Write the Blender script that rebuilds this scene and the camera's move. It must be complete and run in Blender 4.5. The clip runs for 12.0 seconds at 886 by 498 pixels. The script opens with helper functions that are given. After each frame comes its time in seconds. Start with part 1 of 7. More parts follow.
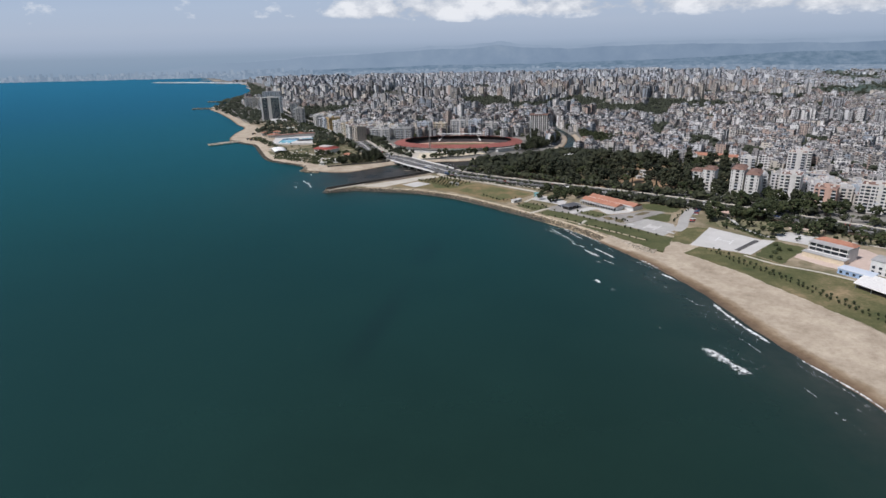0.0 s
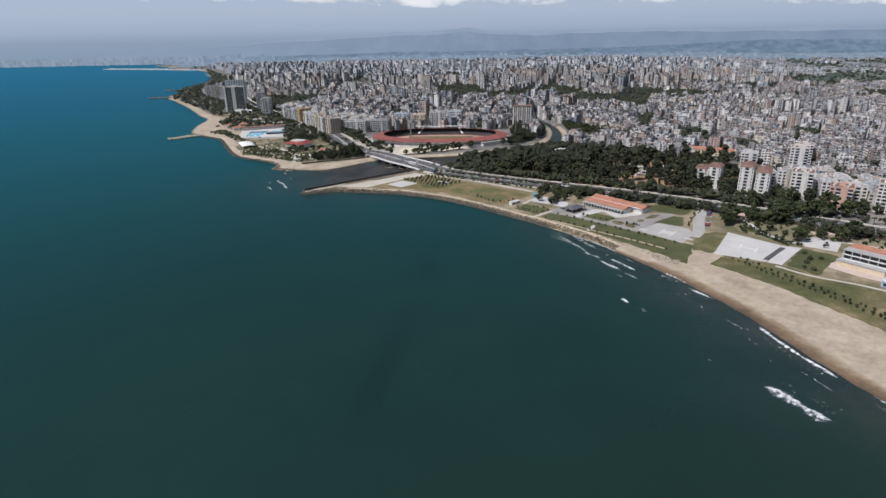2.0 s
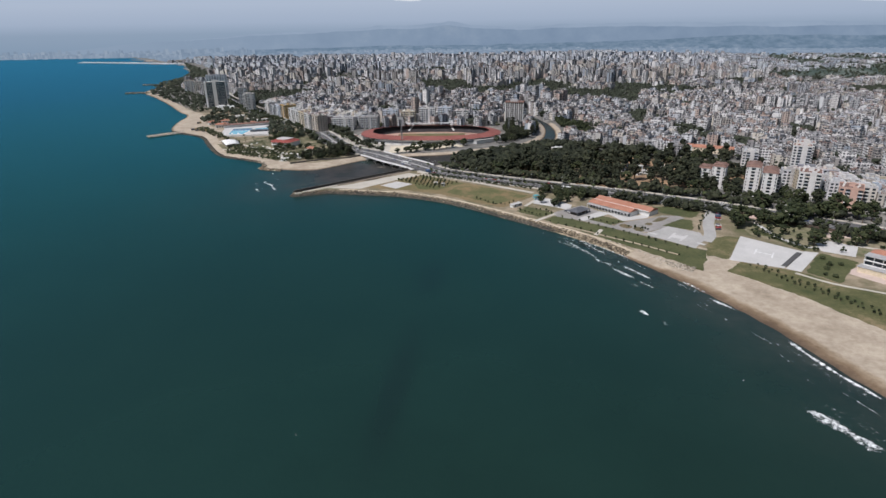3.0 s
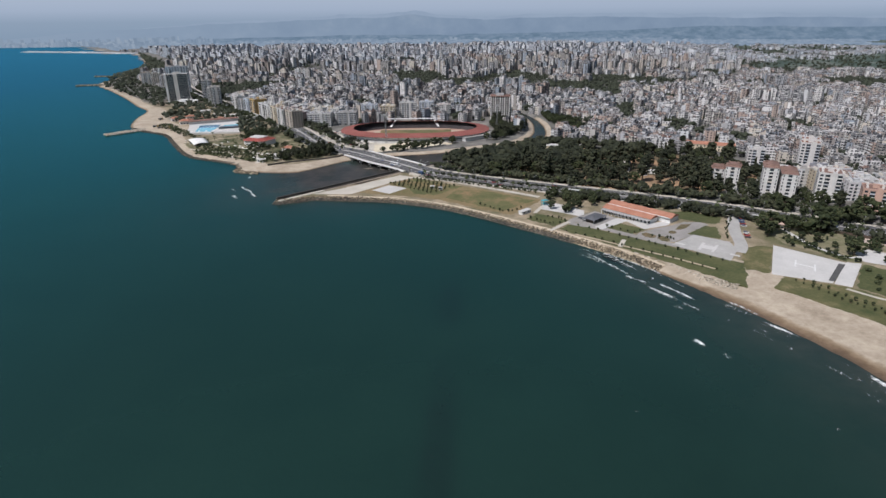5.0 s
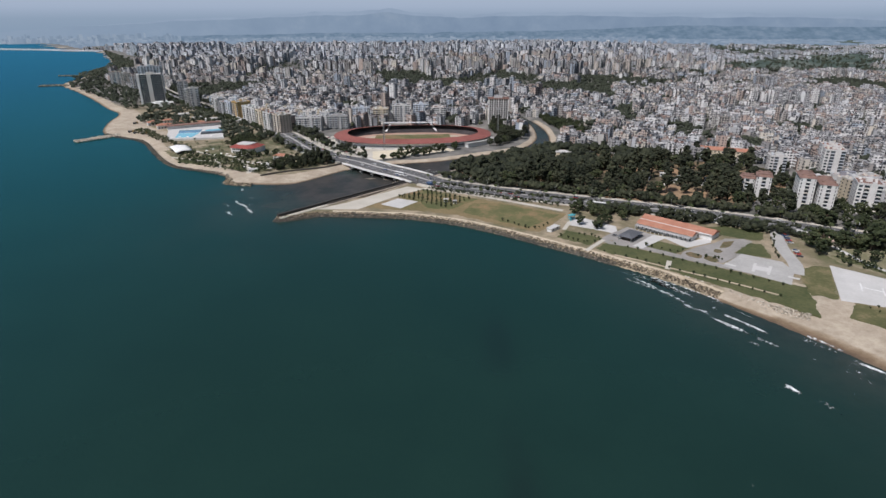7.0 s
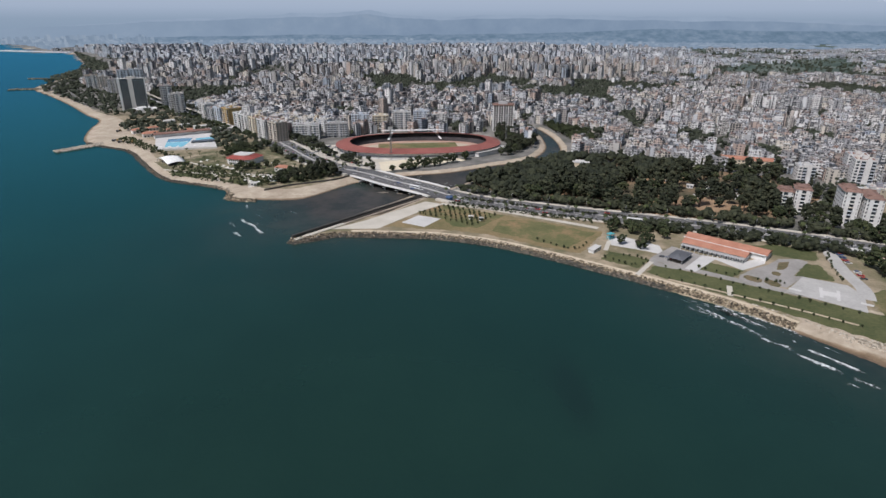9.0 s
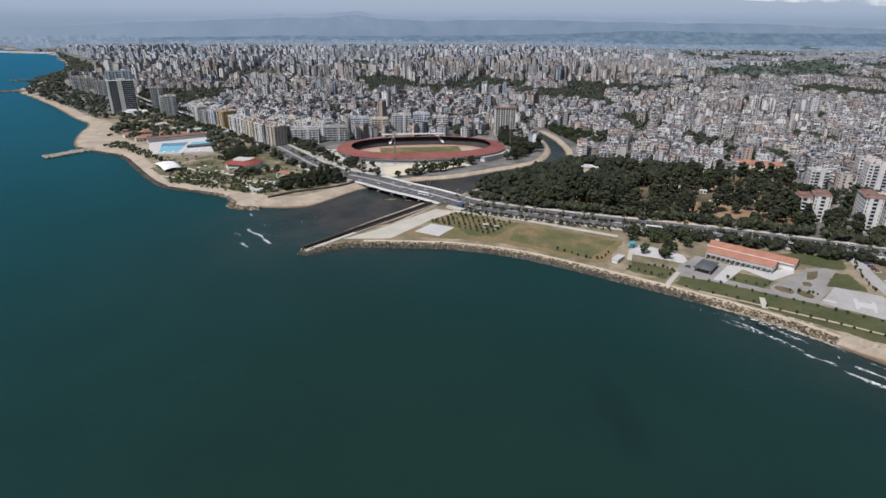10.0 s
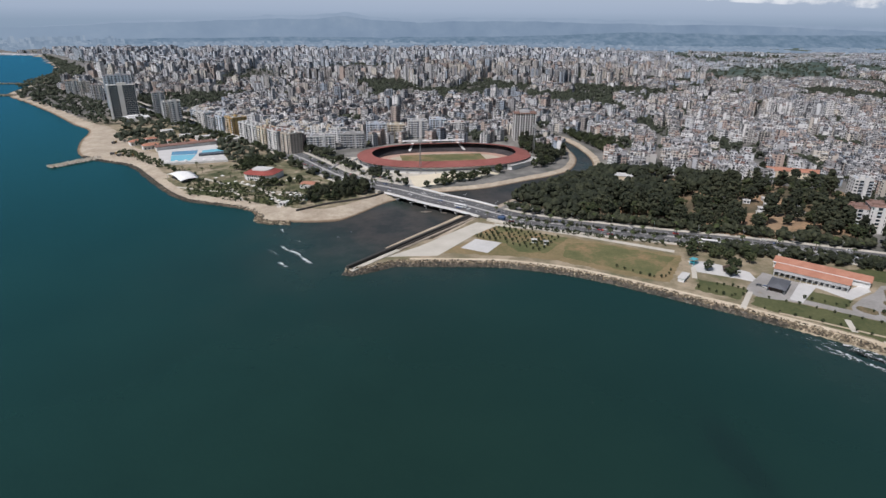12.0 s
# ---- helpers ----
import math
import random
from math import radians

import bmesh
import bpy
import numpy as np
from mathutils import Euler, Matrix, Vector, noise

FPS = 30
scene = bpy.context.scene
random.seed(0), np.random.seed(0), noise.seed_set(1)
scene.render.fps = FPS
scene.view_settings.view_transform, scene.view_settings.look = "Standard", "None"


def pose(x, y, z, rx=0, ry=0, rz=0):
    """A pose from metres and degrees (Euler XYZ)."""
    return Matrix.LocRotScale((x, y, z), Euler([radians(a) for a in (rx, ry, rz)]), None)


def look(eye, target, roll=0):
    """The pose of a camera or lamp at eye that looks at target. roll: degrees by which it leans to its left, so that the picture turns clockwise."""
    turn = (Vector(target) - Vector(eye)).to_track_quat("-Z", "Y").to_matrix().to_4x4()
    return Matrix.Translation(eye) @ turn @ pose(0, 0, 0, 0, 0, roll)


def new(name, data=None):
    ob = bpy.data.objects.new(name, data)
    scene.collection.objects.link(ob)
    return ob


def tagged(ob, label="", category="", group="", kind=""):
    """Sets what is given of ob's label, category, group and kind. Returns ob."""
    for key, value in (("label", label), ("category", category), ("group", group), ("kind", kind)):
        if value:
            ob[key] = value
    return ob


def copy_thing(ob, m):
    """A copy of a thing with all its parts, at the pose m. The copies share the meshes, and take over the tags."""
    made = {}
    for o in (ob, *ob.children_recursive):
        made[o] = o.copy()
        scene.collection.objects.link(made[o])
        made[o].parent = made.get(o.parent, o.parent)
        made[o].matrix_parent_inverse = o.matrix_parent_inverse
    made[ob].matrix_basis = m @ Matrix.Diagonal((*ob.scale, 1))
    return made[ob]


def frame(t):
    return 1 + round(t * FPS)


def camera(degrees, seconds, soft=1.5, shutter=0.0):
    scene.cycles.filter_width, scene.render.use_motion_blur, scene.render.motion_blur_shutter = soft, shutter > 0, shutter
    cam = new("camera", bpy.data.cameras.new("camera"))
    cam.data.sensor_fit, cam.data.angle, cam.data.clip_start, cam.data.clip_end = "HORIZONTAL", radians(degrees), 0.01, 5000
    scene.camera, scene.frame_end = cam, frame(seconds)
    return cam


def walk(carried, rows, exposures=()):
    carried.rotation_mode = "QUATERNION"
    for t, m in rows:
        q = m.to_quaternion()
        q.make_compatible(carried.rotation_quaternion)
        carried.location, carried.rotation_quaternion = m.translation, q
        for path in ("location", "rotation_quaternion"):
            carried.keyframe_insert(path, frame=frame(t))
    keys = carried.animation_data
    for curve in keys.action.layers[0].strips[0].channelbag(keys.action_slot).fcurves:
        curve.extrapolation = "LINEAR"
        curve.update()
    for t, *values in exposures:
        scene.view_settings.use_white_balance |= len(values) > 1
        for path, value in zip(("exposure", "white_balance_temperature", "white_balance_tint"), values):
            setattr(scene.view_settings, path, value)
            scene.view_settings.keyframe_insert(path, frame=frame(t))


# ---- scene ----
cam = camera(75.79, 12.0, soft=1.5)
# seconds, eye x y z, yaw, pitch, roll
ROWS = [
    (0, 0.00, 0.00, 149.85, -0.50, -19.03, 1.32),
    (0.5, -5.72, 13.21, 150.46, -1.30, -19.38, 1.24),
    (1, -11.82, 26.42, 151.01, -2.17, -19.72, 1.18),
    (1.5, -18.09, 39.49, 151.47, -3.04, -20.03, 1.10),
    (2, -24.25, 52.71, 151.91, -3.96, -20.33, 1.01),
    (2.5, -30.42, 65.84, 152.34, -4.82, -20.63, 0.89),
    (3, -36.93, 78.89, 152.74, -5.73, -20.90, 0.79),
    (5, -63.54, 131.38, 153.73, -9.36, -21.87, 0.48),
    (5.5, -70.24, 145.03, 153.95, -10.29, -22.10, 0.40),
    (6, -77.66, 158.06, 154.38, -10.94, -22.12, 0.31),
    (6.5, -85.23, 170.52, 154.78, -11.54, -22.12, 0.23),
    (7, -92.89, 182.76, 155.07, -12.12, -22.06, 0.15),
    (9, -124.07, 229.55, 156.53, -14.49, -21.88, -0.16),
    (9.5, -132.54, 240.85, 156.81, -15.17, -21.85, -0.24),
    (10, -141.14, 251.70, 157.15, -15.85, -21.78, -0.33),
    (10.5, -149.60, 261.21, 157.56, -16.48, -21.74, -0.38),
    (11, -158.30, 271.18, 158.16, -16.93, -21.68, -0.40),
    (11.5, -167.95, 280.85, 158.87, -17.12, -21.67, -0.41),
    (12, -177.79, 290.36, 159.58, -17.25, -21.69, -0.41),
]
walk(cam, [(t, pose(x, y, z, 90 + pitch, roll, yaw)) for t, x, y, z, yaw, pitch, roll in ROWS],
     exposures=[(0.0, 0.0, 6280, 11), (12.0, 0.0, 6280, 11)])

# ---- world and sun ----
SUN_ELEV, SUN_AZ = 52.0, -122.0      # degrees; azimuth clockwise from +y
world = bpy.data.worlds.new("world")
scene.world = world
world.use_nodes = True
wn, wl = world.node_tree.nodes, world.node_tree.links
sky = wn.new("ShaderNodeTexSky")
sky.sky_type, sky.sun_disc = "NISHITA", False
sky.sun_elevation, sky.sun_rotation = radians(SUN_ELEV), radians(SUN_AZ)
sky.air_density, sky.dust_density, sky.ozone_density = 1.3, 2.0, 1.0
wn["Background"].inputs["Strength"].default_value = 0.06
wl.new(sky.outputs["Color"], wn["Background"].inputs["Color"])
sun = new("sun", bpy.data.lights.new("sun", "SUN"))
sun.data.energy, sun.data.angle, sun.data.color = 4.15, radians(0.6), (1.0, 0.945, 0.917)
se, sa = radians(SUN_ELEV), radians(SUN_AZ)
sun.matrix_world = look((math.sin(sa) * math.cos(se) * 900, math.cos(sa) * math.cos(se) * 900, math.sin(se) * 900), (0, 0, 0))

# ---- materials ----
def material(name, rough=0.8, metal=0.0, spec=0.3):
    m = bpy.data.materials.new(name)
    m.use_nodes = True
    n, l = m.node_tree.nodes, m.node_tree.links
    b = n["Principled BSDF"]
    b.inputs["Roughness"].default_value = rough
    b.inputs["Metallic"].default_value = metal
    b.inputs["Specular IOR Level"].default_value = spec
    return m, n, l, b


def coords(n, l, scale=1.0):
    t = n.new("ShaderNodeTexCoord")
    if scale == 1.0:
        return t.outputs["Object"]
    v = n.new("ShaderNodeVectorMath")
    v.operation = "SCALE"
    v.inputs["Scale"].default_value = scale
    l.new(t.outputs["Object"], v.inputs[0])
    return v.outputs[0]


def noise_tex(n, l, vec, scale, detail=4.0, rough=0.6):
    t = n.new("ShaderNodeTexNoise")
    t.inputs["Scale"].default_value, t.inputs["Detail"].default_value, t.inputs["Roughness"].default_value = scale, detail, rough
    if vec is not None:
        l.new(vec, t.inputs["Vector"])
    return t.outputs["Fac"]


def ramp(n, l, fac, stops):
    r = n.new("ShaderNodeValToRGB")
    while len(r.color_ramp.elements) < len(stops):
        r.color_ramp.elements.new(0.5)
    for e, (p, c) in zip(r.color_ramp.elements, stops):
        e.position, e.color = p, (*c, 1.0)
    l.new(fac, r.inputs["Fac"])
    return r.outputs["Color"]


def mix(n, l, fac, a, b, mode="MIX"):
    x = n.new("ShaderNodeMix")
    x.data_type, x.blend_type = "RGBA", mode
    for key, v in ((0, fac), (6, a), (7, b)):
        if isinstance(v, (int, float)):
            x.inputs[key].default_value = v
        elif isinstance(v, tuple):
            x.inputs[key].default_value = (*v, 1.0)
        else:
            l.new(v, x.inputs[key])
    return x.outputs[2]


def maths(n, l, op, a, b=0.0, clamp=False):
    x = n.new("ShaderNodeMath")
    x.operation, x.use_clamp = op, clamp
    for key, v in ((0, a), (1, b)):
        if isinstance(v, (int, float)):
            x.inputs[key].default_value = v
        else:
            l.new(v, x.inputs[key])
    return x.outputs[0]


def bump(n, l, b, height, dist, strength=0.6):
    u = n.new("ShaderNodeBump")
    u.inputs["Strength"].default_value, u.inputs["Distance"].default_value = strength, dist
    l.new(height, u.inputs["Height"])
    l.new(u.outputs["Normal"], b.inputs["Normal"])


def mottled(name, dark, light, big=0.05, small=1.0, rough=0.85, rel=0.03, spec=0.25, by_object=0.0):
    """A surface with stains at one scale and grain at another."""
    m, n, l, b = material(name, rough, 0.0, spec)
    v = coords(n, l)
    f = maths(n, l, "ADD", maths(n, l, "MULTIPLY", noise_tex(n, l, v, big, 5.0), 0.6), maths(n, l, "MULTIPLY", noise_tex(n, l, v, small, 4.0), 0.4))
    c = ramp(n, l, f, [(0.36, dark), (0.64, light)])
    if by_object:
        o = n.new("ShaderNodeObjectInfo")
        c = mix(n, l, maths(n, l, "MULTIPLY", o.outputs["Random"], by_object), c, tuple(0.45 * x for x in dark))
    l.new(c, b.inputs["Base Color"])
    if rel:
        bump(n, l, b, noise_tex(n, l, v, small * 2), rel)
    return m


def plain(name, colour, rough=0.6, metal=0.0, spec=0.3, wear=0.12, scale=0.8):
    m, n, l, b = material(name, rough, metal, spec)
    f = noise_tex(n, l, coords(n, l), scale, 5.0)
    l.new(ramp(n, l, f, [(0.3, tuple(c * (1 - 2 * wear) for c in colour)), (0.7, tuple(min(1.0, c * (1 + wear)) for c in colour))]), b.inputs["Base Color"])
    return m


SAND = mottled("sand", (0.36, 0.29, 0.21), (0.50, 0.42, 0.32), 0.04, 0.6)
CONCRETE = mottled("concrete", (0.33, 0.325, 0.31), (0.44, 0.43, 0.415), 0.08, 0.7)
FORECOURT = mottled("forecourt_paving", (0.225, 0.215, 0.20), (0.325, 0.31, 0.295), 0.06, 0.6)
PALE_PAVING = mottled("pale_paving", (0.42, 0.39, 0.335), (0.54, 0.51, 0.45), 0.06, 0.8)
WHITE_PAVING = mottled("white_paving", (0.46, 0.455, 0.44), (0.56, 0.55, 0.535), 0.08, 0.9)
OLD_ASPHALT = mottled("old_asphalt", (0.080, 0.080, 0.084), (0.130, 0.130, 0.130), 0.05, 0.9)
LAWN = mottled("lawn", (0.050, 0.064, 0.025), (0.112, 0.114, 0.052), 0.035, 0.5, rel=0.1)
DRY_GRASS = mottled("dry_grass", (0.135, 0.120, 0.056), (0.27, 0.195, 0.11), 0.03, 0.4, rel=0.1)
SOIL = mottled("soil", (0.20, 0.13, 0.08), (0.34, 0.24, 0.15), 0.03, 0.4, rel=0.1)
ROOF_TILE = mottled("roof_tile", (0.30, 0.135, 0.09), (0.42, 0.215, 0.15), 0.15, 1.5)
RED_PAINT = mottled("red_paint", (0.20, 0.070, 0.058), (0.28, 0.105, 0.09), 0.06, 0.8)
WHITE_WALL = mottled("white_wall", (0.54, 0.54, 0.535), (0.68, 0.68, 0.675), 0.1, 0.8)
CREAM_WALL = mottled("cream_wall", (0.48, 0.41, 0.30), (0.62, 0.54, 0.42), 0.1, 0.8)
GREY_WALL = mottled("grey_wall", (0.30, 0.30, 0.30), (0.42, 0.42, 0.42), 0.1, 0.8)
DARK_GLASS = plain("dark_glass", (0.03, 0.04, 0.05), 0.15, 0.0, 0.6)
STEEL = plain("steel", (0.30, 0.31, 0.32), 0.45, 0.6)

# ---- helpers for things ----
def part(name, bm, mat, parent=None, label="", smooth=False):
    me = bpy.data.meshes.new(name)
    bm.to_mesh(me)
    bm.free()
    if mat is not None:
        me.materials.append(mat)
    if smooth:
        me.polygons.foreach_set("use_smooth", [True] * len(me.polygons))
    ob = new(name, me)
    ob.parent = parent
    if label:
        ob["label"] = label
    return ob


def box(bm, x0, y0, z0, x1, y1, z1):
    v = [bm.verts.new(p) for p in ((x0, y0, z0), (x1, y0, z0), (x1, y1, z0), (x0, y1, z0), (x0, y0, z1), (x1, y0, z1), (x1, y1, z1), (x0, y1, z1))]
    for f in ((3, 2, 1, 0), (4, 5, 6, 7), (0, 1, 5, 4), (1, 2, 6, 5), (2, 3, 7, 6), (3, 0, 4, 7)):
        bm.faces.new([v[i] for i in f])


def beam(bm, a, b, w, h):
    """A box of width w and height h whose axis runs from a to b."""
    a, b = Vector(a), Vector(b)
    d = (b - a).normalized()
    s = d.cross(Vector((0, 0, 1)))
    s = (s.normalized() if s.length > 1e-4 else Vector((1, 0, 0))) * w / 2
    u = s.cross(d).normalized() * h / 2
    v = [bm.verts.new(p + i * s + j * u) for p in (a, b) for i, j in ((-1, -1), (1, -1), (1, 1), (-1, 1))]
    for f in ((3, 2, 1, 0), (4, 5, 6, 7), (0, 1, 5, 4), (1, 2, 6, 5), (2, 3, 7, 6), (3, 0, 4, 7)):
        bm.faces.new([v[i] for i in f])
    bmesh.ops.recalc_face_normals(bm, faces=bm.faces[:])


def slab(bm, pts, z0, z1):
    """A flat prism over the polygon pts."""
    lo, hi = [bm.verts.new((x, y, z0)) for x, y in pts], [bm.verts.new((x, y, z1)) for x, y in pts]
    k = len(pts)
    bm.faces.new(hi)
    for i in range(k):
        bm.faces.new((lo[i], lo[(i + 1) % k], hi[(i + 1) % k], hi[i]))
    bmesh.ops.recalc_face_normals(bm, faces=bm.faces[:])


def spline(pts, step):
    """Points every step metres or so along a smooth curve through pts."""
    p = np.array(pts, float)
    q = np.vstack([2 * p[0] - p[1], p, 2 * p[-1] - p[-2]])
    out = []
    for i in range(1, len(q) - 2):
        a, b, c, d = q[i - 1], q[i], q[i + 1], q[i + 2]
        k = max(2, int(np.hypot(*(c - b)[:2]) / step))
        for s in np.arange(k) / k:
            out.append(0.5 * (2 * b + (c - a) * s + (2 * a - 5 * b + 4 * c - d) * s * s + (3 * b - a - 3 * c + d) * s ** 3))
    out.append(p[-1])
    return np.array(out)


def offset(line, d):
    """The line moved d metres to its right."""
    t = np.gradient(line[:, :2], axis=0)
    t /= np.linalg.norm(t, axis=1)[:, None] + 1e-9
    out = line.copy()
    out[:, 0] += d * t[:, 1]
    out[:, 1] -= d * t[:, 0]
    return out


def ribbon(bm, line, d0, d1, z, thick=0.25):
    """A strip along line from d0 to d1 metres to its right, its top at z (a number, or one per point)."""
    a, b = offset(line, d0), offset(line, d1)
    zz = np.broadcast_to(z, len(line))
    row = [[bm.verts.new((p[0], p[1], h)) for p, h in ((p, z_), (q, z_), (q, z_ - thick), (p, z_ - thick))] for p, q, z_ in zip(a, b, zz)]
    for r, s in zip(row[:-1], row[1:]):
        for i in range(4):
            bm.faces.new((r[i], s[i], s[(i + 1) % 4], r[(i + 1) % 4]))
    bm.faces.new(row[0])
    bm.faces.new(row[-1][::-1])
    bmesh.ops.recalc_face_normals(bm, faces=bm.faces[:])


def seg_dist(P, line):
    """Distance of each point of P from a polyline."""
    best = np.full(len(P), 1e9)
    for a, b in zip(line[:-1], line[1:]):
        d = b - a
        s = np.clip(((P - a) @ d) / max(d @ d, 1e-9), 0, 1)
        best = np.minimum(best, np.hypot(*(P - a - s[:, None] * d).T))
    return best


def inside(P, poly):
    x, y = P.T
    c = np.zeros(len(P), bool)
    for (x0, y0), (x1, y1) in zip(poly, np.roll(poly, -1, axis=0)):
        if y0 != y1:
            c ^= ((y0 > y) != (y1 > y)) & (x < (x1 - x0) * (y - y0) / (y1 - y0) + x0)
    return c


def smooth01(x):
    x = np.clip(x, 0, 1)
    return x * x * (3 - 2 * x)


# ---- ground, sea and shore ----
# The shoreline from the far town past the headland, the river mouth and the jetty to the beach.
COAST_A = [(-4300, 6900), (-2500, 5150), (-1885, 4640), (-1344, 3650), (-1167, 3522), (-880, 2760), (-800, 2560), (-773, 2341), (-745, 2050), (-728, 1860), (-639, 1692), (-549, 1522),
           (-475, 1368), (-437, 1298), (-426, 1198), (-400, 1098), (-335, 1030), (-310, 973), (-280, 901), (-257, 860), (-223, 835), (-195, 808), (-186, 778), (-160, 767), (-129, 760), (-96, 772), (-66, 795)]
JETTY_TIP, JETTY_ROOT = (-133.0, 650.0), (-8.0, 738.0)
COAST_B = [(-99, 652), (-72, 643.5), (-42, 634), (-22, 625.5), (10, 604), (28, 586), (43, 569), (55, 554), (66, 540), (77, 527), (89, 511), (107, 486), (122, 461), (139, 417), (156, 369), (166, 330), (171, 290), (177, 256), (183, 230), (187, 204), (192, 140), (205, -100), (260, -700), (420, -2600)]
RIVER = [(-125, 700, 46), (-80, 738, 44), (-36, 774, 42), (34, 800, 22), (90, 822, 17), (130, 838, 14), (164, 858, 12), (190, 891, 10), (207, 923, 8.5), (221, 966, 7.5), (232, 1016, 6), (238, 1080, 5), (236, 1180, 4), (250, 1260, 3)]
PLATEAU = 2.4
shore_a, shore_b = spline(COAST_A, 22), spline(COAST_B, 8)
COAST = np.vstack([shore_a, [JETTY_ROOT, JETTY_TIP, (-137, 648), (-128, 645.5)], shore_b, [(9000, -2600), (9000, 9000), (-4300, 9000)]])


def axis(lo, hi, a, b, step, grow):
    mid = list(np.arange(a, b + step, step))
    s, x = step, mid[-1]
    while x < hi:
        s *= grow
        x += s
        mid.append(x)
    s, x = step, mid[0]
    while x > lo:
        s *= grow
        x -= s
        mid.insert(0, x)
    return np.array(mid)


river = spline(RIVER, 10)


def land_height(P):
    d = seg_dist(P, COAST)
    d = np.where(inside(P, COAST), d, -d)
    beach = smooth01((470 - P[:, 1]) / 60) * smooth01((P[:, 0] - 60) / 40)
    west = smooth01((-185 - P[:, 0]) / 40)
    bank = smooth01((P[:, 0] + 185) / 10) * smooth01((-55 - P[:, 0]) / 30) * smooth01((P[:, 1] - 735) / 15)
    slope = 0.42 + beach * (0.055 - 0.42) + west * (0.16 - 0.42) + bank * (0.13 - 0.42)
    z = np.where(d > 0, np.minimum(d * slope, PLATEAU), np.maximum(d * 0.12, -5.0))
    best = np.full(len(P), 1e9)
    for p, q in zip(river[:-1], river[1:]):
        a, b, w = p[:2], q[:2], (p[2] + q[2]) / 2
        e = b - a
        s = np.clip(((P - a) @ e) / (e @ e), 0, 1)
        best = np.minimum(best, np.hypot(*(P - a - s[:, None] * e).T) - w)
    z = np.where(P[:, 1] > 690, np.minimum(z, np.clip(best * 0.28 + 0.0, -1.2, PLATEAU)), z)
    return z, d, best


gx, gy = axis(-5200, 6000, -560, 420, 4.0, 1.09), axis(-2400, 5600, 130, 1220, 4.0, 1.08)
X, Y = np.meshgrid(gx, gy)
P = np.stack([X.ravel(), Y.ravel()], 1)
gz, gd, gr = land_height(P)
nx, ny = len(gx), len(gy)
i = (np.arange(ny - 1)[:, None] * nx + np.arange(nx - 1)[None]).ravel()
me = bpy.data.meshes.new("ground")
me.from_pydata(np.column_stack([P, gz]).tolist(), [], np.stack([i, i + 1, i + 1 + nx, i + nx], 1).tolist())
me.polygons.foreach_set("use_smooth", [True] * len(me.polygons))
sandy = smooth01((470 - P[:, 1]) / 40) * smooth01((P[:, 0] - 60) / 30) * smooth01((62 - gd) / 6)
landfill = 22 + 46 * np.exp(-((P[:, 1] - 1150) / 130) ** 2) * (P[:, 0] < -300)
sandy = np.maximum(sandy, smooth01((-180 - P[:, 0]) / 20) * smooth01((landfill - gd) / 6))
sandy = np.maximum(sandy, smooth01((P[:, 0] + 200) / 10) * smooth01((-40 - P[:, 0]) / 20) * smooth01((34 - gd) / 5) * (P[:, 1] > 720))
sandy = np.maximum(sandy, smooth01((12 - gr) / 6) * (P[:, 1] > 690) * smooth01((1120 - P[:, 1]) / 120))
me.attributes.new("sandy", "FLOAT", "POINT").data.foreach_set("value", sandy.astype(np.float32))
# the strip between the shore and the avenue is dry planted ground, not paved town
inland = np.interp(P[:, 1], [100, 385, 470, 537, 594, 640, 678, 718, 745, 790, 845, 908, 1076, 1310, 1700], [560, 400, 330, 263, 193, 126, 72, 22, -2, -36, -66, -104, -164, -290, -460])
planted = smooth01((inland + 6 - P[:, 0]) / 12) * smooth01((1500 - P[:, 1]) / 200)
grr, gaz = np.hypot(P[:, 0], P[:, 1]), np.degrees(np.arctan2(P[:, 0], P[:, 1]))
farm = smooth01((grr - 2200) / 200) * smooth01((gaz - 29) / 4)
me.attributes.new("farmland", "FLOAT", "POINT").data.foreach_set("value", farm.astype(np.float32))
me.attributes.new("planted", "FLOAT", "POINT").data.foreach_set("value", planted.astype(np.float32))
m, n, l, b = material("ground", 0.9)
v = coords(n, l)
att = n.new("ShaderNodeAttribute")
att.attribute_name = "sandy"
edge = maths(n, l, "ADD", att.outputs["Fac"], maths(n, l, "MULTIPLY", maths(n, l, "SUBTRACT", noise_tex(n, l, v, 0.08, 5), 0.5), 0.9))
edge = ramp(n, l, edge, [(0.42, (0, 0, 0)), (0.56, (1, 1, 1))])
town = ramp(n, l, noise_tex(n, l, v, 0.02, 6, 0.7), [(0.35, (0.075, 0.078, 0.065)), (0.5, (0.15, 0.145, 0.135)), (0.65, (0.25, 0.24, 0.215))])
att2 = n.new("ShaderNodeAttribute")
att2.attribute_name = "planted"
dry = ramp(n, l, noise_tex(n, l, v, 0.035, 7, 0.7), [(0.34, (0.10, 0.105, 0.05)), (0.48, (0.20, 0.17, 0.11)), (0.62, (0.34, 0.28, 0.20))])
town = mix(n, l, att2.outputs["Fac"], town, dry)
att3 = n.new("ShaderNodeAttribute")
att3.attribute_name = "farmland"
# field greens with a bluish cast put in for haze
hazed_crops = ramp(n, l, noise_tex(n, l, v, 0.006, 6, 0.7), [(0.36, (0.030, 0.052, 0.040)), (0.50, (0.060, 0.088, 0.072)), (0.60, (0.13, 0.145, 0.125)), (0.68, (0.23, 0.23, 0.215))])
town = mix(n, l, att3.outputs["Fac"], town, hazed_crops)
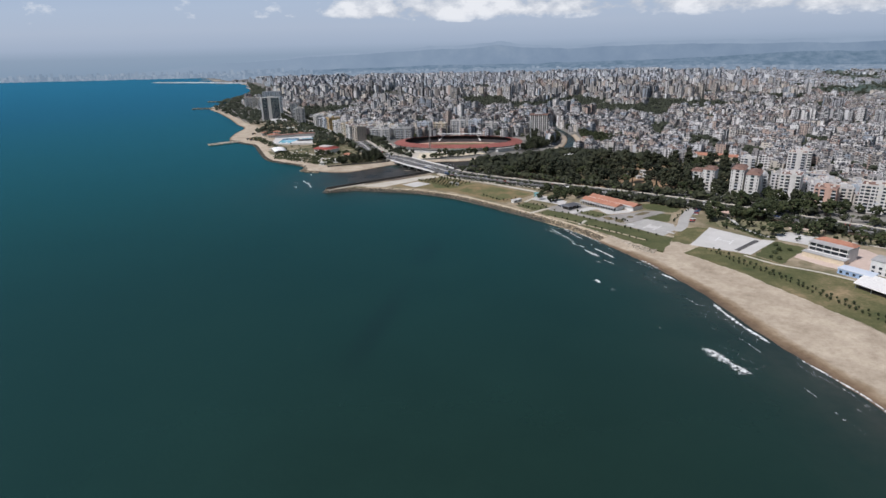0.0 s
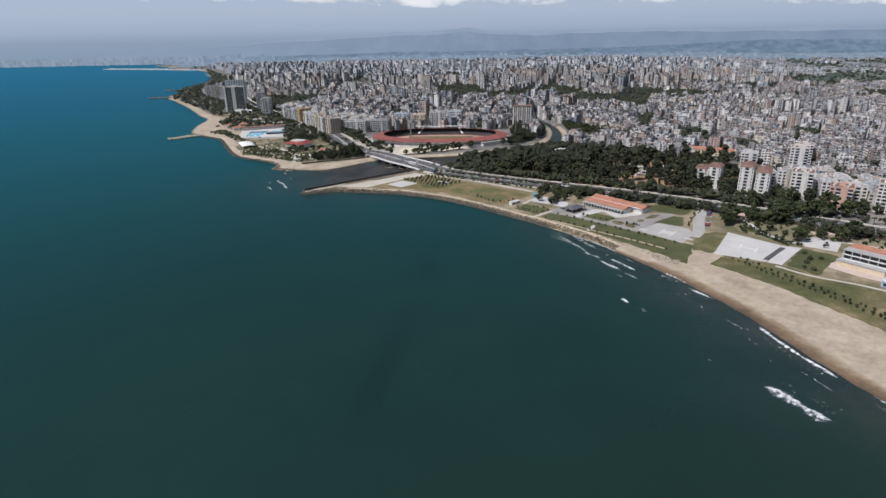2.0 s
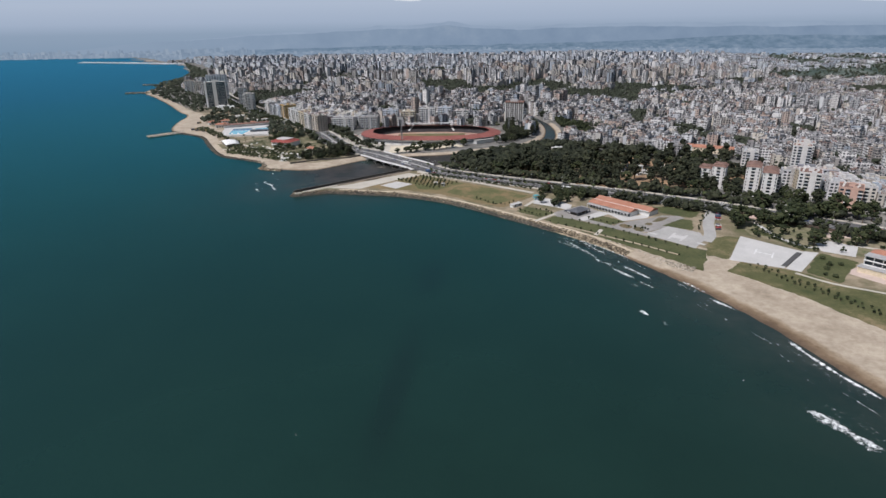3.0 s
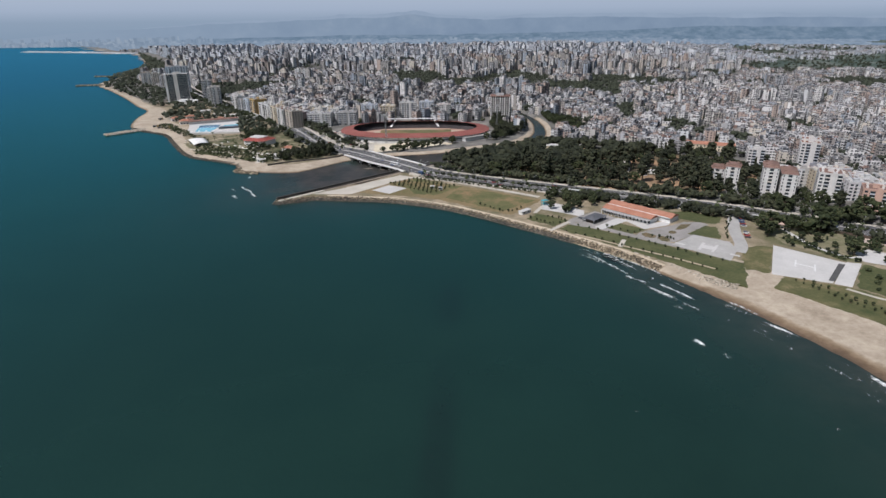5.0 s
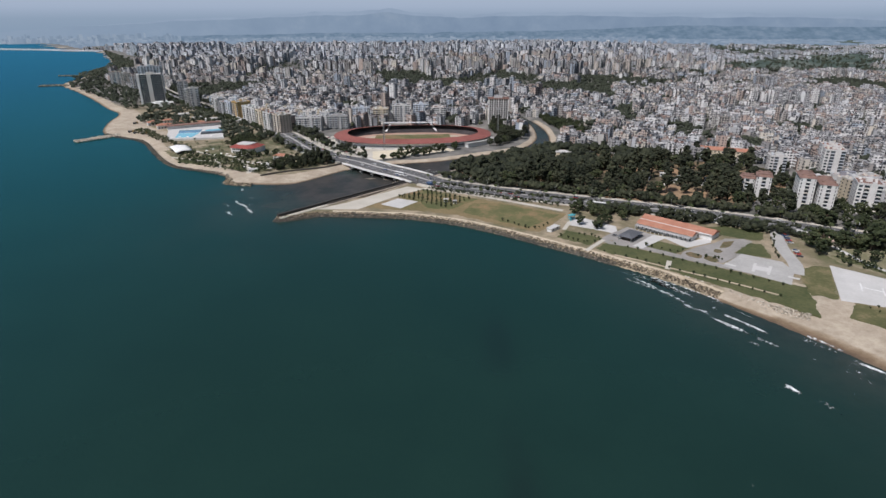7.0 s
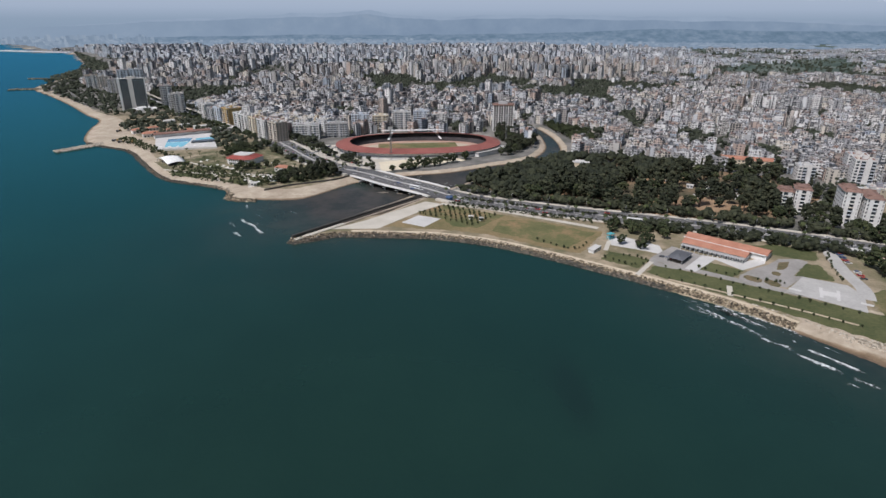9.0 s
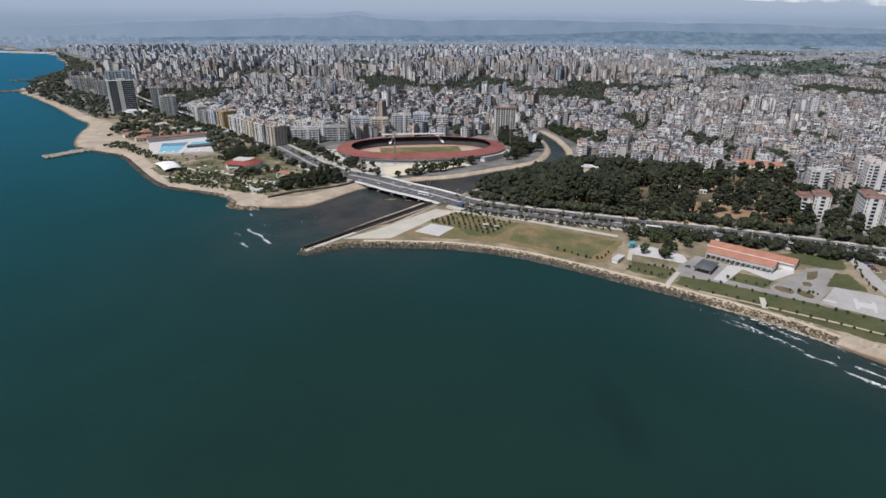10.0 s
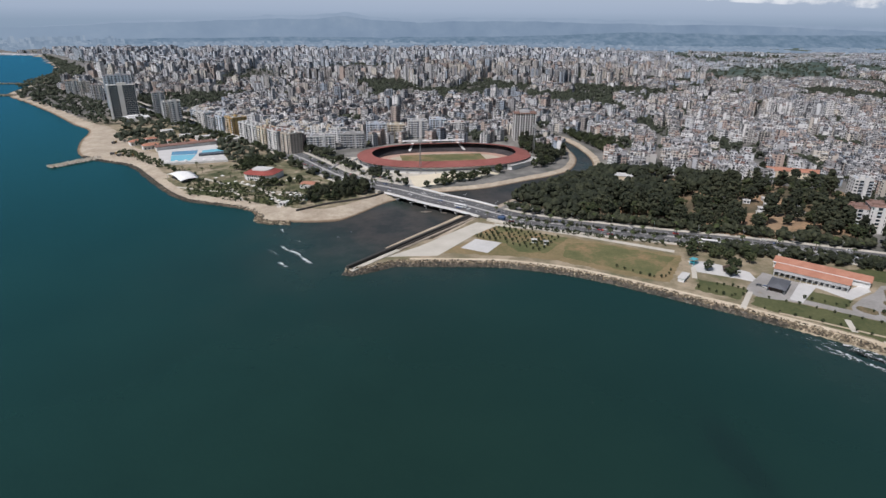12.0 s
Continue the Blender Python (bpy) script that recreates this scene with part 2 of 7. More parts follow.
sand = ramp(n, l, noise_tex(n, l, v, 0.045, 9, 0.72), [(0.30, (0.30, 0.25, 0.19)), (0.5, (0.40, 0.34, 0.265)), (0.7, (0.50, 0.435, 0.345))])
geo = n.new("ShaderNodeNewGeometry")
sep = n.new("ShaderNodeSeparateXYZ")
l.new(geo.outputs["Position"], sep.inputs[0])
wet = ramp(n, l, maths(n, l, "ADD", sep.outputs["Z"], maths(n, l, "MULTIPLY", noise_tex(n, l, v, 0.05, 5, 0.7), 0.7)), [(0.30, (0.25, 0.205, 0.175)), (0.66, (0.48, 0.40, 0.33)), (0.86, (0.74, 0.68, 0.61)), (1.0, (1, 1, 1))])
tracks = ramp(n, l, noise_tex(n, l, v, 0.25, 8, 0.8), [(0.36, (0.80, 0.78, 0.76)), (0.52, (1, 1, 1)), (0.70, (1.12, 1.12, 1.12))])
sand = mix(n, l, 1.0, sand, tracks, "MULTIPLY")
l.new(mix(n, l, edge, town, mix(n, l, 1.0, sand, wet, "MULTIPLY")), b.inputs["Base Color"])
bump(n, l, b, noise_tex(n, l, v, 0.7, 6), 0.4)
me.materials.append(m)
tagged(new("ground", me), "pale sandy shore and dusty town ground", "ground", kind="structure")

# sea: one sheet, clearer offshore, cloudy with silt inshore; its offshore blue includes painted sky reflection
sx, sy = axis(-5600, 5600, -500, 320, 10.0, 1.12), axis(-2600, 5600, 60, 1200, 10.0, 1.12)
X, Y = np.meshgrid(sx, sy)
P = np.stack([X.ravel(), Y.ravel()], 1)
sd = seg_dist(P, COAST)
nx, ny = len(sx), len(sy)
i = (np.arange(ny - 1)[:, None] * nx + np.arange(nx - 1)[None]).ravel()
me = bpy.data.meshes.new("water")
me.from_pydata(np.column_stack([P, 0 * sd]).tolist(), [], np.stack([i, i + 1, i + 1 + nx, i + nx], 1).tolist())
mouth = np.exp(-(np.hypot(P[:, 0] + 70, P[:, 1] - 735) / 75) ** 2) + 0.10 * np.exp(-(np.hypot(P[:, 0] + 140, P[:, 1] - 690) / 110) ** 2) + (P[:, 0] > -60) * (P[:, 1] > 725) * (0.62 + 0.4 * smooth01((880 - P[:, 1]) / 60))
silt = 0.62 * np.exp(-sd / 26) * smooth01((600 - P[:, 1]) / 200) * smooth01((P[:, 0] - 20) / 60)
silt = np.clip(np.maximum(silt, 1.5 * mouth), 0, 1.6)
me.attributes.new("silt", "FLOAT", "POINT").data.foreach_set("value", silt.astype(np.float32))
m, n, l, b = material("sea_water", 0.5)
n.remove(b)
b = n.new("ShaderNodeBsdfDiffuse")
gl = n.new("ShaderNodeBsdfGlossy")
gl.inputs["Roughness"].default_value = 0.26
fr = n.new("ShaderNodeFresnel")
fr.inputs["IOR"].default_value = 1.42
mx = n.new("ShaderNodeMixShader")
l.new(maths(n, l, "MULTIPLY", maths(n, l, "POWER", fr.outputs[0], 0.65), 0.85, True), mx.inputs[0])
l.new(b.outputs[0], mx.inputs[1])
l.new(gl.outputs[0], mx.inputs[2])
l.new(mx.outputs[0], n["Material Output"].inputs["Surface"])
v = coords(n, l)
sep = n.new("ShaderNodeSeparateXYZ")
l.new(v, sep.inputs[0])
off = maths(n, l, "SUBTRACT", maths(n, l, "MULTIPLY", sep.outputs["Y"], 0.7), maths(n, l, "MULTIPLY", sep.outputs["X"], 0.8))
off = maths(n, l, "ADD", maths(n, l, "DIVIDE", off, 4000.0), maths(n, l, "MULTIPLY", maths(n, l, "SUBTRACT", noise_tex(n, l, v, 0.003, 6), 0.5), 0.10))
# offshore blue plus sky reflection at low angles, both put into the colour
offshore_tint = ramp(n, l, off, [(0.02, (0.0124, 0.0275, 0.0185)), (0.06, (0.0124, 0.0310, 0.0225)), (0.11, (0.0124, 0.0300, 0.0205)), (0.18, (0.0120, 0.0375, 0.0285)), (0.35, (0.0114, 0.042, 0.037)), (0.7, (0.0095, 0.050, 0.066)), (1.0, (0.0085, 0.055, 0.085))])
# beds of dark weed on the bottom
weed = None
for cx, cy, rx_, ry_ in ((-12.0, 426.0, 8.0, 24.0), (-38.0, 305.0, 7.0, 48.0)):
    q = maths(n, l, "ADD", maths(n, l, "POWER", maths(n, l, "DIVIDE", maths(n, l, "SUBTRACT", maths(n, l, "SUBTRACT", sep.outputs["X"], maths(n, l, "MULTIPLY", maths(n, l, "SUBTRACT", sep.outputs["Y"], cy), 0.2)), cx), rx_), 2.0),
              maths(n, l, "POWER", maths(n, l, "DIVIDE", maths(n, l, "SUBTRACT", sep.outputs["Y"], cy), ry_), 2.0))
    q = maths(n, l, "DIVIDE", 1.0, maths(n, l, "ADD", 1.0, maths(n, l, "MULTIPLY", q, q)))
    weed = q if weed is None else maths(n, l, "MAXIMUM", weed, q)
weed = maths(n, l, "MULTIPLY", weed, maths(n, l, "ADD", noise_tex(n, l, v, 0.06, 6, 0.7), 0.25), True)
offshore_tint = mix(n, l, maths(n, l, "MULTIPLY", weed, 0.5), offshore_tint, (0.0100, 0.0135, 0.0120))
att = n.new("ShaderNodeAttribute")
att.attribute_name = "silt"
cloudy = maths(n, l, "MULTIPLY", att.outputs["Fac"], maths(n, l, "ADD", noise_tex(n, l, v, 0.03, 5), 0.35), True)
# the reflection's tint turns from teal to blue by place, not by angle
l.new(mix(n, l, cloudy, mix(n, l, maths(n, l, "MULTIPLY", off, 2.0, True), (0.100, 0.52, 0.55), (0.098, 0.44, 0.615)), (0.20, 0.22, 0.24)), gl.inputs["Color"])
patch = ramp(n, l, noise_tex(n, l, v, 0.012, 6, 0.65), [(0.35, (0.92, 0.92, 0.92)), (0.65, (1.06, 1.06, 1.06))])
l.new(mix(n, l, 1.0, mix(n, l, cloudy, offshore_tint, ramp(n, l, noise_tex(n, l, v, 0.02, 6, 0.7), [(0.4, (0.044, 0.048, 0.046)), (0.6, (0.082, 0.074, 0.066))])), patch, "MULTIPLY"), b.inputs["Color"])
waves = maths(n, l, "ADD", noise_tex(n, l, v, 0.25, 6, 0.6), maths(n, l, "MULTIPLY", noise_tex(n, l, v, 0.03, 3), 1.0))
u = n.new("ShaderNodeBump")
u.inputs["Strength"].default_value, u.inputs["Distance"].default_value = 0.35, 0.5
l.new(waves, u.inputs["Height"])
l.new(u.outputs["Normal"], b.inputs["Normal"])
l.new(u.outputs["Normal"], gl.inputs["Normal"])
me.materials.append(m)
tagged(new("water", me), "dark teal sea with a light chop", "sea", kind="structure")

# ---- sky and mountains at the end of sight ----
def reach_of(az):
    """How far one sees towards an azimuth: the end of the flat coast and plain."""
    return 5180.0 / max(0.78, math.cos(radians(az if az < 0 else max(0.0, az - 20.0))))


def backdrop_wall(name, share, a0, a1, tops, foot, cols, mat, label, depth=0.0):
    """A wall round the origin from azimuth a0 to a1 (degrees to the right of +y), its top by tops(azimuth)."""
    bm = bmesh.new()
    rows = []
    for k in range(cols + 1):
        az = a0 + (a1 - a0) * k / cols
        s, c = math.sin(radians(az)), math.cos(radians(az))
        h, radius = tops(az), reach_of(az) * share
        rows.append([bm.verts.new((r * s, r * c, foot + (h - foot) * u)) for u, r in ((0.0, radius - depth), (0.25, radius - depth * 0.8), (0.5, radius - depth * 0.5), (0.8, radius - depth * 0.15), (1.0, radius))])
    for p, q in zip(rows[:-1], rows[1:]):
        for j in range(4):
            bm.faces.new((p[j], q[j], q[j + 1], p[j + 1]))
    return tagged(part(name, bm, mat, smooth=True), label, "backdrop", kind="structure")


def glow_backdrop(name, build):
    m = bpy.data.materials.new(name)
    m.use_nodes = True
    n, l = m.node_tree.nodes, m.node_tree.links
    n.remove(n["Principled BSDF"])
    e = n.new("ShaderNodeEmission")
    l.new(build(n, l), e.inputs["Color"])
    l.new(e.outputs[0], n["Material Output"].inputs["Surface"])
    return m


def sky_colours(n, l):
    v = coords(n, l)
    sep = n.new("ShaderNodeSeparateXYZ")
    l.new(v, sep.inputs[0])
    up = maths(n, l, "DIVIDE", sep.outputs["Z"], 900.0)
    base = ramp(n, l, up, [(0.0, (0.23, 0.31, 0.41)), (0.18, (0.275, 0.35, 0.45)), (0.27, (0.36, 0.43, 0.54)), (0.42, (0.42, 0.485, 0.59)), (0.62, (0.42, 0.50, 0.62)), (1.0, (0.34, 0.45, 0.62))])
    st = n.new("ShaderNodeMapping")
    st.inputs["Scale"].default_value = (1.0, 1.0, 1.9)
    l.new(v, st.inputs["Vector"])
    puff = noise_tex(n, l, st.outputs[0], 0.0024, 9, 0.60)
    right = ramp(n, l, maths(n, l, "ADD", maths(n, l, "DIVIDE", sep.outputs["X"], 9000.0), 0.5), [(0.375, (0, 0, 0)), (0.425, (1, 1, 1))])
    low = maths(n, l, "ADD", up, maths(n, l, "MULTIPLY", maths(n, l, "MAXIMUM", maths(n, l, "SUBTRACT", maths(n, l, "DIVIDE", sep.outputs["X"], 5000.0), 0.35), 0.0), 0.22))
    bank = ramp(n, l, low, [(0.39, (0, 0, 0)), (0.44, (0.72, 0.72, 0.72)), (0.52, (1, 1, 1)), (0.66, (0.95, 0.95, 0.95)), (0.9, (0.7, 0.7, 0.7))])
    cover = ramp(n, l, maths(n, l, "MULTIPLY", maths(n, l, "MULTIPLY", puff, bank), maths(n, l, "ADD", maths(n, l, "MULTIPLY", right, 0.32), 0.68)), [(0.39, (0, 0, 0)), (0.46, (0.7, 0.7, 0.7)), (0.56, (1, 1, 1))])
    return mix(n, l, cover, base, ramp(n, l, puff, [(0.43, (0.55, 0.57, 0.61)), (0.58, (0.82, 0.83, 0.85))]))


backdrop_wall("sky_backdrop", 1.0, -75, 75, lambda a: 900.0, -40.0, 60, glow_backdrop("sky_haze", sky_colours), "pale hazy sky with a bank of white cumulus")


RIDGE_AZ = [-32, -26, -20, -10, -2, 3.5, 5.6, 8.0, 12, 15, 22, 30, 40, 50, 58, 72]
RIDGE_H = [0, 50, 105, 146, 172, 182, 208, 178, 160, 172, 172, 164, 152, 118, 92, 76]


def ridge_height(a):
    return float(np.interp(a, RIDGE_AZ, RIDGE_H)) + 9 * noise.noise((a * 0.4, 1.7, 0)) + 4 * noise.noise((a * 1.6, 5.0, 0))


# Haze is painted into the glowing ridge, foothill and far range colours.
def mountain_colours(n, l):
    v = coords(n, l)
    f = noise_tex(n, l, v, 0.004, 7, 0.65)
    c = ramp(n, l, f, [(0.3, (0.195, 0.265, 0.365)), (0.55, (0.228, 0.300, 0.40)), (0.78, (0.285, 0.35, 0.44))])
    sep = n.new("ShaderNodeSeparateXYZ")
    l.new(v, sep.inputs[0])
    # westward the ridge fades into the sky's haze tone
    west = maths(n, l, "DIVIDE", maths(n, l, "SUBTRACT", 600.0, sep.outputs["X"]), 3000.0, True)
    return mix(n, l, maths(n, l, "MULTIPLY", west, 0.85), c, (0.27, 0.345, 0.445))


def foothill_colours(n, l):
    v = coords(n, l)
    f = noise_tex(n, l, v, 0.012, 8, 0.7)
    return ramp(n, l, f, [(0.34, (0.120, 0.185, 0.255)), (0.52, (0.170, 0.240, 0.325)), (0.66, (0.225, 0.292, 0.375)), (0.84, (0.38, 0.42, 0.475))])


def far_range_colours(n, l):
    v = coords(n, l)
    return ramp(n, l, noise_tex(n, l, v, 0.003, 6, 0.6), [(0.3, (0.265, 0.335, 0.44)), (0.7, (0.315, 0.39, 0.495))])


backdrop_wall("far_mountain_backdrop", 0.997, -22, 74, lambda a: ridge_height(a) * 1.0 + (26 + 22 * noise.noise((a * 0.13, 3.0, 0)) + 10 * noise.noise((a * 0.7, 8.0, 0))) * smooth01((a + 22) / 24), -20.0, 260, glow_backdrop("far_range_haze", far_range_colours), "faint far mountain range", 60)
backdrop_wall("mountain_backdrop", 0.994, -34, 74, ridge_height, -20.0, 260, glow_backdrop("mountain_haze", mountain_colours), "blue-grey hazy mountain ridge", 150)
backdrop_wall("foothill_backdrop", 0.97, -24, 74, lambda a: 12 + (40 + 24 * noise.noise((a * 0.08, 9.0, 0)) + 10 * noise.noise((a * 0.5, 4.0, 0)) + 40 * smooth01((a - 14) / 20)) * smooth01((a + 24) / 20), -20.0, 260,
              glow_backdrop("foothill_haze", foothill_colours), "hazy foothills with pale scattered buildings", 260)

# ---- roads, river bridge ----
AVENUE = [(-620, 2150), (-440, 1640), (-290, 1310), (-164, 1076), (-104, 908), (-66, 845), (-36, 790), (-2, 745), (22, 718), (72, 678), (126, 640), (193, 594), (263, 537), (330, 470), (400, 385), (470, 280), (560, 120)]
avenue = spline(AVENUE, 8)
STADIUM = (30.0, 950.0, -8.0)      # centre and turn of the long axis
OWN_GROUND = [(177, 1045, 34), (-402, 1400, 50), (-430, 1520, 42), (-350, 1419, 24), (-312, 1312, 24), (287, 613, 24), (314, 574, 26), (352, 560, 23), (366, 526, 21), (398, 505, 23), (105, 915, 45), (376, 770, 36), (300, 612, 20), (374, 686, 20), (418, 662, 20), (446, 694, 20), (250, 922, 24), (268, 968, 30), (266, 1020, 28), (150, 1012, 26), (214, 1062, 18)]
PARK = np.array([(42, 766), (92, 796), (140, 818), (176, 836), (206, 846), (222, 822), (256, 804), (280, 780), (312, 764), (346, 732), (378, 706), (350, 640), (262, 590), (205, 610), (140, 655), (72, 710)])


def avenue_z(line):
    d = np.hypot(line[:, 0] + 34, line[:, 1] - 781)
    return PLATEAU + 0.12 + 3.6 * smooth01((105 - d) / 85)


def stadium_local(P):
    a = radians(STADIUM[2])
    q = P - np.array(STADIUM[:2])
    return np.stack([q[:, 0] * math.cos(a) + q[:, 1] * math.sin(a), -q[:, 0] * math.sin(a) + q[:, 1] * math.cos(a)], 1)


# ---- the town: dense blocks of flats, too many to count ----
rng = np.random.default_rng(7)


REACH_AZ = np.arange(-50.0, 70.0, 2.0)
REACH_R = np.array([0.915 * reach_of(a) for a in REACH_AZ])
# long blocks of flats facing the avenue and the stadium: place, width, depth, storeys, turn, paint
AVENUE_ROW = [(-262, 1262, 26, 17, 8, -62, "white"), (-247, 1236, 24, 17, 7, -62, "grey"), (-234, 1212, 22, 17, 8, -62, "pale blue"), (-216, 1180, 24, 22, 9, -62, "ochre"), (-199, 1144, 24, 17, 8, -62, "white"), (-187, 1120, 22, 17, 8, -62, "white"),
              (-175, 1097, 22, 17, 8, -62, "cream"), (-161, 1071, 26, 18, 8, -62, "white"), (-146, 1046, 22, 18, 8, -60, "beige"), (-108, 1052, 36, 18, 6, -8, "white"), (-66, 1058, 32, 18, 6, -8, "grey"),
              (-28, 1090, 26, 16, 8, -8, "pale blue"), (2, 1093, 24, 16, 7, -8, "cream"), (36, 1102, 28, 16, 8, -10, "white"), (68, 1106, 24, 16, 8, -10, "pale blue"), (98, 1110, 24, 16, 6, -12, "white")]
# estates of tall towers: centre, radius, storeys, share of the palette
ESTATES = [(-30, 1905, 60, 13, 0.30), (85, 1850, 62, 14, 0.95), (180, 1890, 50, 14, 0.62), (275, 1920, 60, 13, 0.80), (615, 1790, 60, 12, 0.55), (765, 1860, 55, 14, 0.70), (735, 1690, 46, 13, 0.10), (420, 2060, 90, 14, 0.45), (520, 2210, 80, 14, 0.55),
           (-160, 1760, 40, 11, 0.85), (690, 1110, 48, 9, 0.05), (748, 1050, 46, 10, 0.75), (930, 1380, 50, 9, 0.35), (300, 1300, 46, 9, 0.40), (225, 1250, 40, 9, 0.55), (330, 1420, 60, 10, 0.60)]


def clear_of_places(P, margin=0.0):
    """True where a block of flats may stand."""
    z, d, r = land_height(P)
    ok = (d > 75) & (r > np.where(P[:, 1] < 1080, 22, 8)) & (seg_dist(P, avenue[:, :2]) > 24)
    ok &= ~inside(P, PARK)
    s = stadium_local(P)
    ok &= (s[:, 0] / 150) ** 2 + (s[:, 1] / 108) ** 2 > 1
    t = np.argmin(np.abs(avenue[None, :, 1] - P[:, 1, None]), axis=1)
    ok &= ~((P[:, 1] < 1340) & (P[:, 0] < avenue[t, 0] + 24))
    ok &= ~((P[:, 1] < 1700) & (P[:, 0] < avenue[t, 0]) & (d < 230))
    ok &= ~((d < 105) & (P[:, 0] < 0))
    ok &= ~((P[:, 0] > 235) & (P[:, 1] < 665) & (seg_dist(P, avenue[:, :2]) < 66))
    for hx, hy, hr in OWN_GROUND + [(q[0], q[1], 0.5 * q[2] + 8) for q in AVENUE_ROW]:
        ok &= np.hypot(P[:, 0] - hx, P[:, 1] - hy) > hr
    az = np.degrees(np.arctan2(P[:, 0], P[:, 1]))
    rr = np.hypot(*P.T)
    ok &= (az > -48) & (az < 64) & (rr < np.interp(az, REACH_AZ, REACH_R))
    return ok, d


def storeys(P):
    x, y = P.T
    az = np.degrees(np.arctan2(x, y))
    k = np.array([noise.noise((a * 0.0016, b * 0.0016, 0.5)) for a, b in P])
    k2 = np.array([noise.noise((a * 0.006, b * 0.006, 7.5)) for a, b in P])
    low = smooth01((x - 120) / 160) * smooth01((1650 - y) / 350)
    far = smooth01((y - 1650) / 500) * smooth01((33 - az) / 7)
    base = 4.4 + 1.8 * k2
    base = base * (1 - low) + low * (4.3 + 1.6 * k2)
    base = base + far * (0.6 + 4.0 * np.clip(k + 0.25, 0, 1))
    right = smooth01((az - 30) / 6) * smooth01((y - 900) / 300)
    base = base * (1 - right) + right * (3.6 + 1.3 * k2)
    tower = rng.random(len(P)) < 0.028 + 0.23 * far * np.clip(0.75 + 1.5 * k, 0.25, 1.4)
    n_ = base + rng.normal(0, 0.9, len(P)) + tower * rng.uniform(3, 8, len(P)) * (1 - 0.55 * low) * (1 - 0.7 * right)
    n_ = n_ * (1 - 0.30 * smooth01((np.hypot(x, y) - 3200) / 900))
    for cx, cy, cr, hs, _ in ESTATES:
        n_ = np.where((np.hypot(x - cx, y - cy) < cr) & (rng.random(len(P)) < 0.62), hs + rng.integers(-1, 2, len(P)), n_)
    return np.clip(np.round(n_), 2, 17)


def town_lots():
    seeds = []
    for sy in np.arange(600, 5000, 330):
        for sx in np.arange(-2600, 4400, 330):
            seeds.append((sx + rng.uniform(-110, 110), sy + rng.uniform(-110, 110)))
    seeds = np.array(seeds)
    lots = []
    for i, s in enumerate(seeds):
        rr = np.hypot(*s)
        if rr > 5200 or not -52 < np.degrees(np.arctan2(s[0], s[1])) < 70:
            continue
        pitch = 16.0 if rr < 1450 else 18.5 if rr < 2000 else 22.0 if rr < 3000 else 28.0
        a = radians(-35 + rng.normal(0, 14))
        u = np.arange(-300, 300, pitch)
        g = np.stack(np.meshgrid(u, u * 0.86), -1).reshape(-1, 2)
        g[:, 0] += np.where((np.round(g[:, 1] / (pitch * 0.86)).astype(int) % 4) == 0, 5, 0)
        keep = (np.round(g[:, 0] / pitch).astype(int) % 7 != 0) & (rng.random(len(g)) > 0.04)
        g = g[keep] + rng.uniform(-1.6, 1.6, (keep.sum(), 2))
        q = np.stack([g[:, 0] * math.cos(a) - g[:, 1] * math.sin(a), g[:, 0] * math.sin(a) + g[:, 1] * math.cos(a)], 1) + s
        near = np.hypot(q[:, None, 0] - seeds[None, :, 0], q[:, None, 1] - seeds[None, :, 1]).argmin(1) == i
        q = q[near]
        lots.append(np.column_stack([q, np.full(len(q), a), np.full(len(q), pitch)]))
    return np.vstack(lots)


def joined_boxes(name, cx, cy, turn, w, d, z0, z1, mats, roof_drop=0.0, tone=None):
    """Many boxes in one mesh, with metres along and up the walls as their UV; the roofs take the second material."""
    k = len(cx)
    c, s = np.cos(turn), np.sin(turn)
    rings = [(1.0, z0, 0), (1.0, z1, 0)] + ([(0.93, z1, 0), (0.93, z1 - roof_drop, 0)] if roof_drop else [])
    V = np.empty((k, 4 * len(rings), 3))
    for r, (f, z, _) in enumerate(rings):
        for j, (sx, sy) in enumerate(((-1, -1), (1, -1), (1, 1), (-1, 1))):
            lx, ly = sx * w / 2 * f, sy * d / 2 * f
            V[:, 4 * r + j] = np.stack([cx + lx * c - ly * s, cy + lx * s + ly * c, np.broadcast_to(z, k)], 1)
    F, mi, UV = [], [], []
    for r in range(len(rings) - 1):
        for j in range(4):
            F.append([4 * r + j, 4 * r + (j + 1) % 4, 4 * r + 4 + (j + 1) % 4, 4 * r + 4 + j])
            mi.append(0 if r == 0 else 1)
    F.append([4 * (len(rings) - 1) + j for j in range(4)])
    mi.append(1)
    F = np.array(F)
    nf = len(F)
    faces = (F[None] + (np.arange(k) * 4 * len(rings))[:, None, None]).reshape(-1, 4)
    uv = np.zeros((k, nf, 4, 2))
    h = np.broadcast_to(z1 - z0, k)
    start = rng.uniform(0, 30, k).round()
    for j in range(4):
        L = (w, d)[j % 2]
        o = start + j * 31
        uv[:, j, :, 0] = np.stack([o, o + L, o + L, o], 1)
        uv[:, j, :, 1] = np.stack([0 * h, 0 * h, h, h], 1)
    me = bpy.data.meshes.new(name)
    me.vertices.add(k * 4 * len(rings))
    me.vertices.foreach_set("co", V.ravel())
    me.loops.add(faces.size)
    me.loops.foreach_set("vertex_index", faces.ravel())
    me.polygons.add(len(faces))
    me.polygons.foreach_set("loop_start", np.arange(0, faces.size, 4))
    me.polygons.foreach_set("material_index", np.tile(mi, k))
    me.uv_layers.new(name="UVMap").data.foreach_set("uv", uv.ravel())
    for m_ in mats:
        me.materials.append(m_)
    tone = rng.random(k) if tone is None else np.asarray(tone)
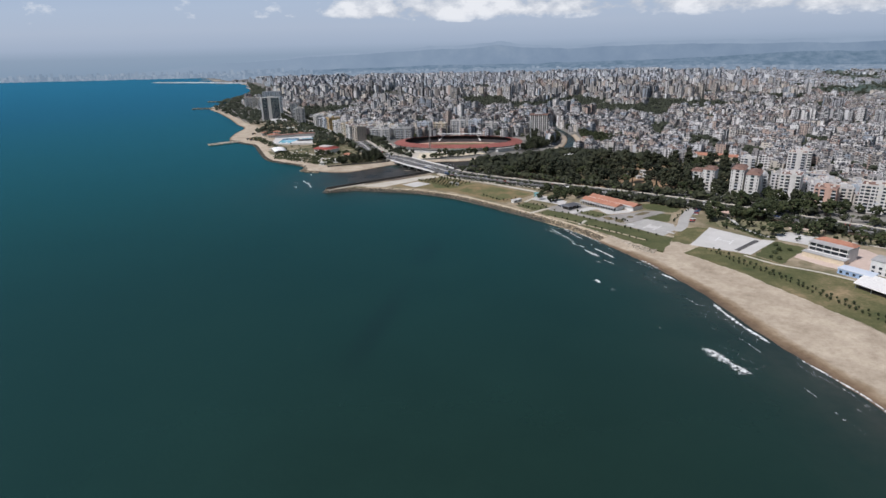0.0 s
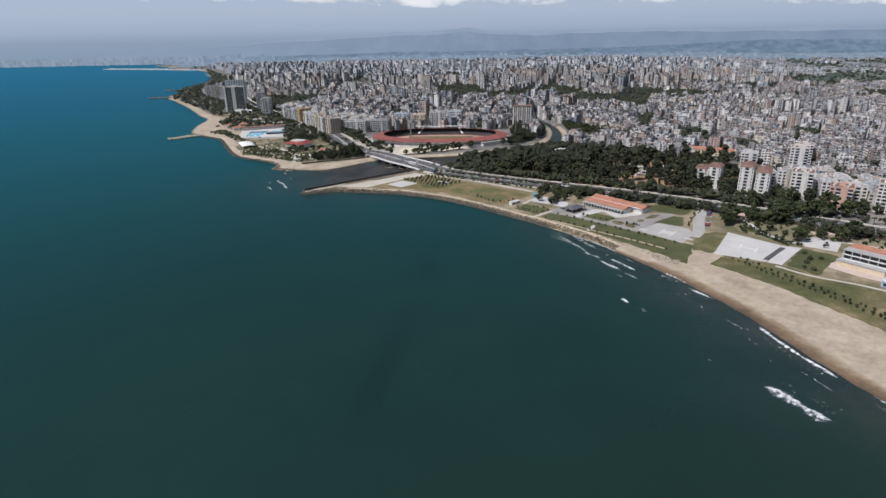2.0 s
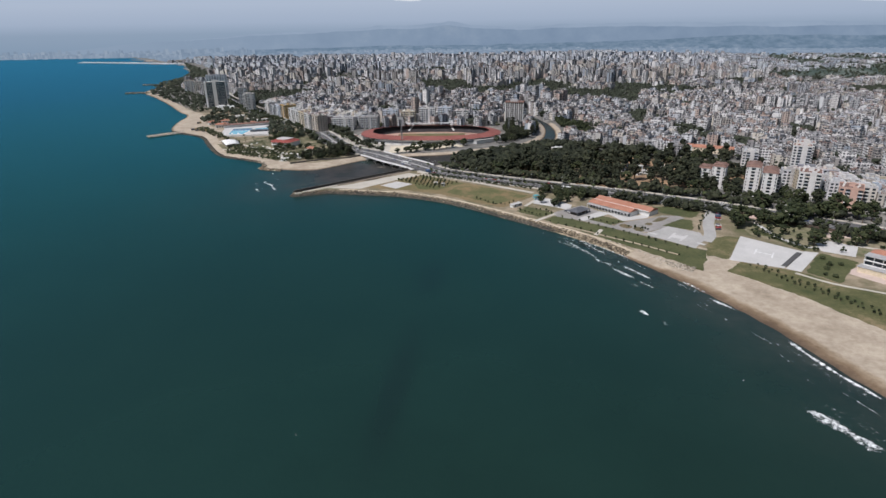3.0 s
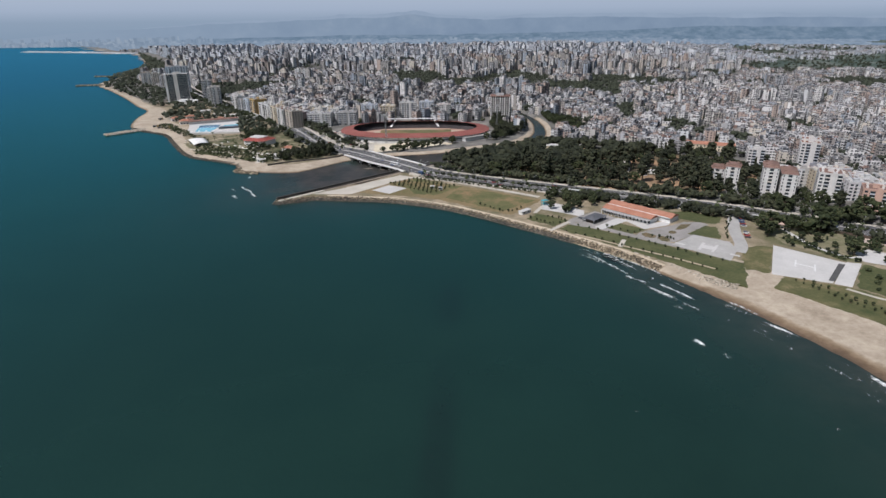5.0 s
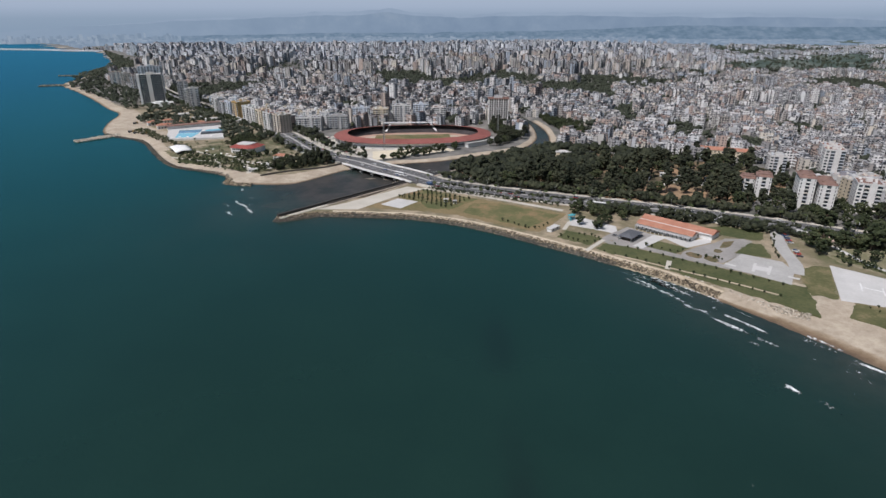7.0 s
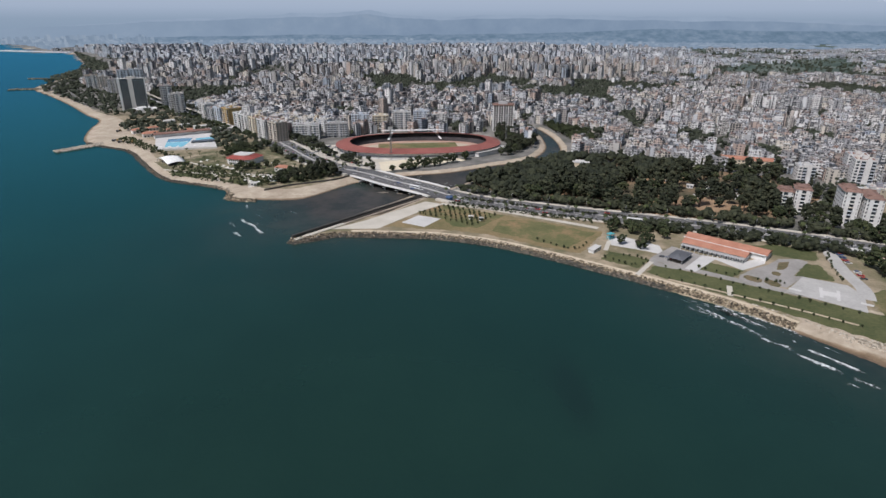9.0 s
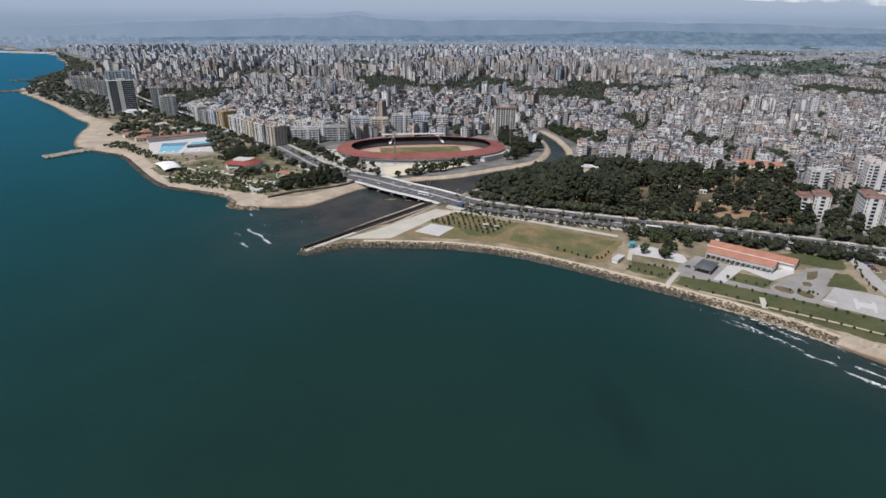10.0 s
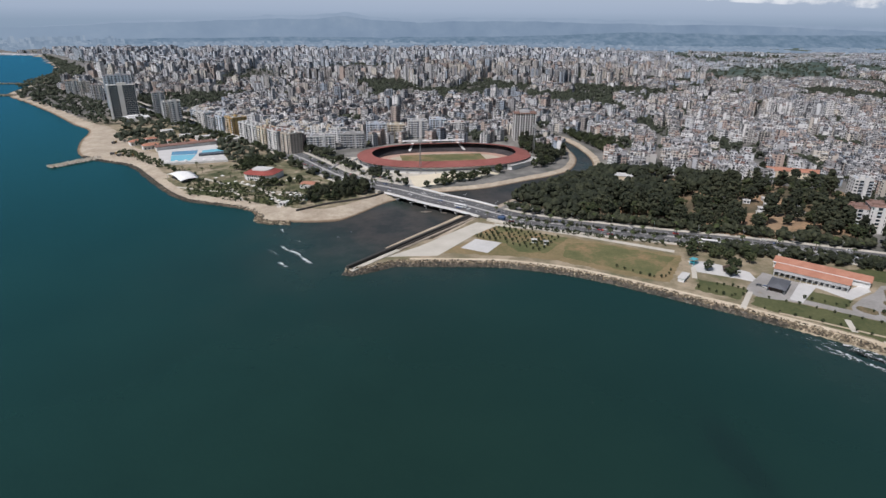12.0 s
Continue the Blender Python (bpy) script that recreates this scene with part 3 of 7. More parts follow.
    me.attributes.new("tone", "FLOAT", "FACE").data.foreach_set("value", np.repeat(tone, nf).astype(np.float32))
    me.polygons.foreach_set("use_smooth", np.zeros(len(faces), bool))
    me.update(calc_edges=True)
    me.validate()
    return new(name, me)


def facade_material(name, palette):
    m, n, l, b = material(name, 0.8, 0.0, 0.25)
    own = n.new("ShaderNodeAttribute")
    own.attribute_name = "tone"
    isl = own.outputs["Fac"]                         # one number per building
    r = n.new("ShaderNodeValToRGB")
    r.color_ramp.interpolation = "CONSTANT"
    while len(r.color_ramp.elements) < len(palette):
        r.color_ramp.elements.new(0.5)
    for k, (e, c) in enumerate(zip(r.color_ramp.elements, palette)):
        e.position, e.color = k / len(palette), (*c, 1)
    l.new(isl, r.inputs["Fac"])
    uv = n.new("ShaderNodeUVMap")
    uv.uv_map = "UVMap"
    sep = n.new("ShaderNodeSeparateXYZ")
    l.new(uv.outputs[0], sep.inputs[0])
    u, v = sep.outputs["X"], sep.outputs["Y"]
    fu, fv = maths(n, l, "FRACT", maths(n, l, "DIVIDE", u, 3.4)), maths(n, l, "FRACT", maths(n, l, "DIVIDE", v, 3.1))
    iu = maths(n, l, "FLOOR", maths(n, l, "DIVIDE", u, 3.4))
    wn_ = n.new("ShaderNodeTexWhiteNoise")
    wn_.noise_dimensions = "2D"
    cmb = n.new("ShaderNodeCombineXYZ")
    l.new(iu, cmb.inputs[0])
    l.new(maths(n, l, "MULTIPLY", isl, 97.0), cmb.inputs[1])
    l.new(cmb.outputs[0], wn_.inputs["Vector"])
    col = wn_.outputs["Value"]                       # one number per column of openings
    half = maths(n, l, "ADD", maths(n, l, "MULTIPLY", col, 0.27), 0.19)
    wide = maths(n, l, "LESS_THAN", maths(n, l, "ABSOLUTE", maths(n, l, "SUBTRACT", fu, 0.5)), half)
    high = maths(n, l, "MULTIPLY", maths(n, l, "GREATER_THAN", fv, 0.34), maths(n, l, "LESS_THAN", fv, 0.86))
    win = maths(n, l, "MULTIPLY", wide, high)
    # some columns stand for open loggias: their shade is painted dark from ground to roof, cut only by the floor slabs
    loggia_shade = maths(n, l, "MULTIPLY", maths(n, l, "GREATER_THAN", col, 0.72), maths(n, l, "GREATER_THAN", fv, 0.16))
    win = maths(n, l, "MAXIMUM", win, maths(n, l, "MULTIPLY", wide, loggia_shade))
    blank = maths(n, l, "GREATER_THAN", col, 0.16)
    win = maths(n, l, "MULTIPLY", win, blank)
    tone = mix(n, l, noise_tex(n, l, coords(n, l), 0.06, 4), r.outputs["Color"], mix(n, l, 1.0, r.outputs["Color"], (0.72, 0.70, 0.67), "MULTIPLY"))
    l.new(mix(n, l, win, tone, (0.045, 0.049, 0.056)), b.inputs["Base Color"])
    return m


def roof_material(name):
    m, n, l, b = material(name, 0.85)
    isl = n.new("ShaderNodeNewGeometry").outputs["Random Per Island"]
    f = maths(n, l, "FRACT", maths(n, l, "MULTIPLY", isl, 37.0))
    c = ramp(n, l, f, [(0.0, (0.44, 0.44, 0.45)), (0.30, (0.20, 0.20, 0.21)), (0.62, (0.33, 0.33, 0.33)), (0.76, (0.26, 0.18, 0.155)), (0.84, (0.22, 0.13, 0.11)), (0.88, (0.12, 0.125, 0.14)), (1.0, (0.52, 0.52, 0.52))])
    g = ramp(n, l, noise_tex(n, l, coords(n, l), 0.35, 3), [(0.3, (0.6, 0.6, 0.6)), (0.7, (1, 1, 1))])
    l.new(mix(n, l, 1.0, c, g, "MULTIPLY"), b.inputs["Base Color"])
    return m


# one hazy blue-grey tone per building, for walls that glow
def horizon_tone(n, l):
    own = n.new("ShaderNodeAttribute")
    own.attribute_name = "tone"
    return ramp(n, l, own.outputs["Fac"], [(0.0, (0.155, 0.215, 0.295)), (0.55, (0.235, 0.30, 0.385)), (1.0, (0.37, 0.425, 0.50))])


FLATS = facade_material("painted_flats", [(0.70, 0.70, 0.71), (0.52, 0.48, 0.44), (0.76, 0.76, 0.77), (0.36, 0.34, 0.33), (0.52, 0.54, 0.58), (0.45, 0.36, 0.32), (0.62, 0.58, 0.52), (0.36, 0.36, 0.37), (0.34, 0.39, 0.46), (0.70, 0.70, 0.71), (0.40, 0.41, 0.43), (0.64, 0.66, 0.69), (0.46, 0.45, 0.44), (0.48, 0.40, 0.36)])
# far walls: the haze of distance is put into these cool, pale colours
FAR_FLATS = facade_material("hazed_flats", [(0.64, 0.68, 0.75), (0.48, 0.52, 0.58), (0.72, 0.75, 0.80), (0.42, 0.45, 0.50), (0.56, 0.61, 0.68), (0.36, 0.40, 0.46), (0.62, 0.64, 0.67), (0.49, 0.48, 0.50), (0.53, 0.59, 0.67)])
FLAT_ROOF = roof_material("flat_roofs")
CLUTTER = facade_material("roof_fittings", [(0.66, 0.66, 0.67), (0.10, 0.11, 0.13), (0.50, 0.49, 0.47), (0.36, 0.36, 0.37), (0.72, 0.72, 0.73), (0.20, 0.21, 0.23), (0.60, 0.61, 0.63), (0.31, 0.21, 0.18)])
lots = town_lots()
ok, dist = clear_of_places(lots[:, :2])
green = np.array([noise.noise((x * 0.0042, y * 0.0042, 3.3)) for x, y in lots[:, :2]])
az = np.degrees(np.arctan2(lots[:, 0], lots[:, 1]))
thresh = 0.31 - 0.11 * smooth01((lots[:, 0] - 60) / 120) * smooth01((lots[:, 1] - 1150) / 150) * smooth01((2000 - lots[:, 1]) / 200) - 0.28 * smooth01((az - 30) / 8) * smooth01((lots[:, 1] - 1300) / 400)
reach_ = np.hypot(lots[:, 0], lots[:, 1])
fields = (reach_ > 2350) & (reach_ < 3500) & (az > 30 + 6 * green)
thresh = np.where(fields, -0.22, thresh)
small_green = np.array([noise.noise((x * 0.013, y * 0.013, 6.1)) for x, y in lots[:, :2]])
open_ground = (green > thresh) | (small_green > 0.40 - 0.17 * smooth01((lots[:, 0] - 150) / 150) * smooth01((2200 - lots[:, 1]) / 400))
lots[:, 2] += rng.normal(0, 0.10, len(lots))
built = lots[ok & ~open_ground]
tree_lots = lots[ok & open_ground]
fl = storeys(built[:, :2])
k = len(built)
bw = built[:, 3] * rng.uniform(0.66, 1.0, k)
bd = built[:, 3] * 0.86 * rng.uniform(0.60, 0.92, k)
slim = 1 - 0.30 * np.clip((fl - 7) / 5, 0, 1) * np.where(built[:, 3] > 24, 1.0, 0.6)
bw, bd = bw * slim, bd * slim
tones = rng.random(k)
for cx, cy, cr, _, tn in ESTATES:
    tones = np.where((np.hypot(built[:, 0] - cx, built[:, 1] - cy) < cr) & (fl > 8), np.clip(tn + rng.uniform(-0.06, 0.06, k), 0, 0.999), tones)
bh = fl * 3.1 + 0.9
front = (built[:, 1] < 1400) & (built[:, 0] > -330) & (built[:, 0] < 640)
reach = np.where(front, seg_dist(built[:, :2], avenue[:, :2]) + 0.15 * built[:, 1], 1e9)
front = reach <= np.sort(reach)[184]
how_far = np.hypot(built[:, 0], built[:, 1])
horizon = how_far > 0.82 * np.interp(np.degrees(np.arctan2(built[:, 0], built[:, 1])), REACH_AZ, REACH_R)
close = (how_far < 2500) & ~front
# outermost blocks glow though unlit inside: haze painted as blue-grey emission
HORIZON_HAZE_FLATS = glow_backdrop("horizon_haze_flats", lambda n, l: mix(n, l, noise_tex(n, l, coords(n, l), 0.03, 3), horizon_tone(n, l), (0.235, 0.305, 0.395)))
for name, sel, drop, wall_, roof_ in (("town_block", close, 0.8, FLATS, FLAT_ROOF), ("distant_town", ~close & ~front & ~horizon, 0.0, FAR_FLATS, FLAT_ROOF), ("horizon_town", horizon, 0.0, HORIZON_HAZE_FLATS, HORIZON_HAZE_FLATS)):
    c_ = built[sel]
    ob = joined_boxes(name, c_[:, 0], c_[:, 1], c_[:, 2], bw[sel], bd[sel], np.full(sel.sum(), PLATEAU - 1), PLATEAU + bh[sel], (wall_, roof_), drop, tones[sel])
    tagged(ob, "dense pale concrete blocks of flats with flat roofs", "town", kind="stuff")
# top storeys set back behind roof terraces
setback = close & (rng.random(k) < 0.45)
c_, kk = built[setback], int(setback.sum())
zb = PLATEAU + bh[setback] - 0.85
ob = joined_boxes("town_block", c_[:, 0] + rng.uniform(-1.5, 1.5, kk), c_[:, 1] + rng.uniform(-1.5, 1.5, kk), c_[:, 2], bw[setback] * rng.uniform(0.4, 0.72, kk), bd[setback] * rng.uniform(0.45, 0.75, kk), zb, zb + 3.4, (FLATS, FLAT_ROOF), 0.3)
tagged(ob, "set back top storeys of concrete flats", "town", kind="stuff")
# stair towers and projecting bays that break up the outlines of the nearer blocks
wing = close & (how_far < 2200)
c_, k = built[wing], int(wing.sum())
ox = bw[wing] * rng.choice([-0.24, 0.0, 0.22], k)
wz = PLATEAU + bh[wing] + rng.choice([-3.1, -6.2, -0.5, 2.7, 2.7], k)
ob = joined_boxes("town_block", c_[:, 0] + ox * np.cos(c_[:, 2]), c_[:, 1] + ox * np.sin(c_[:, 2]), c_[:, 2], bw[wing] * rng.uniform(0.28, 0.5, k), bd[wing] + rng.uniform(1.4, 3.2, k), np.full(k, PLATEAU - 1), wz, (FLATS, FLAT_ROOF), 0.6, np.clip(tones[wing] + rng.choice([0.0, 0.0, 0.07], k), 0, 0.999))
tagged(ob, "projecting bays and stair towers of concrete flats", "town", kind="stuff")
# stair heads, tanks and lift houses on the roofs
t_ = built[close]
for rep in range(4):
    ox, oy = rng.uniform(-5.2, 5.2, len(t_)), rng.uniform(-4.4, 4.4, len(t_))
    sz = rng.uniform(1.2, 3.2, len(t_)) if rep else rng.uniform(3, 4.6, len(t_))
    zb = PLATEAU + bh[close] - 0.85
    ob = joined_boxes("roof_clutter", t_[:, 0] + ox, t_[:, 1] + oy, t_[:, 2], sz, sz * rng.uniform(0.6, 1.3, len(t_)), zb, zb + rng.uniform(1.2, 3.0, len(t_)) + (0 if rep else 1), (CLUTTER, CLUTTER))
    tagged(ob, "small stair heads and water tanks on roofs", "roof clutter", kind="stuff")
# balcony slabs on the fronts of the nearer blocks
near_rows = close & (np.hypot(built[:, 0], built[:, 1]) < 1350)
bx, by, bt, bwid, bdep, bz = [], [], [], [], [], []
for (x, y, a, _), w_, d_, f_ in zip(built[near_rows], bw[near_rows], bd[near_rows], fl[near_rows]):
    side = rng.integers(0, 2)
    for s_ in range(1, int(f_)):
        ly, lx = (-d_ / 2 - 0.6, rng.choice([-0.22, 0.2]) * w_) if side else (0.0, -w_ / 2 - 0.6)
        bx.append(x + lx * math.cos(a) - ly * math.sin(a))
        by.append(y + lx * math.sin(a) + ly * math.cos(a))
        bt.append(a)
        bwid.append(w_ * 0.45 if side else 1.3)
        bdep.append(1.3 if side else d_ * 0.5)
        bz.append(PLATEAU + 3.1 * s_)
bz = np.array(bz)
ob = joined_boxes("balcony_slabs", np.array(bx), np.array(by), np.array(bt), np.array(bwid), np.array(bdep), bz, bz + 1.1, (WHITE_WALL, WHITE_WALL))
tagged(ob, "pale concrete balconies on the blocks of flats", "balcony", kind="stuff")
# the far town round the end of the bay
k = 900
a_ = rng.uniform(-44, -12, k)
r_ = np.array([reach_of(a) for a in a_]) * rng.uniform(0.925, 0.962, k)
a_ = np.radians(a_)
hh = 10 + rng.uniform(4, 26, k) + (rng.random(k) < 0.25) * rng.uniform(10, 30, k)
ob = joined_boxes("horizon_town", r_ * np.sin(a_), r_ * np.cos(a_), -a_, rng.uniform(9, 24, k), rng.uniform(10, 18, k), np.full(k, -1.0), hh, (HORIZON_HAZE_FLATS, HORIZON_HAZE_FLATS))
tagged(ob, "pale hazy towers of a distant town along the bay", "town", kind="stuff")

# ---- avenue, bridge, pavements ----
G = PLATEAU
BRIDGE_A, BRIDGE_B = np.array((-63.0, 823.0)), np.array((1.0, 738.0))
mid_bridge = (BRIDGE_A + BRIDGE_B) / 2
bd_ = (BRIDGE_B - BRIDGE_A) / np.linalg.norm(BRIDGE_B - BRIDGE_A)
along = (avenue[:, :2] - mid_bridge) @ bd_
on_bridge = np.abs(along) < 56
az_ = avenue_z(avenue)
i0, i1 = np.where(on_bridge)[0][[0, -1]]


def structure(name, bm, mat, label, category):
    return tagged(part(name, bm, mat), label, category, kind="structure")


bm = bmesh.new()
ribbon(bm, avenue[:i0 + 1], -14, 14, az_[:i0 + 1], 3.2)
ribbon(bm, avenue[i0:i1 + 1], -14, 14, az_[i0:i1 + 1], 0.2)
ribbon(bm, avenue[i1:], -14, 14, az_[i1:], 3.2)
structure("road", bm, OLD_ASPHALT, "grey asphalt dual carriageway along the shore", "road")
for name, a, b_, h, mt, lab in (("pavement", 14.0, 18.5, 0.15, PALE_PAVING, "pale paved footway beside the avenue"), ("pavement", -18.5, -14.0, 0.15, PALE_PAVING, "pale paved footway beside the avenue")):
    bm = bmesh.new()
    ribbon(bm, avenue[:i0], a, b_, az_[:i0] + h, 3.0)
    ribbon(bm, avenue[i1 + 1:], a, b_, az_[i1 + 1:] + h, 3.0)
    structure(name, bm, mt, lab, "pavement")
bm = bmesh.new()
ribbon(bm, avenue, -1.4, 1.4, az_ + 0.22, 0.3)
structure("median", bm, CONCRETE, "narrow pale concrete median of the avenue", "median")
# dashed lane lines
ROAD_PAINT = plain("road_paint", (0.62, 0.62, 0.60), 0.7)
bm = bmesh.new()
for d0 in (-9.0, -5.2, 5.2, 9.0):
    q = offset(avenue, d0)
    for k in range(20, len(q) - 1, 1):
        a, b_ = q[k], q[k] + (q[k + 1] - q[k]) * 0.45
        s = np.array([b_[1] - a[1], a[0] - b_[0]])
        s = s / np.linalg.norm(s) * 0.13
        vs = [bm.verts.new((p[0] + e * s[0], p[1] + e * s[1], az_[k] + 0.03)) for p, e in ((a, 1), (a, -1), (b_, -1), (b_, 1))]
        bm.faces.new(vs)
structure("lane_marking", bm, ROAD_PAINT, "faded white dashed lane lines", "road marking")

bridge = tagged(new("bridge"), "long low concrete road bridge over the river mouth", "bridge")
bm = bmesh.new()
ribbon(bm, avenue[i0:i1 + 1], -17, 17, az_[i0:i1 + 1] - 0.22, 0.9)
part("deck", bm, CONCRETE, bridge)
for d0 in (-17.3, 16.7):
    bm = bmesh.new()
    ribbon(bm, avenue[i0:i1 + 1], d0, d0 + 0.6, az_[i0:i1 + 1] + 0.75, 1.9)
    part("parapet", bm, WHITE_WALL, bridge, "pale concrete parapet beam")
for d0 in (-15.5, 14.0):
    bm = bmesh.new()
    ribbon(bm, avenue[i0:i1 + 1], d0, d0 + 1.5, az_[i0:i1 + 1] - 0.02, 0.2)
    part("footway", bm, PALE_PAVING, bridge)
for d0 in (-14.5, -7.5, -0.6, 6.3, 13.2):
    bm = bmesh.new()
    ribbon(bm, avenue[i0:i1 + 1], d0, d0 + 1.2, az_[i0:i1 + 1] - 1.1, 1.1)
    part("girder", bm, GREY_WALL, bridge)
side = np.array((-bd_[1], bd_[0]))
for s in (-36, -19, -2, 15, 32):
    c = mid_bridge + bd_ * s
    bm = bmesh.new()
    beam(bm, (*(c - side * 15.5), 2.9), (*(c + side * 15.5), 2.9), 1.5, 0.9)
    part("pier_cap", bm, GREY_WALL, bridge)
    for e in (-13, -4.5, 4.5, 13):
        p = c + side * e
        bm = bmesh.new()
        bmesh.ops.create_cone(bm, cap_ends=True, segments=10, radius1=0.6, radius2=0.6, depth=5.5, matrix=Matrix.Translation((p[0], p[1], 0.0)))
        part("pier", bm, GREY_WALL, bridge)

# ---- shore pavements, lawns and pads ----
def ragged(pts, step, amp):
    """The outline with uneven edges, as grass and soil have."""
    out = []
    for p, q in zip(pts, pts[1:] + pts[:1]):
        k = max(1, int(math.hypot(q[0] - p[0], q[1] - p[1]) / step))
        for i in range(k):
            x, y = p[0] + (q[0] - p[0]) * i / k, p[1] + (q[1] - p[1]) * i / k
            out.append((x + amp * noise.noise((x * 0.21, y * 0.21, 1.0)), y + amp * noise.noise((x * 0.21, y * 0.21, 9.0))))
    return out


def sheet(name, pts, z, mat, label, category, thick=0.5):
    bm = bmesh.new()
    if category in ("lawn", "garden", "soil", "verge", "bed", "ground"):
        pts = ragged(pts, 2.5, 2.2 if category != "bed" else 0.5)
    slab(bm, pts, G - thick, G + z)
    return structure(name, bm, mat, label, category)


def patchy(name, stops, scale=0.03):
    """Ground whose cover changes from one kind to another in ragged patches."""
    m, n, l, b = material(name, 0.92)
    v = coords(n, l)
    f = maths(n, l, "ADD", maths(n, l, "MULTIPLY", noise_tex(n, l, v, scale, 8, 0.68), 0.8), maths(n, l, "MULTIPLY", noise_tex(n, l, v, 0.6, 4), 0.2))
    l.new(ramp(n, l, f, stops), b.inputs["Base Color"])
    bump(n, l, b, noise_tex(n, l, v, 1.2, 5), 0.15)
    return m


WORN_LAWN = patchy("worn_lawn", [(0.36, (0.070, 0.088, 0.034)), (0.50, (0.13, 0.125, 0.056)), (0.59, (0.22, 0.16, 0.085)), (0.69, (0.36, 0.19, 0.10))])
BEACH_LAWN = patchy("beach_lawn", [(0.36, (0.052, 0.066, 0.024)), (0.50, (0.105, 0.105, 0.046)), (0.58, (0.18, 0.15, 0.080)), (0.67, (0.32, 0.24, 0.145))])
sheet("promenade", [(-103, 664), (-67, 656), (-26, 690), (0, 706), (-14, 718), (-40, 701), (-76, 677)], 0.10, PALE_PAVING, "wide pale paved promenade", "promenade")
i_b = int(np.argmin(np.hypot(shore_b[:, 0] - 110, shore_b[:, 1] - 478)))
bm = bmesh.new()
ribbon(bm, shore_b[1:i_b + 5], -8.8, -5.4, G + 0.08, 0.6)
structure("shore_path", bm, mottled("tan_gravel", (0.44, 0.36, 0.26), (0.60, 0.52, 0.40), 0.08, 0.9), "tan gravel footpath behind the rock bank", "path")
bm = bmesh.new()
ribbon(bm, shore_b[3:i_b + 3], -5.7, -4.0, G + 0.05, 0.7)
structure("rock_verge", bm, bpy.data.materials["tan_gravel"], "dusty sand verge above the rocks", "verge")
sheet("dry_lawn", [(-62, 661), (-10, 637), (14, 622), (44, 588), (66, 569), (104, 605), (58, 650), (-1, 701), (-24, 684)], 0.05, DRY_GRASS, "dry yellowish lawn with bare patches", "lawn")
sheet("lawn", [(20, 628), (60, 580), (98, 604), (58, 646), (34, 652)], 0.09, WORN_LAWN, "worn green lawn", "lawn")
sheet("lawn", [(-30, 688), (0, 704), (42, 662), (10, 638), (-8, 646), (-10, 664)], 0.08, WORN_LAWN, "green worn lawn under rows of young trees", "lawn")
sheet("white_pad", [(-46, 666), (-30.5, 650.5), (-12.4, 667), (-28.7, 680.5)], 0.16, WHITE_PAVING, "white concrete square on the grass", "pad")
bm = bmesh.new()
ribbon(bm, spline([(-2, 708), (28, 687), (58, 660), (104, 614)], 6), -3.0, 2.0, G + 0.1, 0.5)
structure("shore_path", bm, PALE_PAVING, "pale footpath along the lawn", "path")
bm = bmesh.new()
ribbon(bm, spline([(12, 712), (60, 676), (112, 636), (140, 612)], 6), -6.0, 8.0, G + 0.04, 0.4)
structure("verge", bm, SOIL, "brown bare verge below the avenue", "verge")
sheet("playground_paving", [(95, 578.5), (102, 597), (114, 591), (129, 568), (122, 551), (114, 561)], 0.08, WHITE_PAVING, "pale paved playground", "paving")
sheet("lawn", [(74, 556), (90, 536), (107, 546), (88, 567)], 0.05, LAWN, "green clipped lawn", "lawn")
sheet("lawn", [(92, 528), (106, 538), (140, 500), (158, 478), (182, 449), (190, 442), (168, 409), (150, 437), (121, 485)], 0.05, LAWN, "long green lawn behind the rocks", "lawn", 1.6)
bm = bmesh.new()
ribbon(bm, spline([(100, 515), (115, 498), (129, 481), (148, 459.5), (165, 437)], 6), -0.9, 0.9, G + 0.12, 0.4)
structure("shore_path", bm, SAND, "narrow pale path along the lawn", "path")
for a, b_ in (((84, 526), (106, 543)), ((122, 485), (131, 497)), ((86, 570), (98, 586))):
    bm = bmesh.new()
    ribbon(bm, np.array([a, ((a[0] + b_[0]) / 2, (a[1] + b_[1]) / 2), b_], float), -1.6, 1.6, G + 0.15, 0.5)
    structure("shore_path", bm, PALE_PAVING, "short pale link path", "path")
bm = bmesh.new()
ribbon(bm, spline([(139, 562), (107, 542), (124, 525), (141, 504), (160, 482), (172, 470)], 5), -3.2, 3.2, G + 0.11, 0.5)
structure("service_road", bm, FORECOURT, "pale grey service road", "road")
sheet("pavilion_yard", [(109, 545), (137, 565), (149, 541), (120, 523)], 0.09, FORECOURT, "grey paved yard round the pavilion", "paving")
sheet("pavilion_yard", [(121, 527.5), (146, 543.5), (152, 536), (124.5, 521)], 0.12, WHITE_PAVING, "white paved yard beside the pavilion", "paving")
sheet("hall_terrace", [(146, 546), (152, 534), (156.5, 515.5), (180, 521), (187, 531), (168, 527)], 0.105, WHITE_PAVING, "white paving in front of the hall", "paving")
sheet("forecourt", [(149, 509), (165.6, 515.6), (180, 519), (195, 525.5), (208, 522), (211, 516), (183, 500), (188, 497), (164, 486), (142, 502)], 0.085, FORECOURT, "grey paved forecourt", "paving")
sheet("car_park", [(160, 482), (183, 447), (200, 464), (204, 479), (187, 497)], 0.13, CONCRETE, "pale grey concrete helicopter apron", "paving")
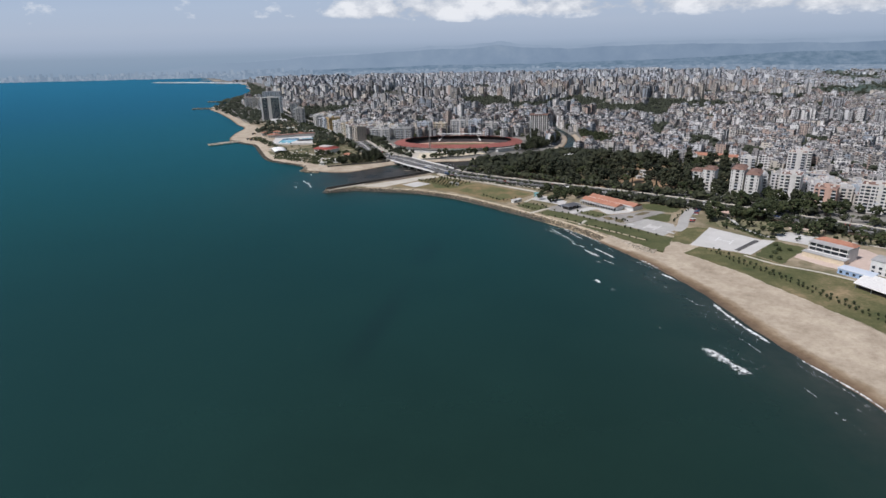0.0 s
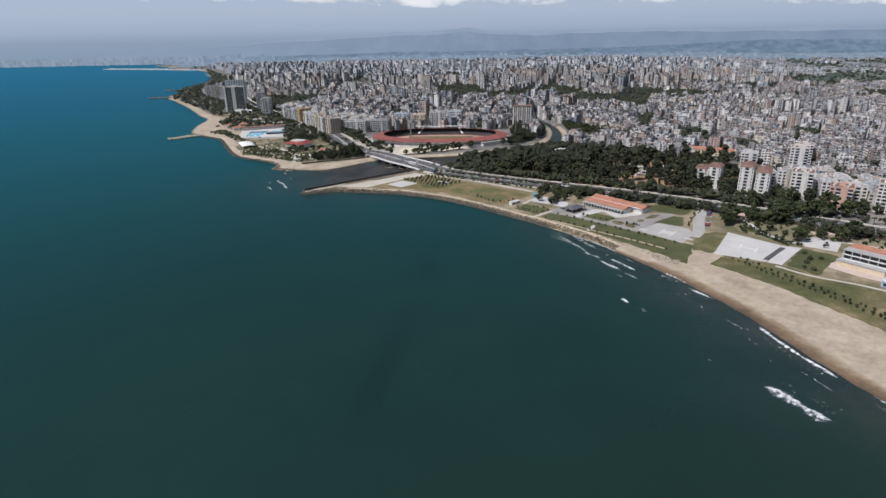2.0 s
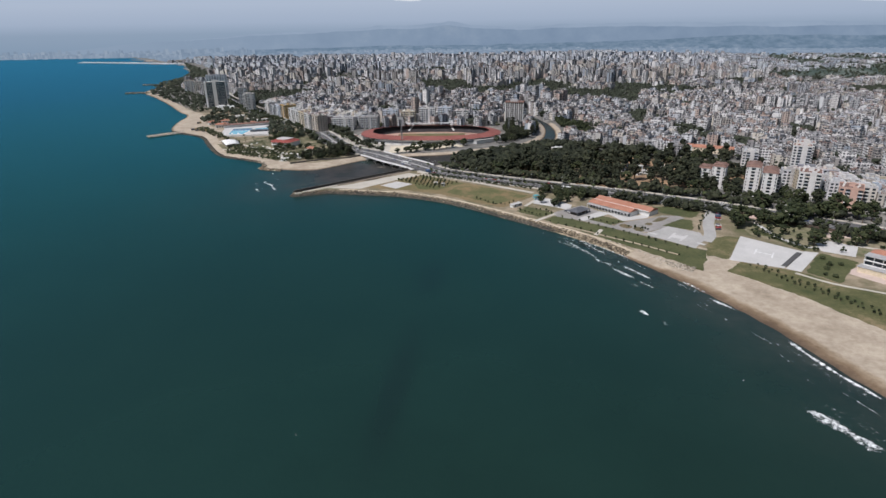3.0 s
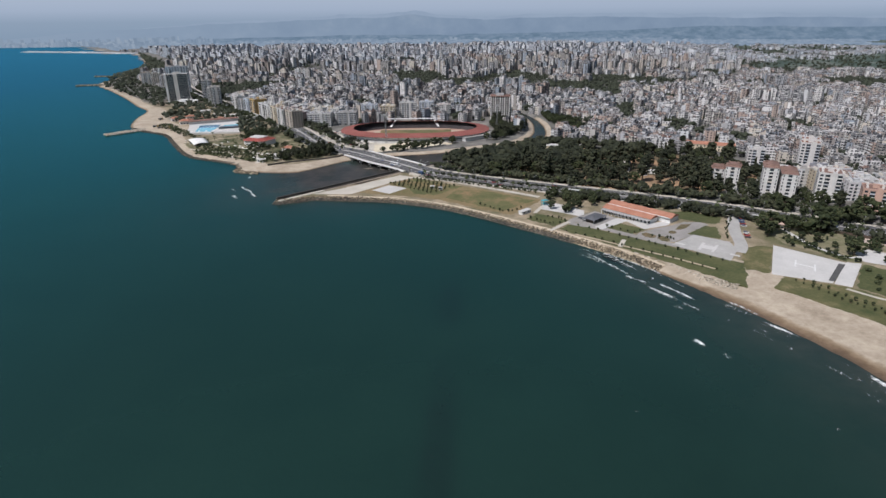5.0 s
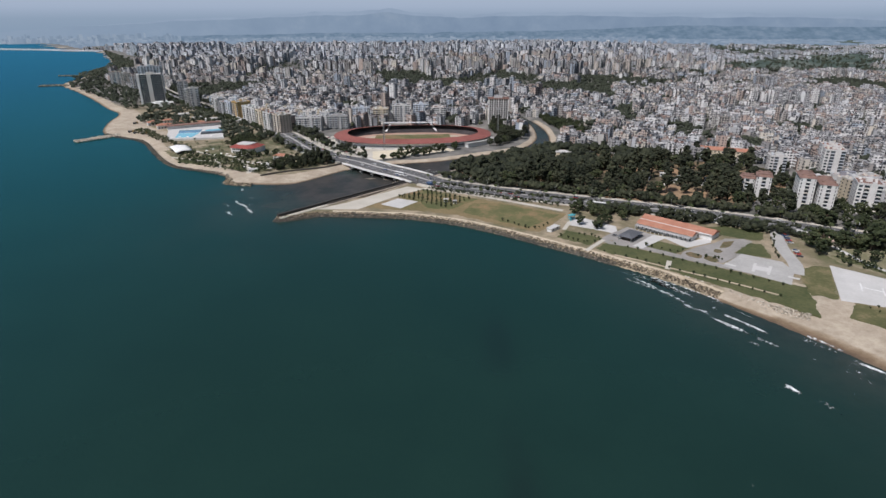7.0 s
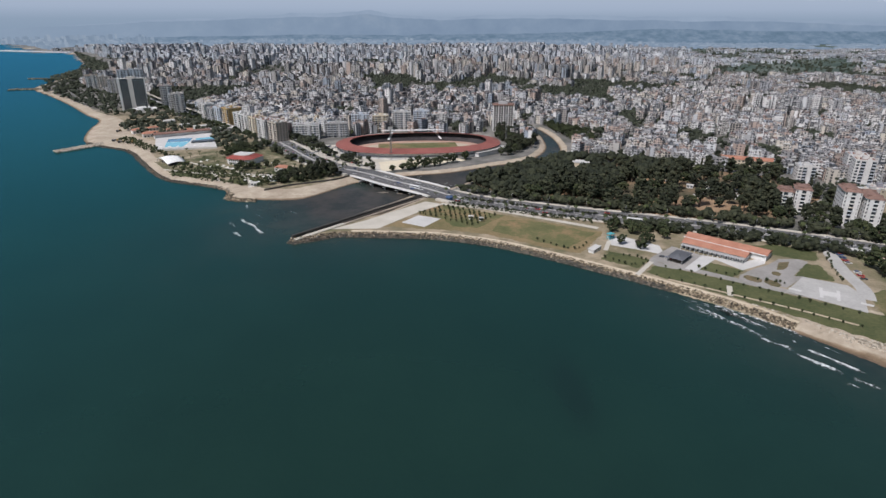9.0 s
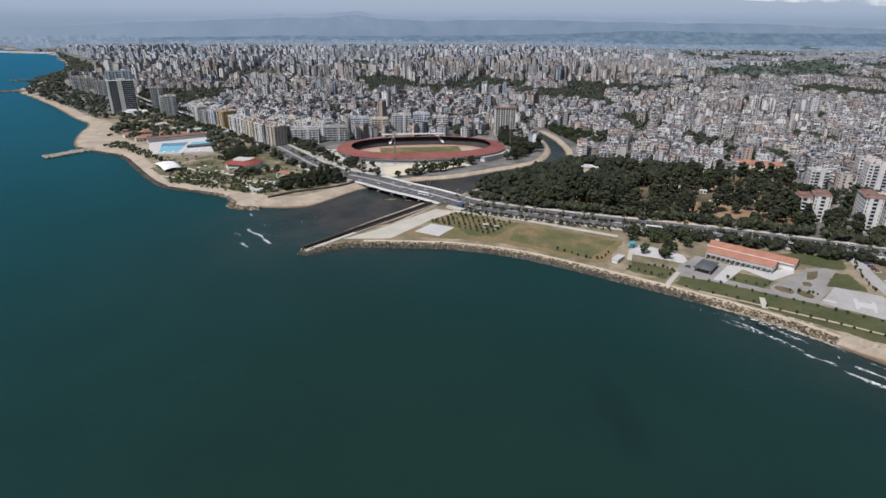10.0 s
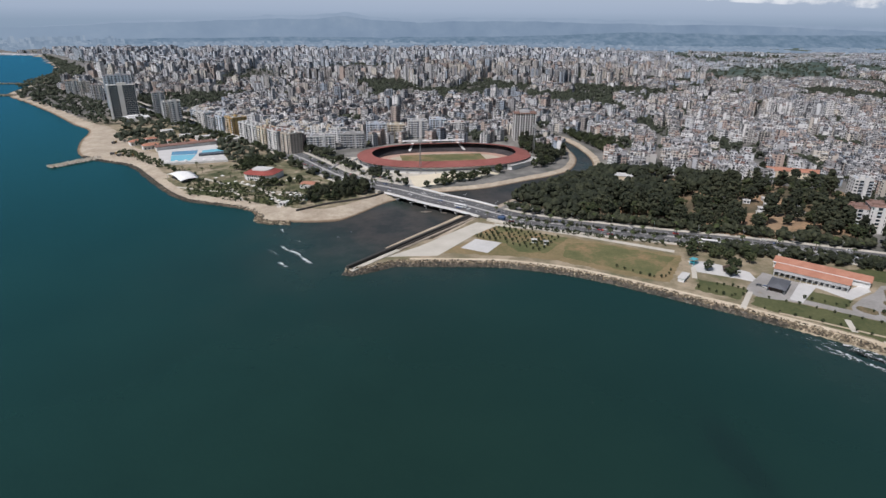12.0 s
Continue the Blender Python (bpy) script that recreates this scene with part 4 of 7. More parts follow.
for k, pts in enumerate(([(173, 470), (184, 481.5), (185.4, 480.2), (174.4, 468.7)], [(179, 463.8), (190.6, 475.0), (192, 473.8), (180.3, 462.6)], [(176.5, 472.5), (181.6, 477.8), (187.8, 471.6), (182.7, 466.4)])):
    sheet("apron_marking", pts, 0.16 + 0.01 * k, WHITE_PAVING, "white painted marking on the apron", "marking")
for pts in ([(163.5, 484), (165.5, 485.8), (170, 480.5), (168, 478.8)], [(189, 457), (191, 458.8), (195, 453.8), (193, 452.2)]):
    sheet("apron_marking", pts, 0.16, WHITE_PAVING, "white painted bar on the apron", "marking")
sheet("lawn", [(126, 525), (143, 507), (157.5, 514.5), (143, 534)], 0.10, LAWN, "green lawn in front of the hall", "lawn")
sheet("lawn", [(190, 553), (200, 530), (217, 516), (232, 529), (214, 549)], 0.08, LAWN, "green lawn edged with young trees", "lawn")
sheet("lawn", [(184, 499.5), (202, 485), (213.5, 510), (207, 514)], 0.14, LAWN, "green lawn beside the apron", "lawn")
bed_soil = mottled("bed_soil", (0.07, 0.075, 0.035), (0.19, 0.14, 0.085), 0.2, 0.8)
for pts in ([(149, 506), (151, 508), (154.5, 508), (157.5, 503), (158, 499.5), (155, 496.5), (151.5, 496.5), (149, 501)], [(156.5, 496), (159, 499), (162.5, 499), (164.5, 494), (164, 490), (160, 488), (157, 491)], [(170.5, 504), (172, 507), (175, 508.5), (177.5, 507), (176.5, 503.5), (173, 501.5)], [(179, 510.5), (190, 520), (198, 519.5), (190, 512.5), (184, 509.5)]):
    sheet("flower_bed", pts, 0.22, bed_soil, "brown planted bed with a kerb", "bed")
bm = bmesh.new()
ribbon(bm, spline([(198, 460), (209, 473), (222, 499), (241, 528), (252, 538)], 5), -4.4, 4.4, G + 0.10, 0.5)
structure("service_road", bm, CONCRETE, "pale grey access road with parked cars", "road")
sheet("verge", [(190, 444), (184, 432), (195, 425), (229, 465), (220, 468), (204, 467)], 0.05, BEACH_LAWN, "brown dry verge beside the apron", "verge")
sheet("helipad", [(195, 423), (222, 404), (255, 430), (230, 467)], 0.14, WHITE_PAVING, "large white concrete pad", "pad")
pad_c, pad_1, pad_2 = np.array((225.5, 431.0)), np.array((0.62, -0.78)), np.array((0.65, 0.76))
for k, (a0, a1, b0, b1) in enumerate(((-6.2, -5.2, -6, 6), (5.2, 6.2, -6, 6), (-5.2, 5.2, -0.6, 0.6))):
    pts = [tuple(pad_c + pad_1 * a + pad_2 * b_) for a, b_ in ((a0, b0), (a1, b0), (a1, b1), (a0, b1))]
    sheet("pad_marking", pts, 0.16 + 0.01 * k, plain("pad_paint", (0.68, 0.68, 0.67), 0.7), "faint white letter bar on the pad", "marking")
sheet("pad_ramp", [(222.5, 408), (225, 406), (251.5, 427), (249, 429.5)], 0.5, plain("dark_ramp", (0.09, 0.09, 0.09), 0.9), "dark grey ramp wall beside the pad", "wall")
sheet("pad_apron", [(222.5, 403.5), (229, 397), (264, 427), (256, 431)], 0.12, WHITE_PAVING, "pale paved yard beside the pad", "paving")
sheet("garden", [(231, 396), (242, 378), (278, 408), (264, 426)], 0.16, LAWN, "green garden plot with hedge", "garden")
bm = bmesh.new()
ribbon(bm, spline([(224, 396), (236, 377), (258, 358), (278, 330), (284, 300)], 6), -1.2, 1.2, G + 0.12, 0.5)
structure("shore_path", bm, PALE_PAVING, "pale path behind the beach lawn", "path")
sheet("beach_lawn", [(183, 405), (200, 419), (221, 402), (231, 393), (242, 374), (262, 355), (280, 326), (290, 250), (300, 120), (262, 110), (246, 230), (237, 272), (224, 306), (206, 360)], 0.05, BEACH_LAWN, "green lawn strip above the beach", "lawn")
sheet("terrace", [(256, 392), (266, 372), (276, 360), (300, 352), (320, 380), (318, 402), (300, 414), (280, 405)], 0.07, mottled("pink_paving", (0.46, 0.36, 0.31), (0.58, 0.48, 0.42), 0.06, 0.6), "pinkish paved terrace", "terrace")
sheet("verge", [(240, 470), (262, 425), (300, 420), (350, 380), (395, 350), (330, 460), (262, 530), (250, 520)], 0.03, mottled("park_ground", (0.09, 0.11, 0.045), (0.30, 0.25, 0.18), 0.03, 0.3), "patchy planted ground behind the pad", "garden")
bm = bmesh.new()
ribbon(bm, spline([(263, 516), (259.6, 488), (256.5, 463), (263.3, 439), (274, 437)], 6), -1.7, 1.7, G + 0.11, 0.4)
structure("shore_path", bm, WHITE_PAVING, "curving white garden path", "path")
sheet("plaza", [(275, 444), (288, 449), (300, 434), (283, 416), (268, 430)], 0.12, WHITE_PAVING, "white paved garden plaza with palms", "plaza")
sheet("terrace", [(303, 483), (328, 484), (341, 463), (326, 447), (293, 455)], 0.09, bpy.data.materials["pink_paving"], "pinkish bare terrace in the garden", "terrace")
sheet("hedge_bed", [(245, 480), (252, 479), (265, 440), (257, 430)], 0.10, LAWN, "dark green planted strip behind the pad", "garden")
pick_w = avenue[:, 1] < 540
bm = bmesh.new()
ribbon(bm, avenue[pick_w], 19.4, 20.2, G + 2.2, 2.6)
structure("boundary_wall", bm, plain("brown_wall", (0.085, 0.065, 0.052), 0.9), "dark brown boundary wall below the avenue", "wall")
bm = bmesh.new()
ribbon(bm, spline([(300, 436), (318, 420), (345, 395)], 6), -1.8, 1.8, G + 0.09, 0.4)
structure("shore_path", bm, PALE_PAVING, "curving pale garden path", "path")
sheet("training_ground", [(-36, 838), (20, 849), (70, 868), (54, 902), (8, 888), (-32, 884)], 0.06, mottled("pale_sand", (0.55, 0.49, 0.37), (0.66, 0.60, 0.47), 0.05, 0.5), "pale sand training ground", "ground")
sheet("plaza", [(-92, 906), (-62, 846), (-32, 842), (-24, 880), (8, 886), (-60, 990), (-110, 1010), (-128, 960)], 0.04, PALE_PAVING, "pale plaza with parked cars", "plaza")
sheet("bare_soil", [(183, 638), (194, 617), (215, 622), (258, 640), (256, 662), (226, 676), (205, 660)], 0.05, SOIL, "orange bare ground under the trees", "soil")
sheet("park_floor", [tuple(p) for p in PARK.tolist()], 0.03, patchy("park_floor", [(0.36, (0.05, 0.052, 0.03)), (0.5, (0.12, 0.095, 0.06)), (0.6, (0.34, 0.22, 0.13))], 0.02), "shaded brown park floor", "ground", 0.3)
sheet("garden", [(-256, 882), (-224, 858), (-176, 812), (-154, 803), (-92, 819), (-78, 836), (-110, 906), (-165, 1010), (-215, 1005), (-262, 965), (-285, 945)], 0.03, patchy("west_garden", [(0.38, (0.05, 0.062, 0.026)), (0.5, (0.14, 0.13, 0.075)), (0.62, (0.36, 0.30, 0.22))], 0.05), "patchy garden ground with paths", "garden", 0.3)
for pts in ([(-258, 880), (-228, 856), (-205, 862), (-238, 898)], [(-240, 905), (-215, 885), (-200, 900), (-222, 922)], [(-196, 838), (-180, 815), (-158, 822), (-172, 850)]):
    sheet("lawn", pts, 0.08, LAWN, "small green garden lawn", "lawn")
for a in ([(-268, 905), (-232, 880), (-205, 872), (-178, 862), (-150, 850)], [(-246, 935), (-226, 908), (-212, 872), (-205, 838)], [(-208, 905), (-190, 880), (-176, 840), (-172, 806)]):
    bm = bmesh.new()
    ribbon(bm, spline(a, 5), -1.8, 1.8, G + 0.11, 0.4)
    structure("garden_path", bm, PALE_PAVING, "winding pale garden path", "path")

# jetty: a concrete wall on the river side with a walk behind it
jetty = tagged(new("jetty"), "long concrete jetty wall with a dark inner face", "jetty")
bm = bmesh.new()
beam(bm, (-133.4, 650.2, 1.9), (-8.4, 738.2, 1.9), 2.6, 5.6)
part("wall", bm, plain("stained_wall", (0.045, 0.042, 0.038), 0.85), jetty, "dark stained river wall")
bm = bmesh.new()
beam(bm, (-131.4, 647.2, 1.5), (-92.0, 674.9, 1.5), 3.8, 2.2)
part("walkway", bm, PALE_PAVING, jetty, "pale paved walk at the tip")
bm = bmesh.new()
beam(bm, (-92.0, 674.9, 1.5), (-6.4, 735.0, 1.5), 3.6, 2.2)
part("walkway", bm, mottled("worn_walkway", (0.22, 0.185, 0.15), (0.36, 0.315, 0.26), 0.2, 1.0), jetty)
bm = bmesh.new()
beam(bm, (-92, 676.5, 2.3), (-9, 735.0, 2.3), 1.4, 2.6)
part("fence_wall", bm, plain("dark_fence", (0.06, 0.055, 0.05), 0.8), jetty, "dark railing wall")
tagged(structure("river_wall", (lambda b2: (ribbon(b2, spline([(-158, 791), (-129, 804), (-92, 813), (-71, 826)], 6), -0.6, 0.6, G + 1.6, 3.0), b2)[1])(bmesh.new()), plain("dark_wall", (0.07, 0.065, 0.06), 0.85), "dark boundary wall above the sand bank", "wall"))

bm = bmesh.new()
ribbon(bm, spline([(-96, 683), (-70, 702), (-40, 723), (-16, 741)], 4), -5.5, 0.5, np.linspace(0.25, 0.9, len(spline([(-96, 683), (-70, 702), (-40, 723), (-16, 741)], 4))), 1.5)
structure("river_beach", bm, SAND, "narrow strip of pale sand inside the jetty", "beach")
for pts in ([(-52, 766), (-46, 762), (-40, 764), (-45, 768)], [(-34, 758), (-29, 755), (-27, 757), (-31, 760)], [(-24, 752), (-20, 748), (-18, 750)]):
    bm = bmesh.new()
    slab(bm, ragged(pts, 1.5, 1.0), -0.8, 0.05)
    structure("sand_bar", bm, mottled("wet_sand", (0.12, 0.10, 0.08), (0.22, 0.19, 0.155)), "low wet sand bar in the river mouth", "beach")

# ---- rocks along the shore ----
ICO = (1 + 5 ** 0.5) / 2
ICO_V = np.array([(-1, ICO, 0), (1, ICO, 0), (-1, -ICO, 0), (1, -ICO, 0), (0, -1, ICO), (0, 1, ICO), (0, -1, -ICO), (0, 1, -ICO), (ICO, 0, -1), (ICO, 0, 1), (-ICO, 0, -1), (-ICO, 0, 1)]) / math.hypot(1, ICO)
ICO_F = np.array([(0, 11, 5), (0, 5, 1), (0, 1, 7), (0, 7, 10), (0, 10, 11), (1, 5, 9), (5, 11, 4), (11, 10, 2), (10, 7, 6), (7, 1, 8), (3, 9, 4), (3, 4, 2), (3, 2, 6), (3, 6, 8), (3, 8, 9), (4, 9, 5), (2, 4, 11), (6, 2, 10), (8, 6, 7), (9, 8, 1)])


def lumps(name, C, S, mat, jitter=0.25, flat=1.0):
    """Many uneven lumps in one mesh, at centres C with radii S."""
    C, S = np.asarray(C, float), np.asarray(S, float)
    k = len(C)
    V = ICO_V[None] * S[:, None, None] * (1 + rng.uniform(-jitter, jitter, (k, 12, 1))) * np.array((1, 1, flat))
    V = V * rng.uniform(0.75, 1.3, (k, 1, 3)) + C[:, None]
    F = (ICO_F[None] + (np.arange(k) * 12)[:, None, None]).reshape(-1, 3)
    me = bpy.data.meshes.new(name)
    me.vertices.add(k * 12)
    me.vertices.foreach_set("co", V.ravel())
    me.loops.add(F.size)
    me.loops.foreach_set("vertex_index", F.ravel())
    me.polygons.add(len(F))
    me.polygons.foreach_set("loop_start", np.arange(0, F.size, 3))
    me.polygons.foreach_set("use_smooth", np.zeros(len(F), bool))
    me.update(calc_edges=True)
    if mat is not None:
        me.materials.append(mat)
    return me


def island_mottle(name, stops, rough=0.85, scale=0.9):
    m, n, l, b = material(name, rough)
    isl = n.new("ShaderNodeNewGeometry").outputs["Random Per Island"]
    c = ramp(n, l, isl, stops)
    g = ramp(n, l, noise_tex(n, l, coords(n, l), scale, 4), [(0.3, (0.65, 0.65, 0.65)), (0.7, (1.1, 1.1, 1.1))])
    l.new(mix(n, l, 1.0, c, g, "MULTIPLY"), b.inputs["Base Color"])
    return m


ROCKS = island_mottle("shore_rocks", [(0.0, (0.04, 0.034, 0.026)), (0.42, (0.12, 0.095, 0.066)), (0.78, (0.27, 0.215, 0.145)), (1.0, (0.50, 0.42, 0.31))])
PALE_ROCKS = island_mottle("pale_rocks", [(0.0, (0.20, 0.17, 0.13)), (0.4, (0.36, 0.32, 0.26)), (1.0, (0.54, 0.49, 0.41))])
HARBOUR_ROCKS = island_mottle("harbour_rocks", [(0.0, (0.36, 0.38, 0.40)), (1.0, (0.62, 0.63, 0.64))])
WET_ROCKS = island_mottle("wet_rocks", [(0.0, (0.025, 0.024, 0.02)), (0.6, (0.07, 0.06, 0.045)), (1.0, (0.16, 0.13, 0.10))], 0.5)


def rock_bank(name, line, lo, hi, zlo, zhi, per_m, mat, size, label):
    line = np.asarray(line, float)
    L = np.hypot(*np.diff(line[:, :2], axis=0).T)
    k = int(L.sum() * per_m)
    s = rng.uniform(0, 1, k)
    cum = np.concatenate([[0], np.cumsum(L)]) / L.sum()
    px, py = np.interp(s, cum, line[:, 0]), np.interp(s, cum, line[:, 1])
    j = np.clip(np.searchsorted(cum, s) - 1, 0, len(L) - 1)
    t = (line[j + 1, :2] - line[j, :2]) / L[j][:, None]
    u = rng.uniform(0, 1, k)
    d = lo + (hi - lo) * u
    C = np.stack([px + d * t[:, 1], py - d * t[:, 0], zlo + (zhi - zlo) * u + rng.uniform(-0.3, 0.3, k)], 1)
    ob = new(name, lumps(name, C, rng.uniform(*size, k), mat, 0.3, 0.75))
    return tagged(ob, label, "rocks", kind="stuff")


east = np.vstack([[(-137, 648), (-132, 644), (-117, 647)], shore_b[:i_b + 5]])
rock_bank("rock_bank", east, -0.6, -5.2, 0.2, 2.4, 14, ROCKS, (0.35, 0.95), "tumbled brown boulders of the shore bank")
rock_bank("rock_bank", east[:i_b + 1], 0.9, -2.8, -0.4, 1.0, 9, WET_ROCKS, (0.5, 1.5), "dark wet boulders at the waterline")
rock_bank("rock_bank", spline([(121, 476), (130, 462), (141, 441), (152, 424), (163, 411)], 4), 3.5, -3.0, 0.7, 2.3, 9, PALE_ROCKS, (0.3, 0.9), "pale rubble between the lawn and the beach")
w0, w1 = int(np.argmin(np.hypot(shore_a[:, 0] + 405, shore_a[:, 1] - 1100))), int(np.argmin(np.hypot(shore_a[:, 0] + 172, shore_a[:, 1] - 770)))
rock_bank("rock_bank", shore_a[w0:w1], 1.2, -4.0, -0.3, 0.9, 5, WET_ROCKS, (0.4, 1.1), "dark boulders at the foot of the headland path")
rock_bank("breakwater", [(-376, 1086), (-398, 1064), (-420, 1044)], -6, 6, 0.6, 1.2, 14, PALE_ROCKS, (0.8, 1.8), "short rubble breakwater")
rock_bank("breakwater", [(-700, 1830), (-735, 1842), (-772, 1834)], -7, 7, 0.6, 1.4, 9, ROCKS, (1, 2.2), "short rubble breakwater off the headland")
rock_bank("breakwater", [(-760, 2110), (-800, 2128), (-835, 2130)], -5, 5, 0.6, 1.2, 8, ROCKS, (1, 2.2), "low rubble breakwater")
rock_bank("breakwater", [(-1170, 3600), (-1500, 3820), (-1925, 4040)], -26, 26, 0.8, 3.0, 2.2, HARBOUR_ROCKS, (2.0, 5.0), "long pale harbour breakwater")
rock_bank("rock_bank", [(-190, 800), (-192, 780), (-182, 770), (-165, 765)], 3.0, -4.0, -0.3, 0.9, 12, ROCKS, (0.5, 1.1), "pale rubble at the river mouth point")

# ---- foam of small breakers ----
def foam_material():
    m, n, l, b = material("sea_foam", 0.8)
    b.inputs["Base Color"].default_value = (0.82, 0.85, 0.85, 1)
    tr = n.new("ShaderNodeBsdfTransparent")
    mx = n.new("ShaderNodeMixShader")
    v = coords(n, l)
    att = n.new("ShaderNodeAttribute")
    att.attribute_name = "froth"
    f = maths(n, l, "ADD", att.outputs["Fac"], maths(n, l, "MULTIPLY", maths(n, l, "SUBTRACT", noise_tex(n, l, v, 0.45, 8, 0.75), 0.5), 2.6))
    l.new(ramp(n, l, f, [(0.50, (0, 0, 0)), (0.72, (0.35, 0.35, 0.35)), (1.05, (0.92, 0.92, 0.92))]), mx.inputs[0])
    l.new(tr.outputs[0], mx.inputs[1])
    l.new(b.outputs[0], mx.inputs[2])
    l.new(mx.outputs[0], n["Material Output"].inputs["Surface"])
    return m


SEA_FOAM = foam_material()


def breaker(line, width, strength, label="white foam of a small breaking wave"):
    line = spline(line, 2.0)
    k = len(line)
    me = bpy.data.meshes.new("breaker")
    prof = ((-0.5, 0.0, 0.02), (-0.2, 1.0, 0.22), (0.1, 0.8, 0.10), (0.5, 0.0, 0.03))
    V, A = [], []
    for o, a_, h in prof:
        w_ = width * (0.6 + 0.8 * np.abs(np.sin(np.arange(k) * 0.37 + width)))
        q = line + (offset(line, 1.0) - line) * (o * w_)[:, None]
        V.append(np.column_stack([q, np.full(k, h)]))
        A.append(a_ * strength * np.minimum(1, np.minimum(np.arange(k), np.arange(k)[::-1]) / 3.0))
    V, A = np.vstack(V), np.concatenate(A)
    F = [(r * k + j, r * k + j + 1, (r + 1) * k + j + 1, (r + 1) * k + j) for r in range(3) for j in range(k - 1)]
    me.from_pydata(V.tolist(), [], F)
    me.attributes.new("froth", "FLOAT", "POINT").data.foreach_set("value", A.astype(np.float32))
    me.materials.append(SEA_FOAM)
    return tagged(new("breaker", me), label, "foam", kind="stuff")


i_c = int(np.argmin(np.hypot(shore_b[:, 0] - 122, shore_b[:, 1] - 452)))
swash = np.random.default_rng(5)
k0 = i_c - 4
while k0 < i_c + 44:
    L = int(swash.integers(4, 9))
    seg = offset(shore_b[k0:k0 + L:1], 0.0)
    seg = seg + (offset(seg, 1.0) - seg) * (swash.uniform(-0.6, 2.6) + 1.2 * np.sin(np.linspace(0, 3.1, len(seg)) + swash.uniform(0, 3)))[:, None]
    breaker(seg.tolist(), swash.uniform(2.2, 4.2), swash.uniform(0.70, 0.98), "white swash line on the beach")
    if swash.random() < 0.5:
        breaker((seg + (offset(seg, 1.0) - seg) * 5.0).tolist(), swash.uniform(5, 9), 0.40, "thin foam drifting behind the swash")
    k0 += L + int(swash.integers(-1, 4))
breaker(offset(shore_b[6:30:3], 1.5).tolist(), 1.8, 0.34, "thin white wash against the rocks")
breaker(offset(shore_b[28:i_c:2], 2.0).tolist(), 2.8, 0.62, "thin white wash against the rocks")
breaker(offset(shore_a[w0:w1:3], 1.5).tolist(), 2.0, 0.22, "thin white wash against the rocks")
for pts, w_, s_ in (([(88, 487), (97, 470), (106, 455)], 4, 0.55), ([(98, 489), (107, 472), (115, 458)], 3.5, 0.5), ([(103, 445), (109, 436), (116, 425)], 4, 0.7), ([(117, 440), (123, 429)], 3, 0.6),
                    ([(118, 405), (123, 396), (126, 386)], 4, 0.6), ([(128, 418), (134, 404)], 3, 0.5), ([(128, 352), (131, 343)], 4, 0.6), ([(142, 372), (148, 356)], 2.5, 0.45), ([(134, 268), (140, 252), (146, 234)], 8, 0.8), ([(150, 226), (153, 219)], 5, 0.8), ([(110, 350), (112, 340)], 4, 0.8), ([(118, 292), (124, 284)], 4, 0.5),
                    ([(152, 330), (157, 312)], 2.5, 0.45), ([(-176, 716), (-171, 704), (-164, 694), (-160, 681), (-154, 669)], 3.6, 0.85), ([(-180, 685), (-175, 675), (-171, 667)], 4, 0.85), ([(-140, 730), (-132, 722), (-126, 712)], 2.2, 0.45), ([(-128, 742), (-120, 732), (-116, 722)], 2.0, 0.4), ([(-112, 738), (-106, 730)], 2.0, 0.4), ([(-188, 742), (-183, 735)], 3, 0.6), ([(-176, 758), (-172, 748), (-174, 738)], 3, 0.65), ([(-152, 722), (-144, 712)], 2.5, 0.5)):
    breaker(pts, w_ * 1.1, min(0.85, s_ * 1.05))
    q = np.array(pts, float)
    breaker((offset(q, -w_) if len(q) > 2 else q + np.array((-2.0, 2.0))).tolist(), w_ * 2.6, 0.42 * s_, "faint foam trailing behind a breaker")

specks = np.random.default_rng(21)


def surf(lo_, hi_, near, far, count, label):
    """Many short broken streaks of foam lying along the shore, in one mesh."""
    V, F, A = [], [], []
    for _ in range(count):
        k0, L = specks.integers(lo_, hi_), int(specks.integers(2, 5))
        line = spline(offset(shore_b[k0:k0 + L], near + (far - near) * specks.random() ** 1.4), 1.6)
        line = line[int(specks.integers(0, 4)):]
        k, w_, s_ = len(line), specks.uniform(0.8, 2.2), specks.uniform(0.42, 0.70)
        if k < 4:
            continue
        wig = np.cumsum(specks.normal(0, 0.22, k))
        for o, a_, h in ((-0.5, 0.0, 0.02), (-0.1, 1.0, 0.12), (0.5, 0.0, 0.03)):
            q = line + (offset(line, 1.0) - line) * (o * w_ + wig)[:, None]
            A.append(a_ * s_ * np.minimum(1, np.minimum(np.arange(k), np.arange(k)[::-1]) / 3.0))
            V.append(np.column_stack([q, np.full(k, h)]))
        b0 = sum(len(v_) for v_ in V) - 3 * k
        F += [(b0 + r * k + j, b0 + r * k + j + 1, b0 + (r + 1) * k + j + 1, b0 + (r + 1) * k + j) for r in range(2) for j in range(k - 1)]
    me = bpy.data.meshes.new("surf")
    me.from_pydata(np.vstack(V).tolist(), [], F)
    me.attributes.new("froth", "FLOAT", "POINT").data.foreach_set("value", np.concatenate(A).astype(np.float32))
    me.materials.append(SEA_FOAM)
    return tagged(new("surf", me), label, "foam", kind="stuff")


